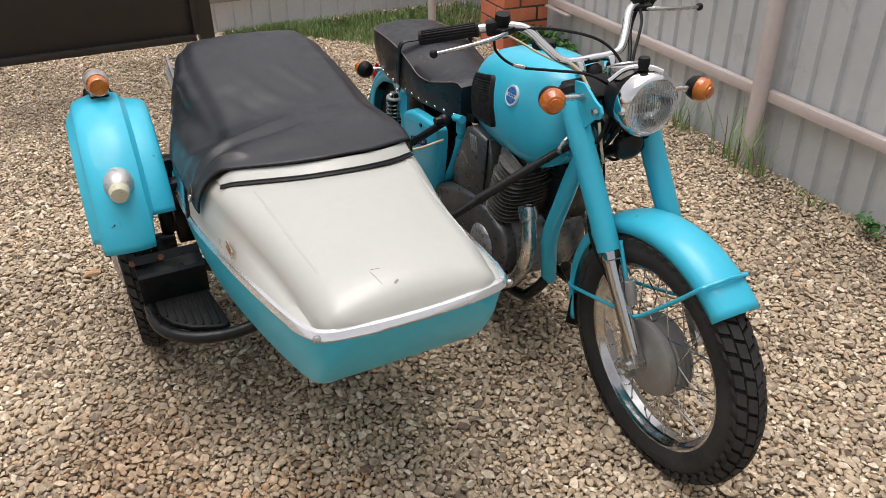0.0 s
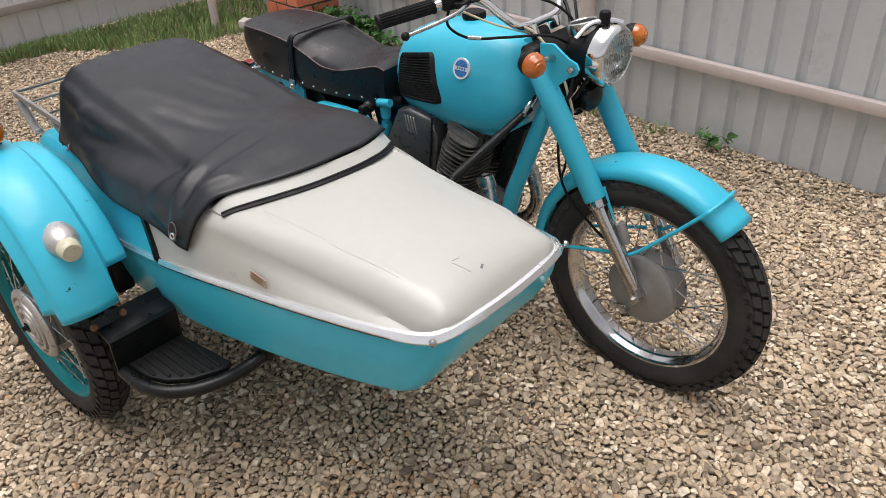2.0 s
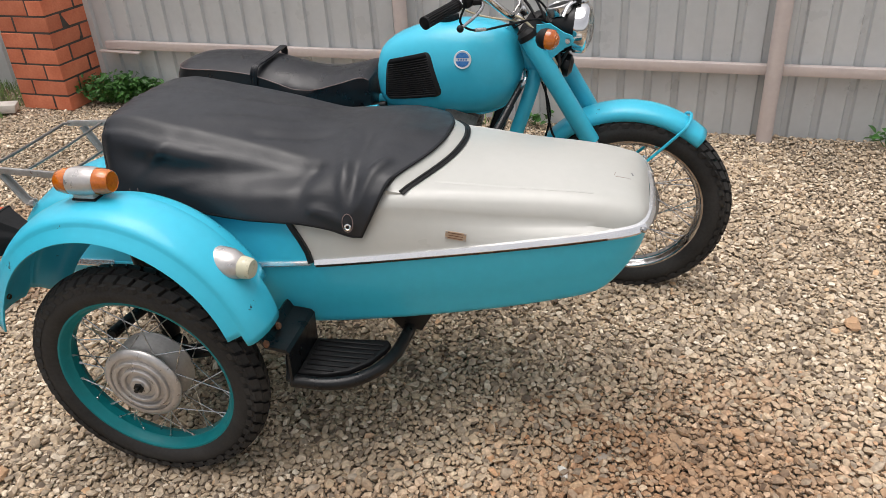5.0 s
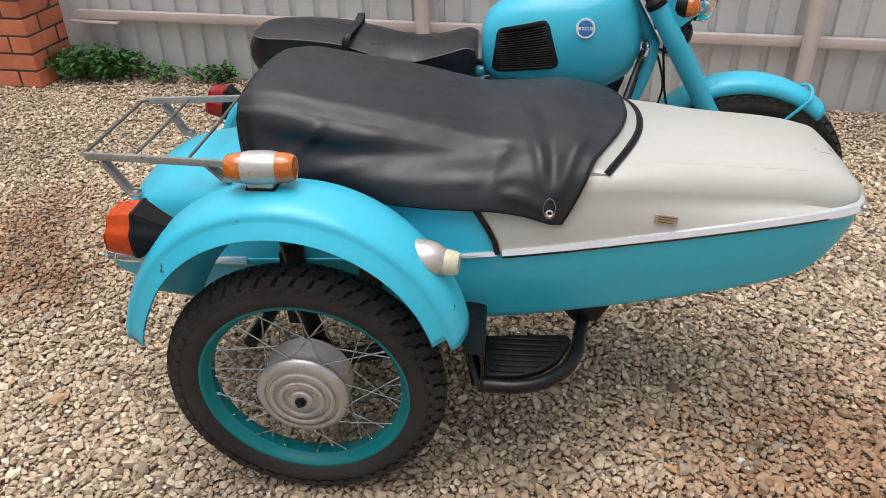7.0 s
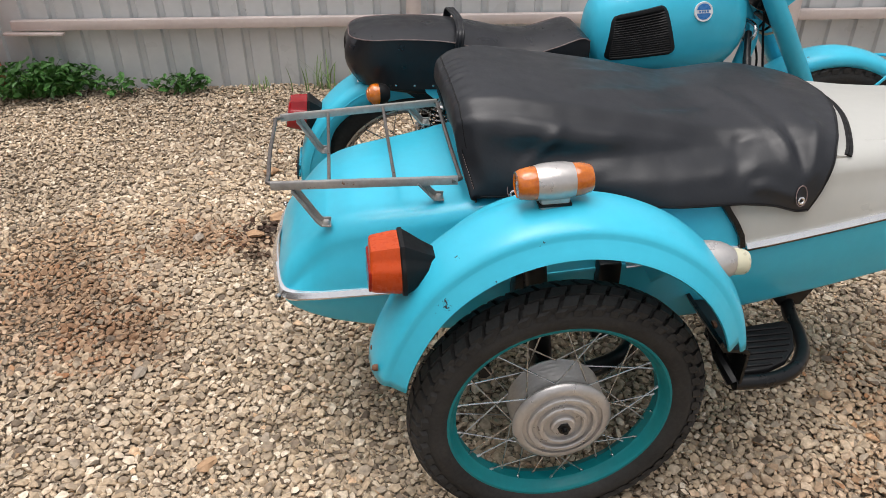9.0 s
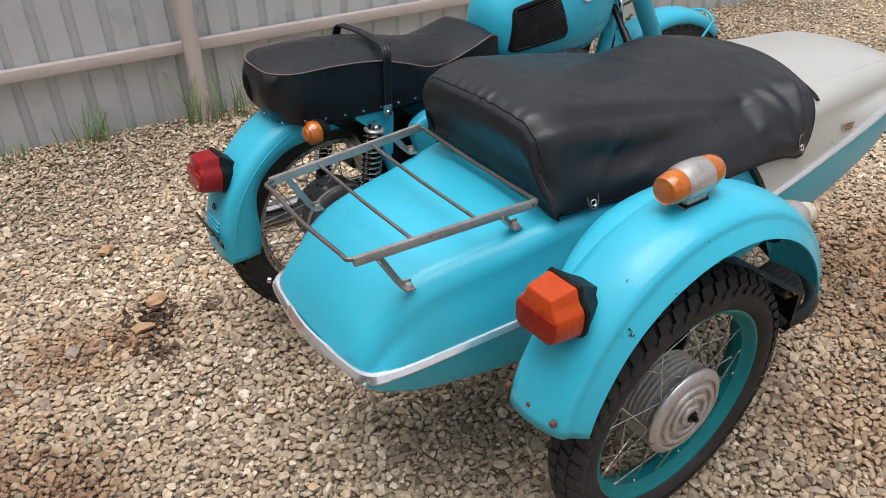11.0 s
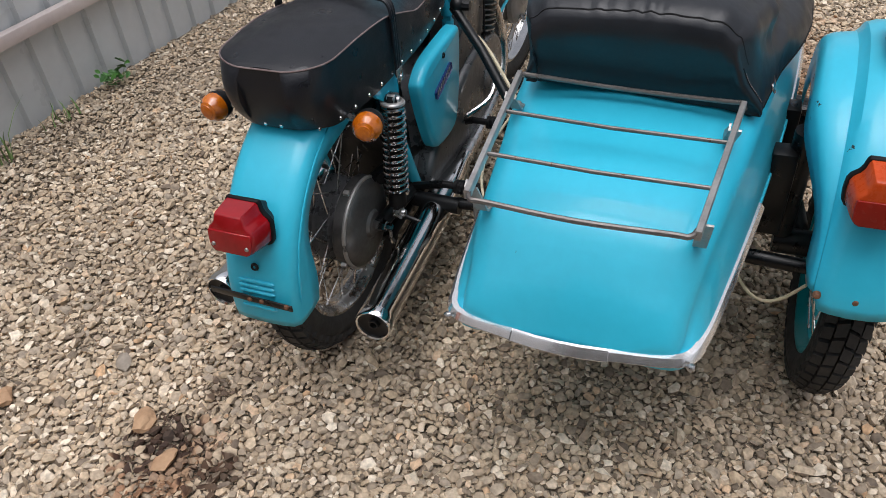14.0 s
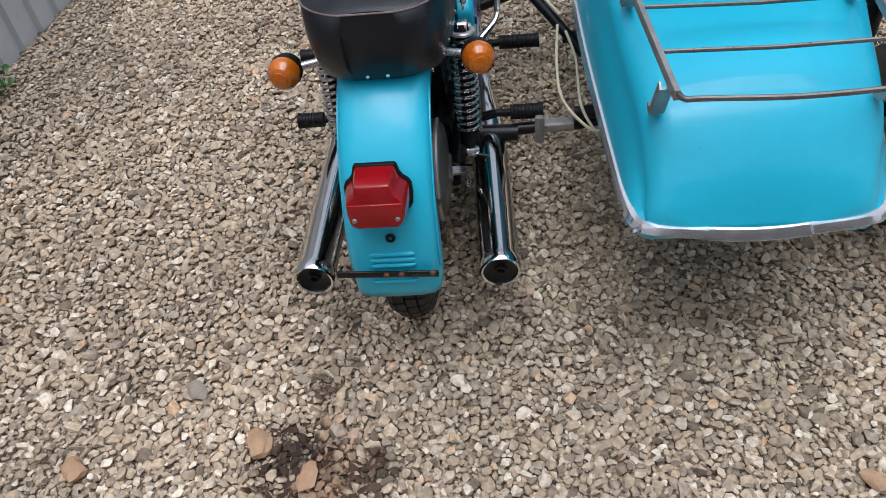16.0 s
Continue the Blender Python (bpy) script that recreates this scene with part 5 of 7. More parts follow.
def arc_guard(name, cx, cz, a0, a1, sec, n=48, thick=0.0028, skirt=None, steer=False, label=""):
    """A mudguard: a section (side, radius) carried along an arc; skirt(a) lengthens its edges."""
    rings = []
    for i in range(n + 1):
        a = a0 + (a1 - a0) * i / n
        ring = []
        for y, r, e in sec:
            rr = r - (skirt(a) * e if skirt else 0)
            ring.append(Vector((cx + rr * math.cos(a), y, cz + rr * math.sin(a))))
        rings.append(ring)
    bm = B()
    loft(bm, rings, False, False)
    g = front(name, bm, TURQ, None, label, 50) if steer else part(name, bm, TURQ, MC, label, 50)
    s = g.modifiers.new("sheet", "SOLIDIFY")
    s.thickness, s.offset = thick, -1
    return g


# front guard: rounded, short in front
fs = [(-0.0585, 0.318, 1), (-0.0600, 0.330, .5), (-0.0585, 0.340, 0), (-0.052, 0.350, 0), (-0.038, 0.358, 0), (-0.018, 0.3625, 0), (0, 0.364, 0), (0.018, 0.3625, 0), (0.038, 0.358, 0), (0.052, 0.350, 0), (0.0585, 0.340, 0), (0.0600, 0.330, .5), (0.0585, 0.318, 1)]
arc_guard("front_mudguard", 1.206, 0.297, radians(48), radians(196), fs, steer=True, label="rounded turquoise front mudguard with wire stay")
# rear guard: deeper, with waved side skirts
rs = [(-0.083, 0.299, 1), (-0.0845, 0.325, 0.7), (-0.083, 0.335, 0.3), (-0.080, 0.345, 0), (-0.068, 0.3555, 0), (-0.045, 0.3595, 0), (0, 0.361, 0), (0.045, 0.3595, 0), (0.068, 0.3555, 0), (0.080, 0.345, 0), (0.083, 0.335, 0.3), (0.0845, 0.325, 0.7), (0.083, 0.299, 1)]


def rear_skirt(a):
    d = math.degrees(a)
    return 0.040 * math.exp(-((d - 173) / 20) ** 2) - 0.008 * math.exp(-((d - 142) / 14) ** 2) + 0.02 * smoothstep(125, 100, d)


arc_guard("rear_mudguard", -0.172, 0.318, radians(70), radians(184), rs, n=44, skirt=rear_skirt, label="deep turquoise rear mudguard with pressed louvres")


def make_rear_guard_details():
    for side in (-1, 1):
        bm = B()
        line = [(-0.172 + 0.3325 * math.cos(a), 0.0838 * side, 0.318 + 0.3325 * math.sin(a)) for a in [radians(84 + 92 * i / 30) for i in range(31)]]
        tube(bm, line, [0.0005] + [0.0022] * 29 + [0.0005], 6)
        part("pressed_bead", bm, TURQ, MC)
    for dz in (0.402, 0.390, 0.378, 0.350, 0.340):
        bm = B()
        a = math.asin((dz - 0.318) / 0.361)
        x = -0.172 - 0.3618 * math.cos(a)
        tube(bm, [(x, -0.042, dz), (x - 0.0005, -0.036, dz), (x - 0.0005, 0.036, dz), (x, 0.042, dz)], [0.001, 0.0042, 0.0042, 0.001], 8)
        part("louvre", bm, TURQ, MC)
    bm = B()
    block(bm, (0.004, 0.19, 0.017), pose(-0.538, 0.012, 0.364, 0, -6, 0) @ pose(0, 0, 0, 3, 0, 0), 0.001)
    bar = part("plate_bracket", bm, BLACK, MC, "black steel bracket bar")
    for y in (-0.014, 0.014, -0.072):
        bm = B()
        lathe(bm, [(0, 0.006), (0.004, 0.005), (0.006, 0)], frame_of((-0.540, y, 0.365), (-1, 0, 0.1)), 10)
        part("screw", bm, RUST, bar)
    bm = B()
    lathe(bm, [(0.003, 0.002), (0.007, 0.0035), (0.0095, 0.0)], frame_of((-0.517, -0.002, 0.437), (-1, 0, 0.3)), 14)
    part("grommet", bm, GRIPRUB, MC)
    make_tail_lamp(MC, (-0.490, 0.008, 0.536), (-1.0, 0, 0.12), RED, "deep red stepped lens", RED)


make_rear_guard_details()


def make_seat():
    TOPS = [(-0.364, 0.789), (-0.358, 0.793), (-0.345, 0.797), (-0.32, 0.801), (-0.28, 0.804), (-0.2, 0.806), (-0.05, 0.797), (0.05, 0.781), (0.12, 0.765), (0.2, 0.757), (0.28, 0.765), (0.335, 0.77), (0.355, 0.755)]
    SEAM = [(-0.364, 0.786), (-0.350, 0.787), (-0.33, 0.788), (-0.2, 0.788), (-0.06, 0.775), (0.03, 0.748), (0.1, 0.724), (0.16, 0.722), (0.25, 0.742), (0.33, 0.762), (0.355, 0.752)]
    BOT = [(-0.364, 0.652), (-0.2, 0.640), (0.1, 0.635), (0.355, 0.648)]
    HW = [(-0.364, 0.046), (-0.360, 0.064), (-0.350, 0.084), (-0.335, 0.100), (-0.31, 0.114), (-0.27, 0.123), (-0.1, 0.130), (0.1, 0.132), (0.2, 0.127), (0.3, 0.118), (0.355, 0.108)]
    rings, seam_l, seam_r = [], [], []

    def tuck(x, z):
        """The rear end bulges at half height and draws in above and below."""
        return x + 0.022 * smoothstep(-0.27, -0.364, x) * min(1.6, ((z - 0.728) / 0.065) ** 2)

    for x in steps(-0.364, 0.355, 44, (-0.362, -0.36, -0.357, -0.353, -0.35, -0.343, -0.337, -0.33, -0.32)):
        zt, zs, zb, hw = interp(TOPS, x)[0], interp(SEAM, x)[0], interp(BOT, x)[0], interp(HW, x)[0]
        ring = []
        for i in range(7):
            t = i / 6
            ring.append((-hw * (1 - 0.11 * (1 - t) ** 1.5 * smoothstep(-0.10, -0.33, x)) - 0.005 * math.sin(math.pi * t), zb + (zs - zb) * t))
        for i in range(1, 14):
            t = i / 14
            c = 2 * t - 1
            ring.append((hw * c * (1 - 0.02), zs + (zt - zs) * (1 - abs(c) ** 2.6)))
        for i in range(7):
            t = 1 - i / 6
            ring.append((hw * (1 - 0.11 * (1 - t) ** 1.5 * smoothstep(-0.10, -0.33, x)) + 0.005 * math.sin(math.pi * t), zb + (zs - zb) * t))
        rings.append([Vector((tuck(x, z), y, z)) for y, z in ring])
        seam_r.append(Vector((tuck(x, zs), -hw - 0.001, zs)))
        seam_l.append(Vector((tuck(x, zs), hw + 0.001, zs)))
    bm = B()
    loft(bm, rings, True, True)
    seat = part("seat", bm, LEATHER, MC, "long black vinyl dual seat with piping and studs", smooth=50)
    bm = B()
    tube(bm, seam_r[::-1] + [Vector((tuck(-0.3655, 0.7865), y, 0.7865)) for y in (-0.02, 0.02)] + seam_l, 0.0018, 6)
    part("piping", bm, PIPING, seat, "worn grey-red piping")
    for s in (-1, 1):
        for k in range(13):
            x = -0.33 + 0.054 * k
            bm = B()
            lathe(bm, [(0, 0.003), (0.003, 0.0022), (0.0042, 0)], frame_of((x, s * (interp(HW, x)[0] * (1 - 0.10 * smoothstep(-0.10, -0.33, x)) + 0.0022), interp(BOT, x)[0] + 0.012), (0, s, 0.1)), 8)
            part("stud", bm, CHROME, seat)
    for y in (-0.06, -0.02, 0.02, 0.06):
        bm = B()
        lathe(bm, [(0, 0.003), (0.003, 0.0022), (0.0042, 0)], frame_of((tuck(-0.3645, 0.664) + 0.012 * (abs(y) > 0.05), y * 0.9, 0.664), (-1, 0, -0.4)), 8)
        part("stud", bm, CHROME, seat)
    # hand strap
    x = -0.035
    hw, zt, zb, zs = interp(HW, x)[0], interp(TOPS, x)[0], interp(BOT, x)[0], interp(SEAM, x)[0]
    pts = [(x - 0.012, -hw - 0.010, zb + 0.0), (x - 0.006, -hw - 0.009, zs - 0.03), (x + 0.002, -hw + 0.002, zs + 0.028), (x + 0.008, -hw * 0.6, zt + 0.009), (x + 0.012, 0, zt + 0.011), (x + 0.008, hw * 0.6, zt + 0.009), (x + 0.002, hw - 0.002, zs + 0.028), (x - 0.006, hw + 0.009, zs - 0.03), (x - 0.012, hw + 0.010, zb)]
    pts = spline(pts, 7)
    sec = [(-0.012, -0.002), (0.012, -0.002), (0.012, 0.002), (0.009, 0.0034), (0.005, 0.002), (0.002, 0.0034), (-0.002, 0.0034), (-0.005, 0.002), (-0.009, 0.0034), (-0.012, 0.002)]
    bm = B()
    rg = []
    for i, p in enumerate(pts):
        d = (pts[min(i + 1, len(pts) - 1)] - pts[max(i - 1, 0)]).normalized()
        w = Vector((1, 0, 0))
        w = (w - d * w.dot(d)).normalized()
        nrm = d.cross(w)
        if nrm.dot(p - Vector((x, 0, 0.6))) < 0:
            nrm = -nrm
        rg.append([p + w * a + nrm * b for a, b in sec])
    loft(bm, rg, True, True)
    part("strap", bm, LEATHER, seat, "ribbed black hand strap")
    for s in (-1, 1):
        bm = B()
        block(bm, (0.028, 0.004, 0.034), pose(x - 0.012, s * (hw + 0.013), zb + 0.002), 0.002)
        lathe(bm, [(0, 0.006), (0.004, 0.005), (0.007, 0)], frame_of((x - 0.012, s * (hw + 0.014), zb - 0.002), (0, s, 0)), 10)
        part("buckle", bm, DULLCHROME, seat)
    # base pan under the seat
    bm = B()
    block(bm, (0.56, 0.15, 0.03), pose(0.05, 0, 0.634), 0.008)
    part("seat_pan", bm, BLACK, MC)


make_seat()


def tank_ring(x):
    T = [(0.372, 0.80), (0.385, 0.835), (0.42, 0.868), (0.49, 0.898), (0.58, 0.917), (0.66, 0.924), (0.74, 0.919), (0.80, 0.900), (0.835, 0.868), (0.855, 0.815), (0.862, 0.775)]
    Bt = [(0.372, 0.70), (0.385, 0.662), (0.42, 0.640), (0.5, 0.628), (0.62, 0.622), (0.72, 0.628), (0.78, 0.645), (0.82, 0.672), (0.85, 0.715), (0.862, 0.755)]
    W = [(0.372, 0.055), (0.385, 0.082), (0.42, 0.105), (0.5, 0.126), (0.6, 0.139), (0.68, 0.142), (0.75, 0.136), (0.80, 0.121), (0.835, 0.095), (0.855, 0.055), (0.862, 0.02)]
    zt, zb, w = interp(T, x)[0], interp(Bt, x)[0], interp(W, x)[0]
    zm, h = (zt + zb) / 2, (zt - zb) / 2
    pts = []
    for i in range(40):
        a = 2 * math.pi * i / 40
        c, s = math.cos(a), math.sin(a)
        y = w * math.copysign(abs(c) ** 0.62, c)
        z = h * math.copysign(abs(s) ** (0.80 if s > 0 else 0.62), s)
        y *= 1 - 0.16 * max(0, s) - 0.03 * max(0, -s)
        pts.append(Vector((x, y, zm + z)))
    return pts


def tank_side(x, z):
    """The tank's right flank: place and outward normal."""
    def y_at(xx, zz):
        r = [q for q in tank_ring(xx) if q.y <= 0]
        r.sort(key=lambda q: q.z)
        for p, q in zip(r, r[1:]):
            if p.z <= zz <= q.z and q.z > p.z:
                return p.y + (q.y - p.y) * (zz - p.z) / (q.z - p.z)
        return -0.1
    y = y_at(x, z)
    dx = (y_at(x + 0.01, z) - y_at(x - 0.01, z)) / 0.02
    dz = (y_at(x, z + 0.01) - y_at(x, z - 0.01)) / 0.02
    return Vector((x, y, z)), Vector((dx, -1, dz)).normalized()


def make_tank():
    bm = B()
    loft(bm, [tank_ring(x) for x in steps(0.372, 0.862, 30, (0.376, 0.38, 0.39, 0.40, 0.84, 0.85, 0.857))], True, True)
    tank = part("fuel_tank", bm, TURQ, MC, "rounded turquoise fuel tank with knee pads and blue emblem", smooth=60)
    for side in (1, -1):
        # ribbed knee pad, wrapped on the flank
        corners = [(0.402, 0.686), (0.612, 0.712), (0.570, 0.852), (0.419, 0.817)]

        def pad_at(u, v):
            a = Vector(corners[0]).lerp(Vector(corners[1]), u)
            b = Vector(corners[3]).lerp(Vector(corners[2]), u)
            q = a.lerp(b, v)
            return tank_side(q.x, q.y)
        NU, NV = 14, 41
        rows = []
        for j in range(NV + 1):
            row = []
            v = j / NV
            for i in range(NU + 1):
                u = i / NU
                rr = min(u, 1 - u, 0.06) / 0.06, min(v, 1 - v, 0.16) / 0.16
                uu = u
                if rr[1] < 1:
                    inset = 0.10 * (1 - math.sqrt(max(0, 1 - (1 - rr[1]) ** 2)))
                    uu = inset + u * (1 - 2 * inset)
                p, nn = pad_at(uu, v)
                border = min(u, 1 - u) < 0.10 or min(v, 1 - v) < 0.085
                h = 0.009 if border else (0.0075 if j % 2 else 0.0035)
                if rr[0] < 0.05 or min(v, 1 - v) < 0.004:
                    h = -0.001
                q = p + nn * h
                row.append(Vector((q.x, q.y * side, q.z)))
            rows.append(row)
        bm = B()
        loft(bm, rows, False, False)
        part("knee_pad", bm, GRIPRUB, tank, "black ribbed rubber knee pad", smooth=25)
        # round emblem
        p, nn = tank_side(0.678, 0.829)
        p.y *= side
        nn.y *= side
        m = frame_of(p + nn * 0.001, nn)
        bm = B()
        lathe(bm, [(0.0275, -0.004), (0.0285, 0.002), (0.027, 0.004), (0.0255, 0.003), (0.0, 0.003)], m, 32)
        em = part("emblem", bm, PALE, tank, "round white and blue maker's emblem")
        for y0 in (0.004, -0.004):
            bm = B()
            arc = [(0.0205 * math.cos(t), y0 * 1.2 + 0.0175 * math.sin(t) * (1 if y0 > 0 else -1)) for t in [math.pi * i / 12 for i in range(13)]]
            slab(bm, arc if y0 > 0 else arc[::-1], 0.0012, m @ pose(0, 0, 0.003))
            part("blue_field", bm, BLUE, em)
        bm = B()
        for k in range(4):
            block(bm, (0.0045, 0.0055, 0.0012), m @ pose(-0.012 + 0.008 * k, 0, 0.0036, 0, 0, -15 if side > 0 else 15))
        part("letter_shapes", bm, BLUE, em)
    bm = B()
    lathe(bm, [(0.0, 0.024), (0.022, 0.024), (0.029, 0.021), (0.031, 0.014), (0.031, 0.0), (0.026, -0.01)], pose(0.612, 0.005, 0.919), 28)
    for k in range(14):
        a = 2 * math.pi * k / 14
        block(bm, (0.004, 0.006, 0.016), pose(0.612 + 0.031 * math.cos(a), 0.005 + 0.031 * math.sin(a), 0.930, 0, 0, math.degrees(a)), 0.001, 1)
    part("filler_cap", bm, GRIPRUB, tank, "black screw filler cap")
    bm = B()
    path = []
    for x in steps(0.40, 0.84, 20):
        r = sorted([q for q in tank_ring(x) if q.y < 0], key=lambda q: q.z)
        path.append(r[3] + Vector((0, -0.002, -0.001)))
    tube(bm, path, 0.004, 6)
    part("tank_flange", bm, TURQ, tank)


make_tank()


# -- fork, headlamp and handlebar --
def make_fork():
    ax_top, ax_bot = Vector((0.882, 0, 0.900)), Vector((1.238, 0, 0.310))
    d = (ax_bot - ax_top).normalized()
    for s in (-1, 1):
        y = Vector((0, 0.096 * s, 0))
        m = frame_of(ax_top + y, d)
        L = (ax_bot - ax_top).length
        bm = B()
        lathe(bm, [(0.0, -0.005), (0.022, -0.005), (0.028, 0.0), (0.030, 0.02), (0.030, 0.12), (0.0315, 0.13), (0.0305, 0.14), (0.0295, L * 0.58), (0.0285, L * 0.585), (0.022, L * 0.585)], m, 28)
        leg = front("fork_leg", bm, TURQ, None, "turquoise fork shroud over polished slider")
        bm = B()
        lathe(bm, [(0.0255, L * 0.575), (0.0265, L * 0.58), (0.0265, L * 0.615), (0.0225, L * 0.62), (0.021, L * 0.66), (0.0205, L * 0.94), (0.018, L * 0.965), (0.0, L * 0.97)], m, 24)
        front("slider", bm, AGEDCHROME, leg, "polished steel fork slider")
        bm = B()
        block(bm, (0.035, 0.026, 0.045), frame_of(ax_bot + y - d * 0.012, d), 0.004)
        lathe(bm, [(0, 0.016), (0.009, 0.015), (0.011, 0.0), (0.011, -0.02)], frame_of(ax_bot + y * 1.05 + Vector((0, 0.012 * s, 0)), (0, s, 0)), 6)
        front("axle_clamp", bm, DULLCHROME, leg)
        bm = B()
        lathe(bm, [(0, -0.018), (0.016, -0.018), (0.022, -0.015), (0.028, -0.008), (0.031, -0.005), (0.0315, 0.012), (0.0, 0.012)], m, 20)
        front("fork_cap", bm, GRIPRUB, leg)
        # headlamp ear
        bm = B()
        ear = [(-0.01, 0.045), (0.03, 0.05), (0.075, 0.022), (0.098, 0.014), (0.106, 0.0), (0.098, -0.016), (0.075, -0.026), (0.035, -0.062), (-0.01, -0.085)]
        slab(bm, ear, 0.008, Matrix.Translation((0.922, 0.096 * s - 0.004, 0.888)) @ Matrix(((1, 0, 0, 0), (0, 0, 1, 0), (0, 1, 0, 0), (0, 0, 0, 1))), 0.002)
        front("headlamp_ear", bm, TURQ, leg)
        bm = B()
        lathe(bm, [(0, 0.012), (0.008, 0.011), (0.0095, 0.0)], frame_of((1.009, 0.102 * s, 0.888), (0, s, 0)), 6)
        front("ear_bolt", bm, DULLCHROME, leg)
    bm = B()
    block(bm, (0.07, 0.21, 0.02), pose(0.885, 0, 0.893, 0, 31, 0), 0.005)
    front("top_yoke", bm, GRIPRUB, None, "black top yoke")
    bm = B()
    block(bm, (0.03, 0.19, 0.016), pose(0.958, 0, 0.752, 0, 31, 0), 0.006)
    front("lower_yoke", bm, BLACK, None)
    bm = B()
    tube(bm, [(0.80, 0, 0.90), (0.895, 0, 0.745)], 0.028, 16)
    front("steering_stem", bm, TURQ, None)
    bm = B()
    lathe(bm, [(0, 0.03), (0.020, 0.028), (0.026, 0.02), (0.026, 0.0)], frame_of((0.84, 0.0, 0.905), (-0.5, 0, 0.86)), 12)
    front("damper_knob", bm, GRIPRUB, None)


def make_headlamp():
    d = Vector((1, 0, -0.08)).normalized()
    m = frame_of(STEER.inverted() @ Vector((1.066, 0.006, 0.890)) - 0.027 * d, d) @ Matrix.Scale(0.875, 4)
    bm = B()
    lathe(bm, [(0.0, -0.135), (0.030, -0.132), (0.058, -0.115), (0.076, -0.085), (0.083, -0.045), (0.085, -0.008)], m, 36)
    shell = front("headlamp", bm, BLACK, None, "round headlamp with black shell and chrome ring")
    bm = B()
    lathe(bm, [(0.084, -0.026), (0.0885, -0.024), (0.0895, -0.012), (0.089, 0.008), (0.0845, 0.019), (0.0785, 0.024), (0.0765, 0.020)], m, 44)
    front("rim", bm, CHROME, shell, "chrome headlamp ring")
    bm = B()
    lathe(bm, [(0.0, -0.030), (0.02, -0.030), (0.045, -0.018), (0.066, 0.004), (0.076, 0.018)], m, 36)
    front("reflector", bm, MIRROR, shell)
    bm = B()
    prof = [(0.0765, 0.0205), (0.066, 0.027), (0.05, 0.0335), (0.03, 0.038), (0.0, 0.040)]
    lathe(bm, prof + [(r * 0.98, z - 0.0035) for r, z in prof[::-1]], m, 40)
    lens = front("lens", bm, GLASS, shell, "clear fluted headlamp glass")
    lens.visible_shadow = False
    for k in range(-9, 10):
        x = k * 0.0074
        span = math.sqrt(max(0, 0.070 ** 2 - x * x)) * 0.96
        pts = []
        for t in (-1, -0.5, 0, 0.5, 1):
            y = span * t
            pts.append(m @ Vector((x, y, 0.0395 - 0.0185 * ((x * x + y * y) / 0.0765 ** 2) ** 1.1)))
        bm = B()
        tube(bm, pts, 0.0017, 5)
        fl = front("flute", bm, GLASS, lens)
        fl.visible_shadow = False
    bm = B()
    ball(bm, 0.012, m @ pose(0, 0, -0.005))
    front("bulb", bm, PALE, shell)
    # instrument on the shell
    mi = frame_of((0.968, 0.0, 0.962), (-0.25, 0, 1))
    bm = B()
    lathe(bm, [(0.040, -0.02), (0.042, 0.0), (0.041, 0.008), (0.037, 0.010), (0.034, 0.006), (0.0, 0.006)], mi, 28)
    sp = front("speedometer", bm, DULLCHROME, shell, "chrome-rimmed speedometer")
    bm = B()
    lathe(bm, [(0.0, 0.0065), (0.033, 0.0065), (0.033, 0.0072), (0.0, 0.0072)], mi, 24)
    front("dial", bm, GRIPRUB, sp)
    bm = B()
    lathe(bm, [(0.0, 0.028), (0.012, 0.028), (0.014, 0.024), (0.014, 0.0)], frame_of((1.02, 0.012, 0.972), (0.05, 0, 1)), 14)
    front("ignition_switch", bm, GRIPRUB, shell, "black ignition switch")
    bm = B()
    pts = [(0.985, -0.055, 0.945), (1.0, -0.02, 0.972), (1.03, 0.02, 0.978), (1.05, 0.045, 0.968)]
    tube(bm, pts, 0.006, 8, 4)
    front("bezel", bm, CHROME, shell)
    for k in range(3):
        bm = B()
        tube(bm, [(0.95, -0.05 + 0.05 * k, 0.83), (0.985, -0.06 + 0.06 * k, 0.76), (0.95, -0.03 + 0.03 * k, 0.72), (0.90, -0.02, 0.74)], 0.004, 6, 5)
        front("loom_wire", bm, CREAMWIRE if k == 0 else GRIPRUB, None)


def make_indicator(at, stalk_from, out, steer):
    """An indicator: chrome stalk, black half shell and a domed amber lens facing out."""
    add = front if steer else (lambda n, bm, mt, p=None, l="", s=38: part(n, bm, mt, p or MC, l, s))
    at, st, out = Vector(at), Vector(stalk_from), Vector(out).normalized()
    m = frame_of(at, out)
    bm = B()
    lathe(bm, [(0, -0.028), (0.016, -0.027), (0.026, -0.018), (0.0305, -0.004), (0.031, 0.004), (0.029, 0.006)], m, 28)
    lamp = add("indicator", bm, GRIPRUB, None, "round amber indicator with black shell")
    bm = B()
    lathe(bm, [(0.030, 0.004), (0.0305, 0.014), (0.0285, 0.024), (0.021, 0.031), (0.0205, 0.0335), (0.015, 0.036), (0.0145, 0.038), (0.009, 0.0395), (0.0, 0.040)], m, 28)
    add("lens", bm, ORANGE, lamp, "amber lens")
    bm = B()
    tube(bm, [st, st.lerp(at, 0.15), at], [0.011, 0.0075, 0.0075], 12)
    add("stalk", bm, DULLCHROME, lamp)


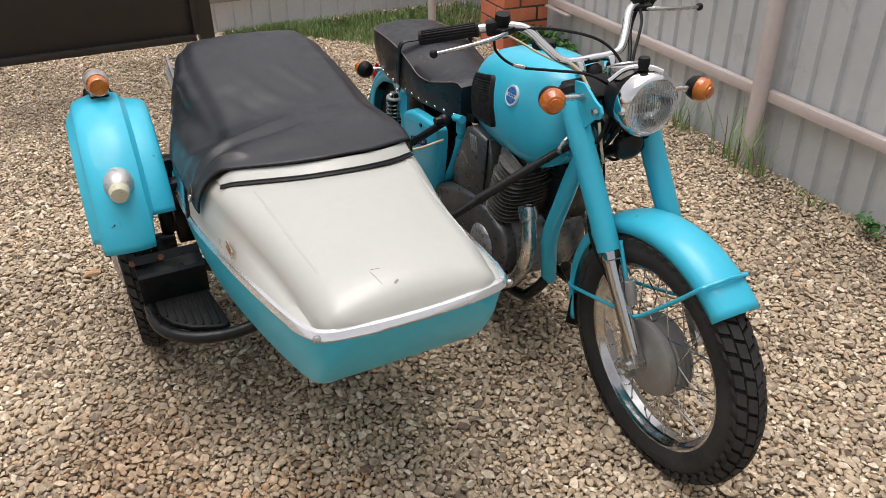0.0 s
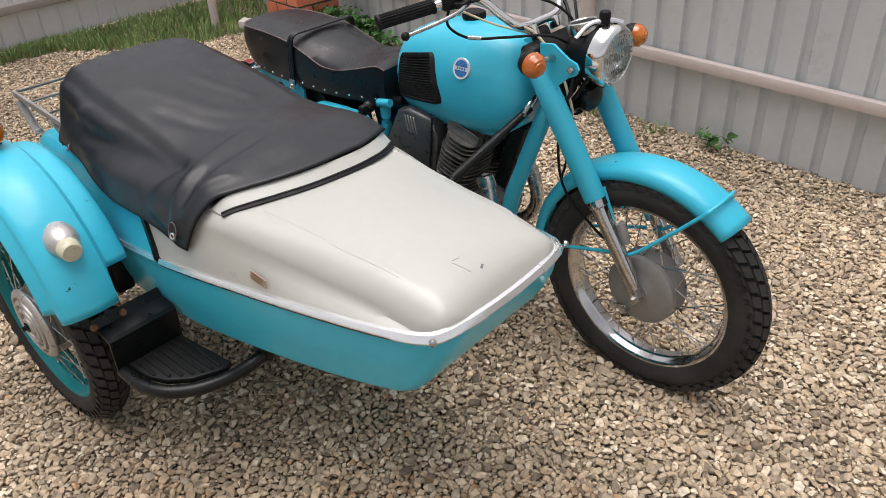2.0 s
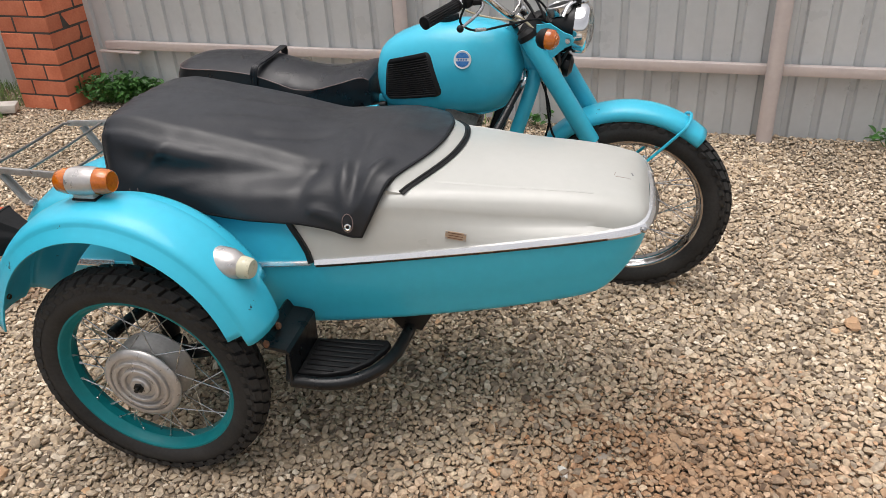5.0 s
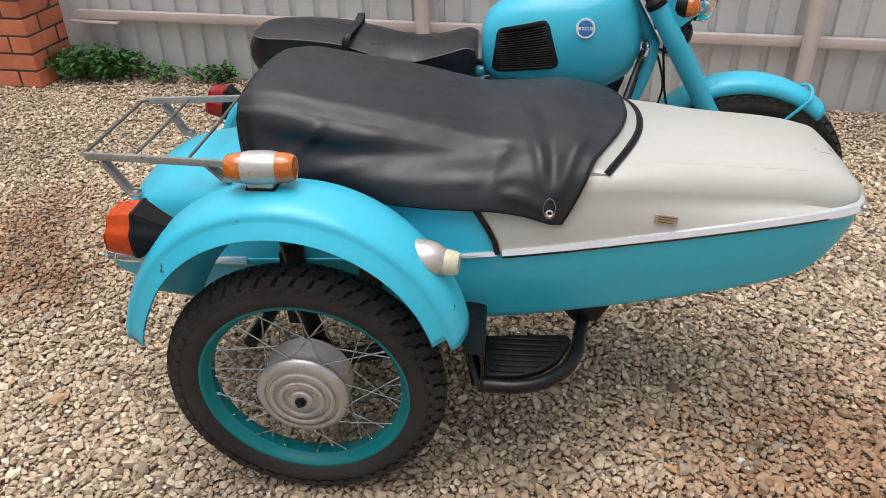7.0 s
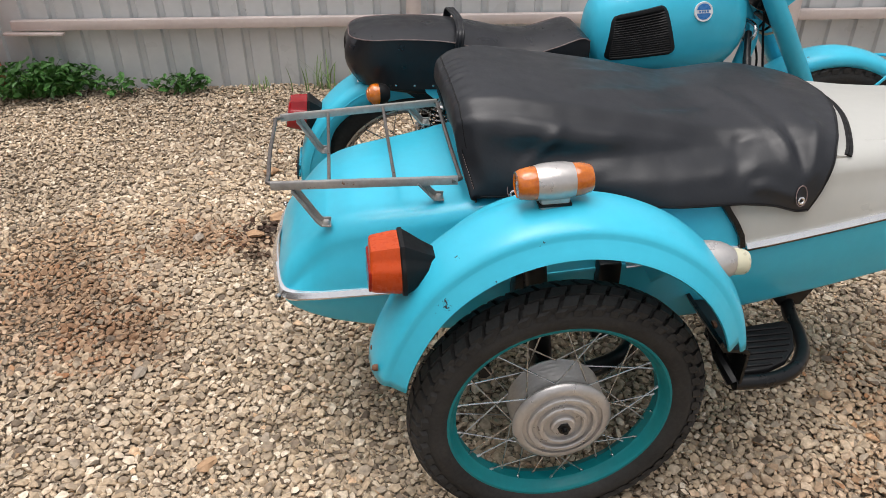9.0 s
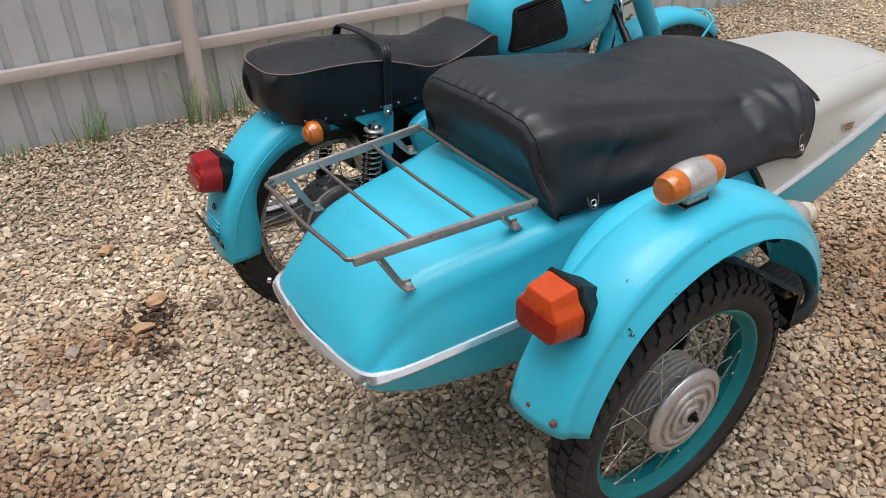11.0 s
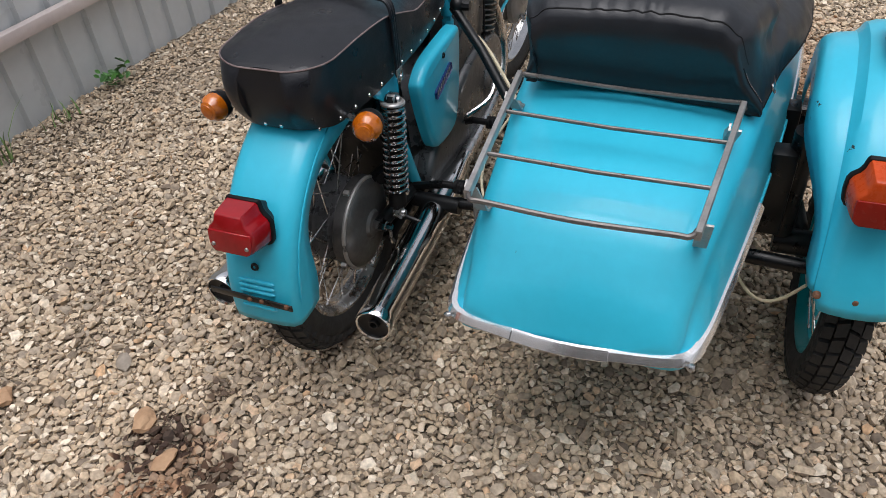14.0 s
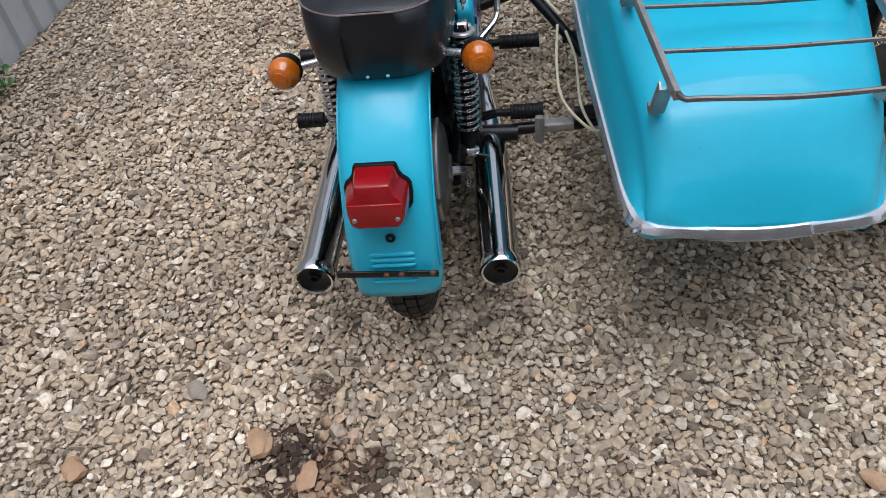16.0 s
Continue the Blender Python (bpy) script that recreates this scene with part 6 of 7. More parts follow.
make_fork()
make_headlamp()
make_indicator((0.955, -0.190, 0.918), (0.950, -0.10, 0.905), (0.95, -0.25, -0.05), True)
make_indicator((0.972, 0.222, 0.874), (0.962, 0.10, 0.888), (0.95, 0.25, -0.05), True)
make_indicator((-0.272, -0.174, 0.650), (-0.245, -0.09, 0.648), (-0.97, -0.15, 0.05), False)
make_indicator((-0.272, 0.180, 0.645), (-0.245, 0.09, 0.648), (-0.97, 0.15, 0.05), False)


def make_handlebar():
    half = [(0.835, 0.0, 0.950), (0.835, 0.045, 0.950), (0.828, 0.085, 0.957), (0.800, 0.118, 0.990), (0.770, 0.145, 1.025), (0.745, 0.180, 1.037), (0.715, 0.235, 1.033), (0.650, 0.375, 1.015)]
    full = [(x, -y, z) for x, y, z in half[:0:-1]] + half[:-1] + [(0.612, 0.338, 1.011)]
    bm = B()
    tube(bm, full, 0.0112, 14, 6)
    bar = front("handlebar", bm, CHROME, None, "high chrome handlebar with ribbed grips and levers")
    for s in (-1, 1):
        bm = B()
        block(bm, (0.03, 0.02, 0.03), pose(0.845, 0.045 * s, 0.935, 0, -30, 0), 0.004)
        front("clamp", bm, CHROME, bar)
        a, b = Vector((0.706, 0.252 * s, 1.031)), (Vector((0.645, -0.385, 1.0145)) if s < 0 else Vector((0.605, 0.345, 1.010)))
        m = frame_of(a, b - a)
        L = (b - a).length
        bm = B()
        rings = []
        for h, r0, r1 in ((-0.002, 0.012, 0.012), (0, 0.019, 0.019), (0.006, 0.0195, 0.0195), (0.008, 0.0155, 0.0178), (L - 0.008, 0.0155, 0.0178), (L - 0.007, 0.0185, 0.0185), (L, 0.0185, 0.0185), (L + 0.002, 0.012, 0.012)):
            rings.append([m @ Vector(((r0 if k % 4 < 2 else r1) * math.cos(math.pi * k / 32), (r0 if k % 4 < 2 else r1) * math.sin(math.pi * k / 32), h)) for k in range(64)])
        loft(bm, rings, True, True)
        front("grip", bm, GRIPRUB, bar, "ribbed black rubber grip")
        # switch pod
        bm = B()
        block(bm, (0.040, 0.034, 0.032), frame_of((0.722, 0.222 * s, 1.034), b - a), 0.006)
        lathe(bm, [(0, 0.014), (0.018, 0.013), (0.020, 0.0), (0.020, -0.014), (0, -0.015)], frame_of((0.735, 0.200 * s, 1.055), (0.2, 0, 1)), 16)
        front("switch_pod", bm, GRIPRUB, bar)
        # lever
        bm = B()
        tube(bm, [(0.755, 0.190 * s, 1.030), (0.778, 0.235 * s, 1.026), (0.775, 0.300 * s, 1.017), (0.752, 0.385 * s, 1.004)], [0.006, 0.006, 0.005, 0.0045], 10, 5)
        lever = front("lever", bm, DULLCHROME, bar, "chrome lever with black ball end")
        bm = B()
        ball(bm, 0.0105, pose(0.749, 0.392 * s, 1.003))
        front("ball_end", bm, GRIPRUB, lever)
        bm = B()
        block(bm, (0.03, 0.05, 0.016), pose(0.752, 0.200 * s, 1.030, 0, 0, -20 * s), 0.004)
        front("lever_perch", bm, GRIPRUB, bar)
    # cables
    for pts, r, mt in (
            ([(0.757, -0.185, 1.03), (0.80, -0.10, 1.03), (0.87, 0.0, 1.0), (0.93, 0.03, 0.93), (0.93, 0.02, 0.80)], 0.0036, GRIPRUB),
            ([(0.72, -0.215, 1.02), (0.70, -0.20, 0.965), (0.74, -0.165, 0.932), (0.82, -0.115, 0.935), (0.91, -0.06, 0.94), (0.945, 0.0, 0.90)], 0.0036, GRIPRUB),
            ([(0.74, -0.17, 1.03), (0.78, -0.125, 1.00), (0.82, -0.09, 0.965), (0.86, -0.06, 0.94), (0.90, -0.05, 0.90)], 0.0042, CREAMWIRE),
            ([(0.70, -0.21, 1.02), (0.70, -0.15, 0.99), (0.76, -0.10, 0.955), (0.85, -0.05, 0.93)], 0.003, CREAMWIRE),
            ([(0.757, 0.19, 1.03), (0.82, 0.15, 1.01), (0.88, 0.09, 0.96), (0.92, 0.05, 0.90)], 0.004, GRIPRUB),
            ([(0.73, 0.20, 1.02), (0.79, 0.14, 0.99), (0.85, 0.10, 0.945), (0.89, 0.06, 0.90)], 0.005, GRIPRUB),
            ([(0.93, -0.02, 0.80), (0.935, -0.05, 0.70), (0.97, -0.075, 0.55), (1.08, -0.085, 0.46), (1.19, -0.080, 0.40)], 0.0038, GRIPRUB),
            ([(0.90, 0.0, 0.76), (0.945, -0.02, 0.62), (0.92, -0.03, 0.48), (0.95, -0.05, 0.42)], 0.0036, GRIPRUB)):
        bm = B()
        tube(bm, pts, r, 7, 8)
        front("cable", bm, mt, bar)
    bm = B()
    tube(bm, [(0.735, -0.168, 0.934), (0.765, -0.150, 0.932)], 0.0055, 10)
    front("cable_adjuster", bm, DULLCHROME, bar)


make_handlebar()


STAYS = pose(-0.026, -0.006, -0.022)


def make_front_stays():
    for s in (-1, 1):
        bm = B()
        tube(bm, [(1.12, 0.062 * s, 0.60), (1.165, 0.066 * s, 0.50), (1.185, 0.070 * s, 0.46)], 0.006, 8, 4)
        bm.transform(STAYS)
        front("guard_stay", bm, TURQ, None)
        bm = B()
        tube(bm, [(1.20, 0.078 * s, 0.432), (1.24, 0.076 * s, 0.455), (1.33, 0.068 * s, 0.545), (1.402, 0.064 * s, 0.622), (1.412, 0.050 * s, 0.634), (1.420, 0.025 * s, 0.643), (1.421, 0.0, 0.646)], 0.0052, 8, 6)
        bm.transform(STAYS)
        front("wire_stay", bm, TURQ, None)
        bm = B()
        tube(bm, [(1.175, 0.078 * s, 0.43), (1.10, 0.074 * s, 0.405), (0.96, 0.066 * s, 0.360), (0.905, 0.06 * s, 0.345), (0.893, 0.03 * s, 0.345), (0.89, 0, 0.345)], 0.0052, 8, 6)
        bm.transform(STAYS)
        front("wire_stay", bm, TURQ, None)
    bm = B()
    lathe(bm, [(0, 0.03), (0.012, 0.028), (0.014, 0.0), (0.011, -0.03), (0, -0.032)], frame_of((1.172, -0.082, 0.475), (-0.4, 0, 1)), 14)
    front("brake_cable_end", bm, GREYHUB, None)
    bm = B()
    slab(bm, [(-0.06, 0.0), (0.06, 0.0), (0.07, -0.10), (0.035, -0.125), (-0.05, -0.115), (-0.075, -0.07)], 0.004, frame_of((0.885, 0.0, 0.285), (-1, 0, 0.1), (0, 0, 1)), 0.001)
    front("mud_flap", bm, GRIPRUB, None, "black rubber mud flap")
    bm = B()
    lathe(bm, [(0, 0.05), (0.035, 0.045), (0.045, 0.0), (0.03, -0.03), (0, -0.035)], frame_of((1.19, 0.10, 0.52), (0, 1, 0.2)), 16)
    front("horn", bm, GRIPRUB, None, "round black horn")


make_front_stays()


def make_loom():
    """Wiring, horn and brackets crowded behind the fork under the headlamp."""
    rnd = random.Random(21)
    for k in range(9):
        y = -0.06 + 0.014 * k
        a = Vector((0.90 + rnd.uniform(-.02, .02), y, 0.86 + rnd.uniform(-.03, .02)))
        b = Vector((0.965 + rnd.uniform(-.02, .03), y * 1.2, 0.79 + rnd.uniform(-.03, .04)))
        c = Vector((0.985 + rnd.uniform(-.02, .02), y * 0.7, 0.84))
        bm = B()
        tube(bm, [a, a.lerp(b, 0.5) + Vector((0, rnd.uniform(-.02, .02), -0.025)), b, c], rnd.uniform(0.003, 0.0055), 6, 6)
        front("loom_wire", bm, GRIPRUB, None)
    bm = B()
    lathe(bm, [(0, 0.028), (0.02, 0.028), (0.036, 0.018), (0.040, 0.004), (0.034, -0.012), (0.015, -0.02), (0, -0.02)], frame_of((0.985, 0.01, 0.775), (1, 0, -0.2)), 24)
    front("horn", bm, BLACK, None, "round black horn under the headlamp")
    bm = B()
    block(bm, (0.05, 0.07, 0.045), pose(0.925, 0.0, 0.815, 0, 20, 0), 0.006)
    front("junction_box", bm, BLACK, None)


make_loom()


# -- frame --
def make_frame():
    def bar(name, pts, r, mt=TURQ, n=6, label=""):
        bm = B()
        tube(bm, pts, r, 12, n)
        return part(name, bm, mt, MC, label)
    for s in (-1, 1):
        bar("cradle_tube", [(0.765, 0.02 * s, 0.30), (0.735, 0.07 * s, 0.225), (0.66, 0.094 * s, 0.192), (0.3, 0.10 * s, 0.19), (0.06, 0.11 * s, 0.245)], 0.0165, BLACK)
        bar("seat_tube", [(0.345, 0.105 * s, 0.655), (0.34, 0.11 * s, 0.55), (0.25, 0.11 * s, 0.40), (0.10, 0.11 * s, 0.26)], 0.016)
        bar("top_rail", [(0.40, 0.08 * s, 0.66), (0.2, 0.09 * s, 0.630), (0.0, 0.092 * s, 0.622), (-0.14, 0.092 * s, 0.624), (-0.28, 0.07 * s, 0.640)], 0.013, BLACK)
        bar("rear_strut", [(-0.085, 0.118 * s, 0.605), (-0.03, 0.118 * s, 0.45), (0.04, 0.116 * s, 0.27)], 0.014)
        bar("swing_arm", [(0.10, 0.112 * s, 0.27), (-0.03, 0.112 * s, 0.285), (-0.18, 0.108 * s, 0.305)], 0.018, BLACK)
    bar("down_tube", [(0.895, -0.020, 0.760), (0.882, -0.050, 0.700), (0.835, -0.062, 0.56), (0.79, -0.062, 0.43), (0.755, -0.03, 0.27)], 0.0235, label="turquoise frame tube")
    # plain black block filling the space between cylinders and down tube
    bm = B()
    block(bm, (0.05, 0.13, 0.22), pose(0.765, 0.02, 0.56, 0, 18, 0), 0.01)
    part("reed_shield", bm, BLACK, MC, "black block between engine and frame tube")
    bar("backbone", [(0.86, 0, 0.80), (0.6, 0, 0.67), (0.36, 0, 0.65), (-0.05, 0, 0.61)], 0.022)
    bm = B()
    tube(bm, [(0.385, -0.122, 0.662), (0.335, -0.122, 0.653)], 0.0125, 14)
    part("frame_lug", bm, TURQ, MC)
    # added black filler stands in for shaded frame parts behind the shocks
    bm = B()
    slab(bm, [(-0.17, 0.0), (-0.03, 0.02), (0.04, 0.0), (0.09, -0.05), (0.12, -0.34), (0.04, -0.38), (-0.02, -0.20), (-0.09, -0.06)], 0.18, frame_of((-0.03, 0.09, 0.625), (0, -1, 0), (0, 0, 1)) @ pose(0, 0, 0, 0, 0, 0), 0.0)
    part("inner_guard", bm, BLACK, MC)


make_frame()


def make_toolbox():
    """Turquoise side covers with a dark badge."""
    for s in (-1, 1):
        m = Matrix.Translation((0.15, 0.128 * s, 0.465)) @ Matrix(((1, 0, 0, 0), (0, 0, s, 0), (0, 1, 0, 0), (0, 0, 0, 1)))
        out = [(-0.152, 0.085), (-0.145, 0.115), (-0.10, 0.140), (-0.04, 0.148), (0.06, 0.150), (0.135, 0.146), (0.150, 0.125), (0.143, 0.05), (0.118, -0.06), (0.085, -0.128), (0.03, -0.145), (-0.06, -0.135), (-0.095, -0.10), (-0.125, -0.02)]
        out = [(0.012 + p.x * 0.90, 0.010 + p.y * 0.90) for p in spline([(x, y, 0) for x, y in out], 3, True)]
        bm = B()
        slab(bm, out, 0.034, m, 0.014)
        box = part("side_cover", bm, TURQ, MC, "turquoise pressed side cover with dark badge", smooth=45)
        bm = B()
        block(bm, (0.118, 0.025, 0.004), m @ pose(0.005, 0.055, 0.035, 0, 0, 14), 0.006, 3)
        bad = part("badge", bm, NAVY, box, "dark blue name badge")
        for k in range(8):
            bm = B()
            block(bm, (0.0045, 0.011, 0.0014), m @ pose(0.005, 0.055, 0.0372, 0, 0, 14) @ pose(-0.044 + 0.0125 * k, 0, 0, 0, 0, -14), 0.0004, 1)
            part("letter_bar", bm, SILVER, bad)
        bm = B()
        lathe(bm, [(0.002, 0.001), (0.006, 0.003), (0.008, 0)], m @ pose(0.02, 0.115, 0.034), 12)
        part("lock", bm, GRIPRUB, box)


make_toolbox()


def make_shocks():
    for s in (-1, 1):
        a, b = Vector((-0.090, 0.140 * s, 0.600)), Vector((-0.132, 0.140 * s, 0.318))
        d = b - a
        m = frame_of(a, d)
        L = d.length
        bm = B()
        lathe(bm, [(0, -0.010), (0.014, -0.010), (0.018, -0.002), (0.019, 0.006), (0.014, 0.008), (0.013, 0.030), (0.013, L * 0.80), (0.021, L * 0.80), (0.022, L * 0.92), (0.012, L * 0.94), (0.010, L)], m, 24)
        sh = part("shock_absorber", bm, GRIPRUB, MC, "black rear shock absorber in an open chrome coil spring")
        pts = []
        for i in range(14 * 18 + 1):
            t = i / (14 * 18)
            q = 2 * math.pi * 14 * t
            pts.append(m @ Vector((0.0255 * math.cos(q), 0.0255 * math.sin(q), 0.016 + (L * 0.82 - 0.018) * t)))
        bm = B()
        tube(bm, pts, 0.0040, 8)
        part("spring", bm, AGEDCHROME, sh, "chrome coil spring")
        bm = B()
        lathe(bm, [(0.010, 0.002), (0.026, 0.003), (0.0285, 0.006), (0.0285, 0.010), (0.012, 0.012)], m, 24)
        part("spring_cap", bm, SILVER, sh, "pale spring cap")
        for p in (a, b):
            bm = B()
            lathe(bm, [(0, 0.016), (0.008, 0.015), (0.011, 0.008), (0.016, 0.007), (0.016, -0.012), (0, -0.012)], frame_of(p + Vector((0, 0.004 * s, 0)), (0, s, 0)), 12)
            part("shock_bolt", bm, DULLCHROME, sh)
        bm = B()
        slab(bm, [(-0.052, 0.030), (0.040, 0.034), (0.070, 0.0), (0.062, -0.12), (0.036, -0.12), (0.026, -0.030), (-0.014, -0.020), (-0.046, 0.008)], 0.010, frame_of((-0.088, 0.114 * s, 0.618), (0, -1, 0), (0, 0, 1)) if s > 0 else Matrix.Translation((-0.088, -0.124, 0.618)) @ Matrix(((1, 0, 0, 0), (0, 0, 1, 0), (0, 1, 0, 0), (0, 0, 0, 1))), 0.002)
        part("shock_plate", bm, TURQ, MC)


make_shocks()


def make_chain_case():
    m = frame_of((-0.178, -0.058, 0.306), (0, -1, 0))
    bm = B()
    lathe(bm, [(0, 0.040), (0.030, 0.040), (0.036, 0.033), (0.080, 0.030), (0.100, 0.025), (0.110, 0.016), (0.113, 0.004), (0.113, -0.014), (0.108, -0.018), (0.100, -0.020)], m, 48)
    case = part("final_drive_case", bm, CASE, MC, "round dark alloy final drive case")
    bm = B()
    tube(bm, [m @ Vector((0.1105 * math.cos(t), 0.1105 * math.sin(t), 0.013)) for t in [2 * math.pi * i / 40 for i in range(40)]], 0.0052, 8, closed=True)
    part("case_rib", bm, ALLOY, case)
    bm = B()
    lathe(bm, [(0, 0.085), (0.008, 0.085), (0.009, 0.070), (0.014, 0.069), (0.0155, 0.052), (0.0155, 0.038)], m, 6)
    part("axle_nut", bm, CHROME, case, "bright axle nut")
    bm = B()
    lathe(bm, [(0, 0.022), (0.004, 0.02), (0.005, 0)], frame_of((-0.165, -0.128, 0.262), (0.2, -0.4, -1)), 8)
    tube(bm, [(-0.165, -0.128, 0.30), (-0.165, -0.13, 0.245)], 0.004, 8)
    part("chain_adjuster", bm, DULLCHROME, case)
    for a in (0.5, 1.9, 3.6, 5.2):
        bm = B()
        block(bm, (0.018, 0.012, 0.014), m @ pose(0.113 * math.cos(a), 0.113 * math.sin(a), 0.000, 0, 0, math.degrees(a)), 0.002)
        part("case_lug", bm, ALLOY, case)
    for y in (-0.098, -0.075):
        bm = B()
        tube(bm, [(-0.12, y, 0.395), (0.10, y, 0.345)], 0.012, 10)
        tube(bm, [(-0.12, y, 0.215), (0.10, y, 0.225)], 0.012, 10)
        part("chain_boot", bm, GRIPRUB, MC)


make_chain_case()


def make_exhaust():
    for s in (-1, 1):
        bm = B()
        path = [(0.10, 0.176 * s, 0.232), (-0.43, 0.195 * s, 0.234)]
        a, b = Vector(path[0]), Vector(path[1])
        m = frame_of(a, b - a)
        L = (b - a).length
        lathe(bm, [(0.018, -0.16), (0.020, -0.12), (0.032, -0.03), (0.0405, 0.03), (0.042, 0.06), (0.042, L - 0.03), (0.043, L - 0.028), (0.043, L - 0.004), (0.040, L), (0.036, L - 0.002), (0.034, L - 0.03), (0, L - 0.03)], m, 32)
        muf = part("silencer", bm, CHROME, MC, "long chrome cigar silencer")
        bm = B()
        lathe(bm, [(0.0352, L - 0.006), (0.030, L - 0.010), (0.013, L - 0.011), (0.0115, L - 0.004), (0.0085, L - 0.004), (0.0075, L - 0.014), (0.0, L - 0.014)], m, 28)
        part("end_plate", bm, BLACK, muf)
        bm = B()
        tube(bm, [(0.725, 0.095 * s, 0.505), (0.742, 0.102 * s, 0.46), (0.758, 0.112 * s, 0.40), (0.752, 0.125 * s, 0.33), (0.705, 0.135 * s, 0.262), (0.62, 0.143 * s, 0.225), (0.45, 0.152 * s, 0.212), (0.22, 0.171 * s, 0.228)], 0.0215, 16, 7)
        pipe = part("exhaust_pipe", bm, DULLCHROME, MC, "curved chrome exhaust pipe")
        bm = B()
        lathe(bm, [(0.020, -0.022), (0.028, -0.020), (0.0295, 0.0), (0.028, 0.018), (0.020, 0.02)], frame_of((0.728, 0.097 * s, 0.492), (0.35, 0.1 * s, -1)), 20)
        part("flange_nut", bm, DULLCHROME, pipe)
    bm = B()
    tube(bm, [(-0.10, -0.18, 0.27), (-0.10, -0.125, 0.285)], 0.006, 8)
    part("silencer_bracket", bm, BLACK, MC)


make_exhaust()


def make_engine():
    bm = B()
    out = [(0.02, 0.27), (0.06, 0.205), (0.2, 0.19), (0.56, 0.195), (0.66, 0.235), (0.70, 0.31), (0.69, 0.39), (0.63, 0.445), (0.50, 0.47), (0.36, 0.455), (0.2, 0.40), (0.08, 0.35)]
    out = [(p.x, p.y) for p in spline([(x, y, 0) for x, y in out], 4, True)]
    M = Matrix(((1, 0, 0, 0), (0, 0, -1, 0), (0, 1, 0, 0), (0, 0, 0, 1)))
    slab(bm, out, 0.21, Matrix.Translation((0, 0.105, 0)) @ M, 0.0)
    eng = part("engine", bm, ENGINE, MC, "sooty two-stroke twin engine with finned cylinders")
    for s in (-1, 1):
        bm = B()
        o2 = [(0.30 + (x - 0.30) * 0.92, 0.32 + (y - 0.32) * 0.9) for x, y in out]
        mm = Matrix.Translation((0.02, 0.10 * s, 0)) @ (M if s < 0 else Matrix(((1, 0, 0, 0), (0, 0, 1, 0), (0, 1, 0, 0), (0, 0, 0, 1))))
        slab(bm, o2, 0.052, mm, 0.02)
        part("crankcase_cover", bm, CRANK, eng, "smooth dark alloy crankcase cover", smooth=50)
        bm = B()
        lathe(bm, [(0.0, 0.018), (0.05, 0.016), (0.062, 0.006), (0.064, 0.0)], frame_of((0.56, 0.15 * s, 0.325), (0, s, 0)), 32)
        part("round_cover", bm, ENGINE, eng)
        # cylinder: inclined forward, finned
        ax = Vector((0.30, 0, 0.954)).normalized()
        base = Vector((0.60, 0.068 * s, 0.44))
        m = frame_of(base, ax, (0, 1, 0))
        # the core is near-black, far darker than the fins round it
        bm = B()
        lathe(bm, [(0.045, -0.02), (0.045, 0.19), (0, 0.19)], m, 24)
        cyl = part("cylinder", bm, COREBLACK, eng, "finned cylinder with near-black core")
        for k in range(13):
            h = 0.010 + 0.0145 * k
            w = 0.064 if k < 10 else 0.058
            bm = B()
            n = 28
            oc = []
            for i in range(n):
                a = 2 * math.pi * i / n
                c, q = math.cos(a), math.sin(a)
                oc.append((w * 1.0 * math.copysign(abs(c) ** 0.7, c), w * 1.28 * math.copysign(abs(q) ** 0.7, q)))
            slab(bm, oc, 0.0032, m @ pose(0, 0, h))
            part("fin", bm, FINS, cyl, smooth=30)
        for k in range(5):
            bm = B()
            block(bm, (0.11, 0.0032, 0.034), m @ pose(0, -0.05 + 0.025 * k, 0.205), 0.001, 1)
            part("head_fin", bm, FINS, cyl)
        bm = B()
        lathe(bm, [(0, 0.05), (0.006, 0.05), (0.008, 0.02), (0.013, 0.02), (0.013, 0.0)], m @ pose(0.0, 0.0, 0.20), 10)
        part("spark_plug", bm, PALE, cyl)
    # carburettor cowl behind the cylinders
    for s in (-1, 1):
        M2 = Matrix(((1, 0, 0, 0), (0, 0, s, 0), (0, 1, 0, 0), (0, 0, 0, 1)))
        oc = [(0.34, 0.44), (0.53, 0.43), (0.565, 0.50), (0.575, 0.60), (0.555, 0.655), (0.47, 0.668), (0.425, 0.655), (0.385, 0.58), (0.34, 0.50)]
        bm = B()
        slab(bm, oc, 0.085, Matrix.Translation((0, 0.05 * s, 0)) @ M2, 0.012)
        cowl = part("carburettor_cowl", bm, CRANK, eng, "dark grey carburettor cowl with pressed vents", smooth=45)
        for k in range(4):
            bm = B()
            block(bm, (0.004, 0.052, 0.004), Matrix.Translation((0, 0.135 * s, 0)) @ M2 @ pose(0.462 + 0.011 * k, 0.622, 0.001, 0, 0, 12), 0.001, 1)
            part("vent_rib", bm, ALLOY, cowl)
        bm = B()
        tube(bm, [(0.565, 0.137 * s, 0.665), (0.555, 0.139 * s, 0.56), (0.54, 0.142 * s, 0.43)], 0.003, 6)
        part("cowl_spring", bm, GRIPRUB, cowl)
    bm = B()
    tube(bm, [(0.30, -0.165, 0.335), (0.36, -0.21, 0.36), (0.42, -0.215, 0.40)], 0.008, 8, 4)
    part("gear_pedal", bm, DULLCHROME, MC)
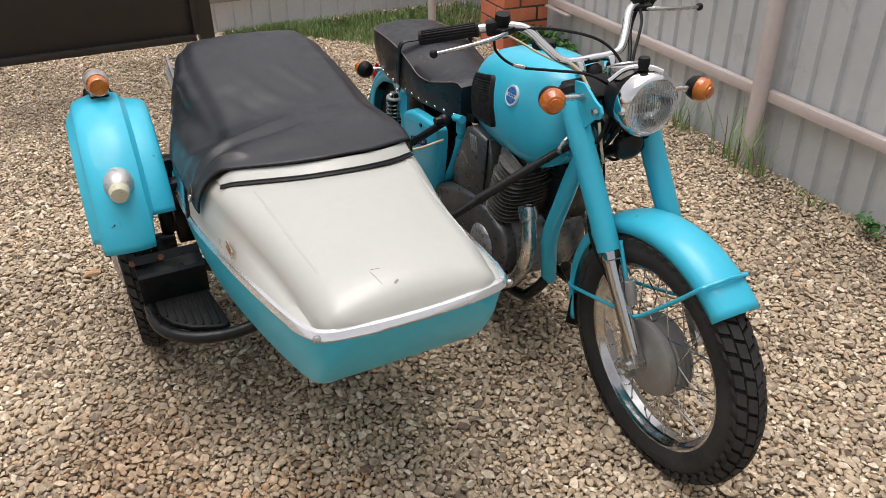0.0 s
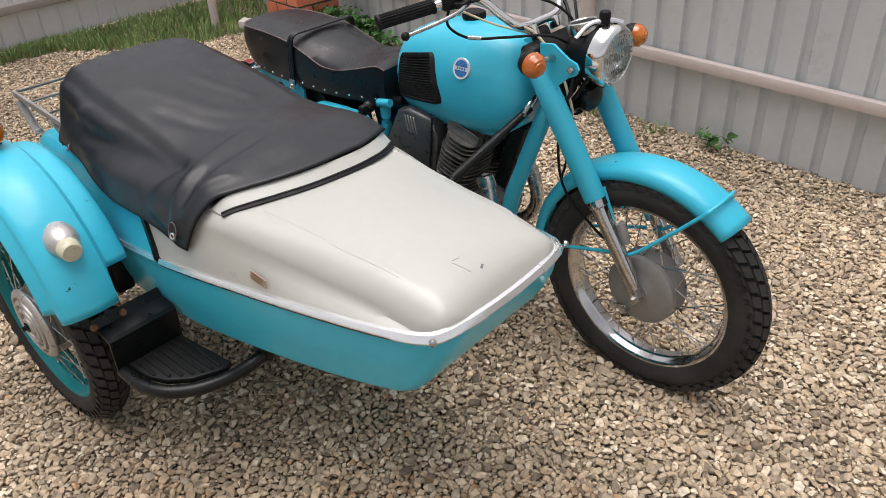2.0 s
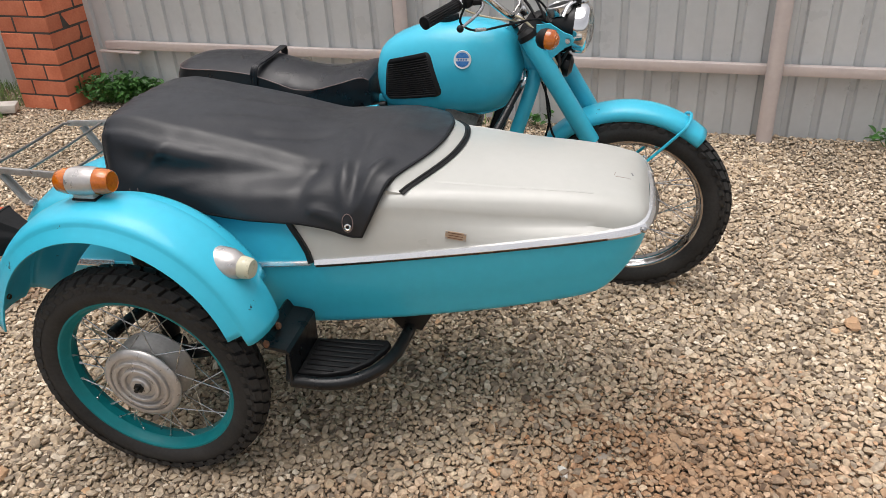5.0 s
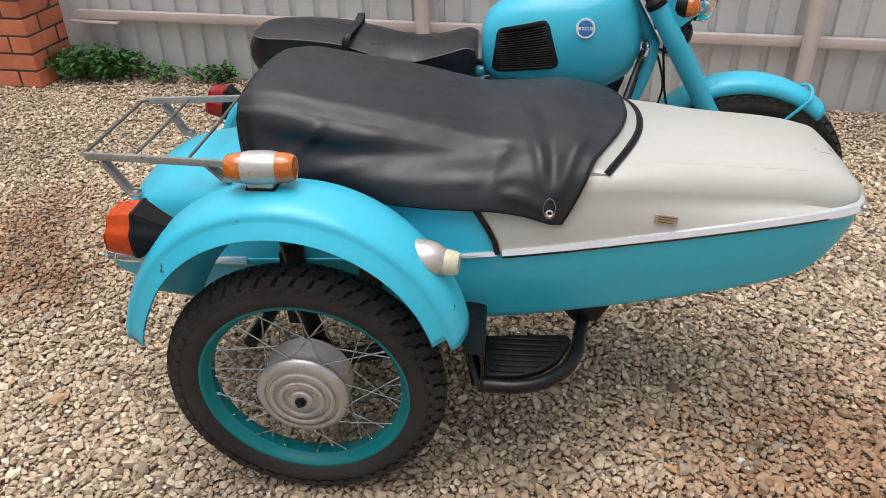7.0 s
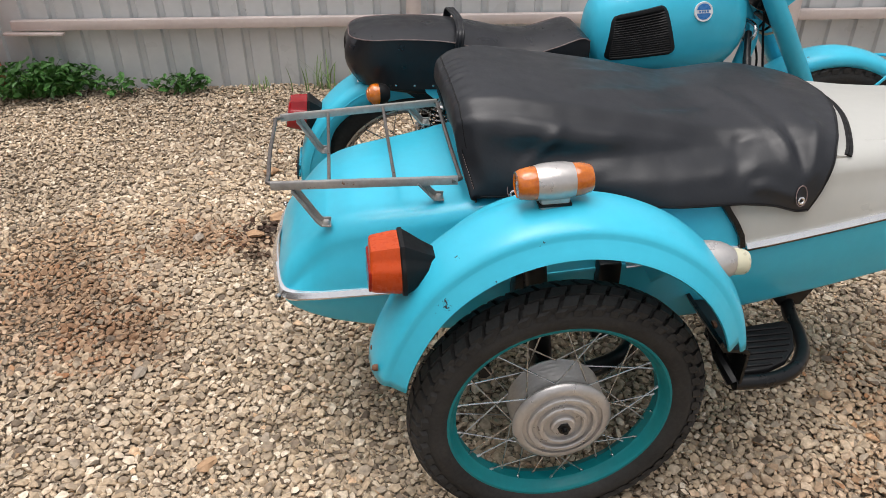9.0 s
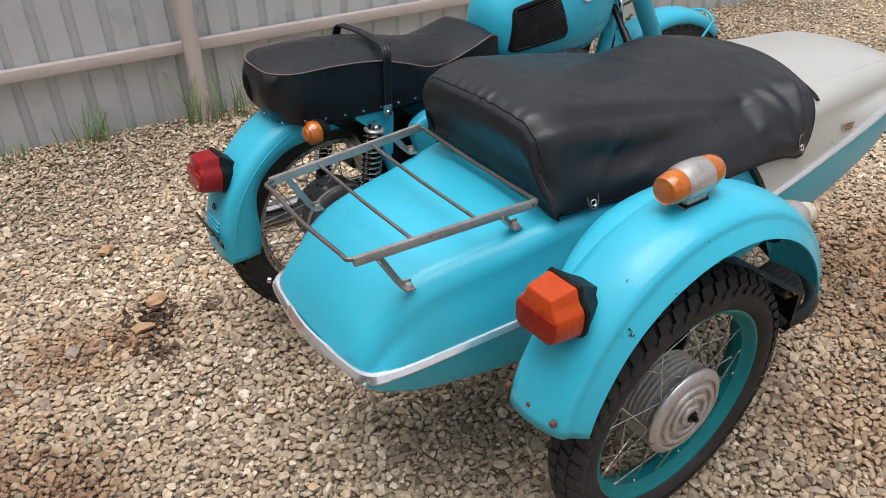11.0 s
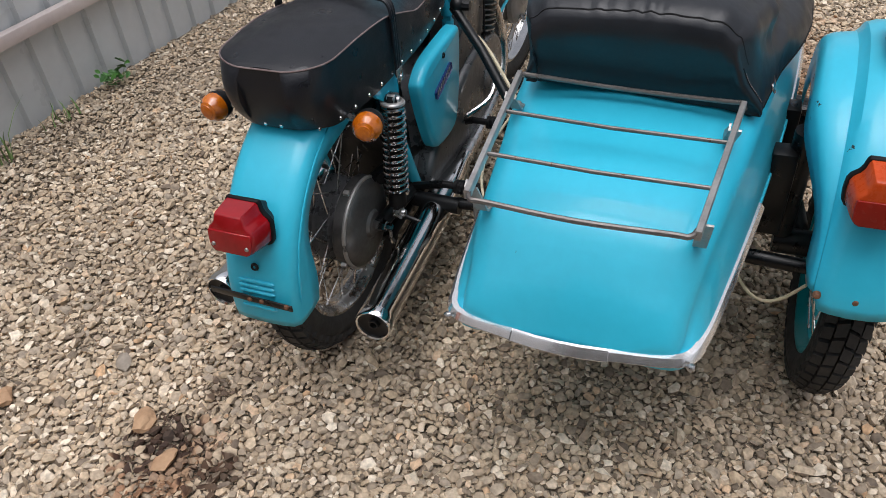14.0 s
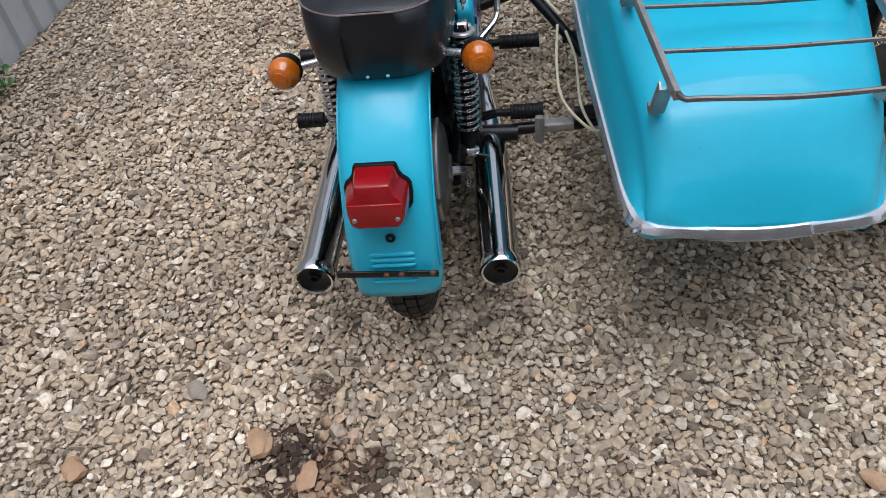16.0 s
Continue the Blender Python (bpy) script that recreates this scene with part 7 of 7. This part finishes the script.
    for x, y0, y1, z in ((0.33, -0.17, -0.32, 0.305), (0.33, 0.17, 0.32, 0.305), (0.012, -0.20, -0.31, 0.31), (0.03, 0.19, 0.28, 0.31)):
        bm = B()
        m = frame_of((x, y0, z), (0, y1 - y0, 0))
        L = abs(y1 - y0)
        prof = [(0.0, 0.0), (0.009, 0.0), (0.009, L * 0.3), (0.017, L * 0.3)]
        for k in range(9):
            u = L * (0.3 + 0.7 * k / 9)
            prof += [(0.0182, u + 0.001), (0.0182, u + L * 0.055), (0.0172, u + L * 0.057), (0.0172, u + L * 0.075)]
        prof += [(0.019, L - 0.004), (0.019, L), (0, L)]
        lathe(bm, prof, m, 18)
        part("footpeg", bm, GRIPRUB, MC, "ribbed black rubber footpeg")
        bm = B()
        tube(bm, [(x, y0 * 0.6, z - 0.02), (x, y0, z)], 0.011, 8)
        part("peg_bracket", bm, BLACK, MC)


make_engine()


def make_struts():
    """The links that tie the sidecar to the motorcycle."""
    def bar(name, pts, r, mt, label="", n=0):
        bm = B()
        tube(bm, pts, r, 12, n)
        return part(name, bm, mt, SC, label)
    bar("front_strut", [(0.862, -0.075, 0.742), (0.81, -0.20, 0.66), (0.74, -0.40, 0.53), (0.72, -0.46, 0.49)], 0.0105, BLACK, "black sidecar strut with rusty sleeve")
    bar("strut_sleeve", [(0.83, -0.155, 0.690), (0.775, -0.295, 0.600)], 0.0128, BLACK)
    bm = B()
    tube(bm, [(0.862, -0.045, 0.77), (0.872, -0.09, 0.765), (0.862, -0.105, 0.735), (0.852, -0.07, 0.722)], 0.006, 8, 5, closed=True)
    part("strut_clamp", bm, DULLCHROME, SC)
    bar("rear_strut", [(0.315, -0.140, 0.640), (0.255, -0.23, 0.565), (0.13, -0.375, 0.435), (0.10, -0.41, 0.40)], 0.0125, BLACK, "black rear sidecar strut")
    bm = B()
    ball(bm, 0.020, pose(0.318, -0.150, 0.645))
    lathe(bm, [(0, 0.02), (0.012, 0.019), (0.014, 0.0)], frame_of((0.318, -0.165, 0.645), (0, -1, 0)), 8)
    part("strut_joint", bm, BLACK, SC)
    bar("lower_link", [(0.0, -0.12, 0.262), (-0.005, -0.25, 0.262)], 0.021, BLACK)
    bar("lower_link", [(0.0, -0.24, 0.268), (0.0, -0.40, 0.275), (0.02, -0.55, 0.29)], 0.015, BLACK)
    bar("front_lower_link", [(0.66, -0.10, 0.215), (0.70, -0.30, 0.26), (0.74, -0.55, 0.34)], 0.018, BLACK)
    bm = B()
    block(bm, (0.03, 0.07, 0.022), pose(-0.015, -0.345, 0.285), 0.004)
    lathe(bm, [(0, 0.02), (0.010, 0.019), (0.012, 0.0), (0.012, -0.05)], pose(-0.012, -0.300, 0.29), 6)
    part("link_shackle", bm, STEEL, SC)
    for pts, r in (([(0.115, -0.350, 0.47), (-0.02, -0.338, 0.46), (-0.10, -0.344, 0.42), (-0.18, -0.39, 0.40), (-0.20, -0.43, 0.40)], 0.0034), ([(0.12, -0.37, 0.45), (0.03, -0.385, 0.43), (-0.10, -0.385, 0.40), (-0.19, -0.41, 0.385)], 0.0032), ([(0.33, -0.16, 0.585), (0.30, -0.22, 0.56), (0.24, -0.28, 0.53), (0.16, -0.36, 0.47)], 0.0045)):
        bm = B()
        tube(bm, pts, r, 7, 8)
        part("cable", bm, CREAMWIRE, SC, "cream electric cable")


make_struts()

# ---- gravel: loose stones, too many to count ----
def stone_shapes(count, points, seed):
    """Chipped lumps of unit size: hulls round a few scattered points."""
    rnd = random.Random(seed)
    out = []
    for _ in range(count):
        bm = B()
        for i in range(points):
            z = 1 - 2 * (i + 0.5) / points
            a = i * 2.39996 + rnd.uniform(-0.4, 0.4)
            z = max(-1, min(1, z + rnd.uniform(-0.12, 0.12)))
            q = math.sqrt(1 - z * z)
            k = rnd.uniform(0.74, 1.12)
            bm.verts.new((q * math.cos(a) * k, q * math.sin(a) * k, z * k * 0.92))
        hull = bmesh.ops.convex_hull(bm, input=bm.verts[:])
        bmesh.ops.delete(bm, geom=[v for v in hull["geom_unused"] if isinstance(v, bmesh.types.BMVert)], context="VERTS")
        bmesh.ops.triangulate(bm, faces=bm.faces[:])
        bmesh.ops.recalc_face_normals(bm, faces=bm.faces[:])
        bm.verts.index_update()
        out.append((np.array([v.co[:] for v in bm.verts]), np.array([[v.index for v in f.verts] for f in bm.faces])))
        bm.free()
    return out


def packed_tile(side, mean, spread, cover, seed, rounds=45):
    """Round footprints of many sizes pushed apart until they just touch, on a tile that repeats without a seam."""
    rng = np.random.default_rng(seed)
    n = int(side * side * cover / (math.pi * mean * mean * math.exp(2 * spread * spread)))
    r = (mean * np.exp(rng.normal(0, spread, n))).clip(0.5 * mean, 1.9 * mean)
    p = rng.uniform(0, side, (n, 2)).astype(np.float32)
    want = (r[:, None] + r[None]).astype(np.float32)
    for _ in range(rounds):
        d = p[:, None] - p[None]
        d -= side * np.round(d / side)
        dist = np.sqrt((d * d).sum(-1)) + 1e-9
        push = np.clip(want - dist, 0, None) / dist * 0.28
        np.fill_diagonal(push, 0)
        p = (p + (d * push[:, :, None]).sum(1)) % side
    return p, r


def make_gravel(name, zone, tile, side, shapes, seed, level, label, keep, jitter=0.0038, tilt=0.30):
    """Stones of the given shapes on the tile's footprints, tipped at random, all in one mesh."""
    rng = np.random.default_rng(seed)
    tp, tr = tile
    x0, x1, y0, y1 = zone
    nx, ny = math.ceil((x1 - x0) / side), math.ceil((y1 - y0) / side)
    off = np.array([(x0 + i * side, y0 + j * side) for i in range(nx) for j in range(ny)])
    p = (off[:, None] + tp[None]).reshape(-1, 2) + rng.normal(0, 0.0012, (len(off) * len(tp), 2))
    r = np.tile(tr, len(off)) * rng.uniform(0.88, 1.10, len(p))
    k = (p[:, 0] < x1) & (p[:, 1] < y1) & keep(p[:, 0], p[:, 1])
    p, r = p[k], r[k]
    n = len(p)
    long = rng.uniform(1.0, 1.42, n)
    size = r[:, None] * np.stack([long, 1.12 / long, rng.uniform(0.50, 0.80, n)], -1)
    turn, ta, tb = rng.uniform(0, 2 * np.pi, n), rng.normal(0, tilt, n), rng.normal(0, tilt, n)
    c, s = np.cos(turn), np.sin(turn)
    zero, one = np.zeros(n), np.ones(n)
    Rz = np.stack([c, -s, zero, s, c, zero, zero, zero, one], -1).reshape(n, 3, 3)
    Rx = np.stack([one, zero, zero, zero, np.cos(ta), -np.sin(ta), zero, np.sin(ta), np.cos(ta)], -1).reshape(n, 3, 3)
    Ry = np.stack([np.cos(tb), zero, np.sin(tb), zero, one, zero, -np.sin(tb), zero, np.cos(tb)], -1).reshape(n, 3, 3)
    R = Rx @ Ry @ Rz
    swell = 0.006 * np.sin(2.1 * p[:, 0] + 1.3 * p[:, 1]) + 0.004 * np.sin(3.7 * p[:, 1] - 1.1 * p[:, 0] + 1)
    at = np.stack([p[:, 0], p[:, 1], level + swell + rng.normal(0, jitter, n)], -1)
    kind = rng.integers(0, len(shapes), n)
    verts, faces, base = [], [], 0
    for i, (unit, tri) in enumerate(shapes):
        w = np.nonzero(kind == i)[0]
        v = np.einsum("nij,nkj->nki", R[w], unit[None] * size[w][:, None]) + at[w][:, None]
        verts.append(v.reshape(-1, 3))
        faces.append((tri[None] + base + (np.arange(len(w)) * len(unit))[:, None, None]).reshape(-1, 3))
        base += len(w) * len(unit)
    v, f = np.concatenate(verts), np.concatenate(faces)
    me = bpy.data.meshes.new(name)
    me.vertices.add(len(v))
    me.vertices.foreach_set("co", v.reshape(-1).astype(np.float32))
    me.loops.add(f.size)
    me.loops.foreach_set("vertex_index", f.reshape(-1).astype(np.int32))
    me.polygons.add(len(f))
    me.polygons.foreach_set("loop_start", np.arange(0, f.size, 3, dtype=np.int32))
    me.polygons.foreach_set("loop_total", np.full(len(f), 3, dtype=np.int32))
    me.update(calc_edges=True)
    me.materials.append(STONE)
    me.shade_smooth()
    me.set_sharp_from_angle(angle=radians(34))
    return tagged(new(name, me), label, "gravel", kind="stuff")


def yard(px, py):
    return (py < FENCE_Y0 + FENCE_K * px + 0.04) & ~((px < -3.45) & (py > 0.0)) & ~((px < -2.68) & (py > 1.15))


NEAR = (-1.30, 2.0, -1.8, 1.30)


def inner(px, py):
    return yard(px, py) & (px > NEAR[0]) & (px < NEAR[1]) & (py > NEAR[2]) & (py < NEAR[3])


def outer(px, py):
    inside = (px > NEAR[0]) & (px < NEAR[1]) & (py > NEAR[2]) & (py < NEAR[3])
    return yard(px, py) & ~inside


TILE = 0.50
top_tile, low_tile = packed_tile(TILE, 0.0094, 0.33, 1.10, 5), packed_tile(TILE, 0.0075, 0.25, 0.85, 6, 25)
FINE, COARSE = stone_shapes(30, 15, 31), stone_shapes(18, 10, 32)
make_gravel("gravel", NEAR, top_tile, TILE, FINE, 3, -0.0205, "loose beige and grey river stone gravel", inner)
make_gravel("gravel_under", NEAR, low_tile, TILE, COARSE, 7, -0.0285, "smaller stones showing between the loose gravel", inner, 0.002)
make_gravel("gravel_far", (-4.3, 4.4, -3.2, 2.1), top_tile, TILE, COARSE, 4, -0.0205, "loose beige and grey gravel farther off", outer)


STONES = [(-0.663, 0.334, 0.030), (-0.740, 0.217, 0.026), (-0.712, 0.730, 0.028), (-0.524, 0.504, 0.024), (1.072, -0.997, 0.017), (1.531, -0.784, 0.018), (1.313, -0.919, 0.020), (1.169, -0.935, 0.018), (1.95, -0.203, 0.03), (-0.45, -1.247, 0.026), (-0.947, 0.227, 0.022), (-1.012, -0.511, 0.022), (-0.778, -0.884, 0.022)]


def make_stone(x, y, r, seed, mat):
    """A larger flat stone lying on the gravel."""
    rnd = random.Random(seed)
    bm = B()
    bmesh.ops.create_icosphere(bm, subdivisions=2, radius=1.0)
    a = rnd.uniform(0, 3.1)
    for v in bm.verts:
        k = 1 + 0.42 * noise.noise(v.co * 1.3 + Vector((seed, 0, 0))) + 0.16 * noise.noise(v.co * 3.1)
        q = Vector((v.co.x * r * 1.25 * k, v.co.y * r * 0.85 * k, v.co.z * r * 0.46 * k))
        v.co = Matrix.Rotation(a, 3, "Z") @ q + Vector((x, y, -0.012))
    return tagged(part("stone", bm, mat, None, smooth=32), "flat stone larger than the gravel round it", "stone", "larger stones in the gravel")


PALESTONE = surface("pale_concrete", (0.50, 0.47, 0.42), (0.62, 0.59, 0.54), 0.85, big=14, fine=120, bump=0.003)
GREYSTONE = surface("grey_brown_stone", (0.24, 0.20, 0.16), (0.36, 0.31, 0.25), 0.8, big=18, fine=120, bump=0.003)
TAN = surface("tan_stone", (0.34, 0.20, 0.11), (0.52, 0.34, 0.20), 0.8, big=18, fine=120, bump=0.003)
for k, (x, y, r) in enumerate(STONES):
    make_stone(x, y, r, k + 1, PALESTONE if k in (4,) else GREYSTONE if k in (3, 7, 10, 11) else TAN)
bm = B()
block(bm, (0.16, 0.10, 0.05), pose(-2.62, 1.52, 0.03, 3, 4, 25), 0.008)
for v in bm.verts:
    v.co += 0.008 * noise.noise_vector(v.co * 14)
tagged(part("concrete_block", bm, PALESTONE), "small pale broken concrete block beside the brick pier", "concrete block")
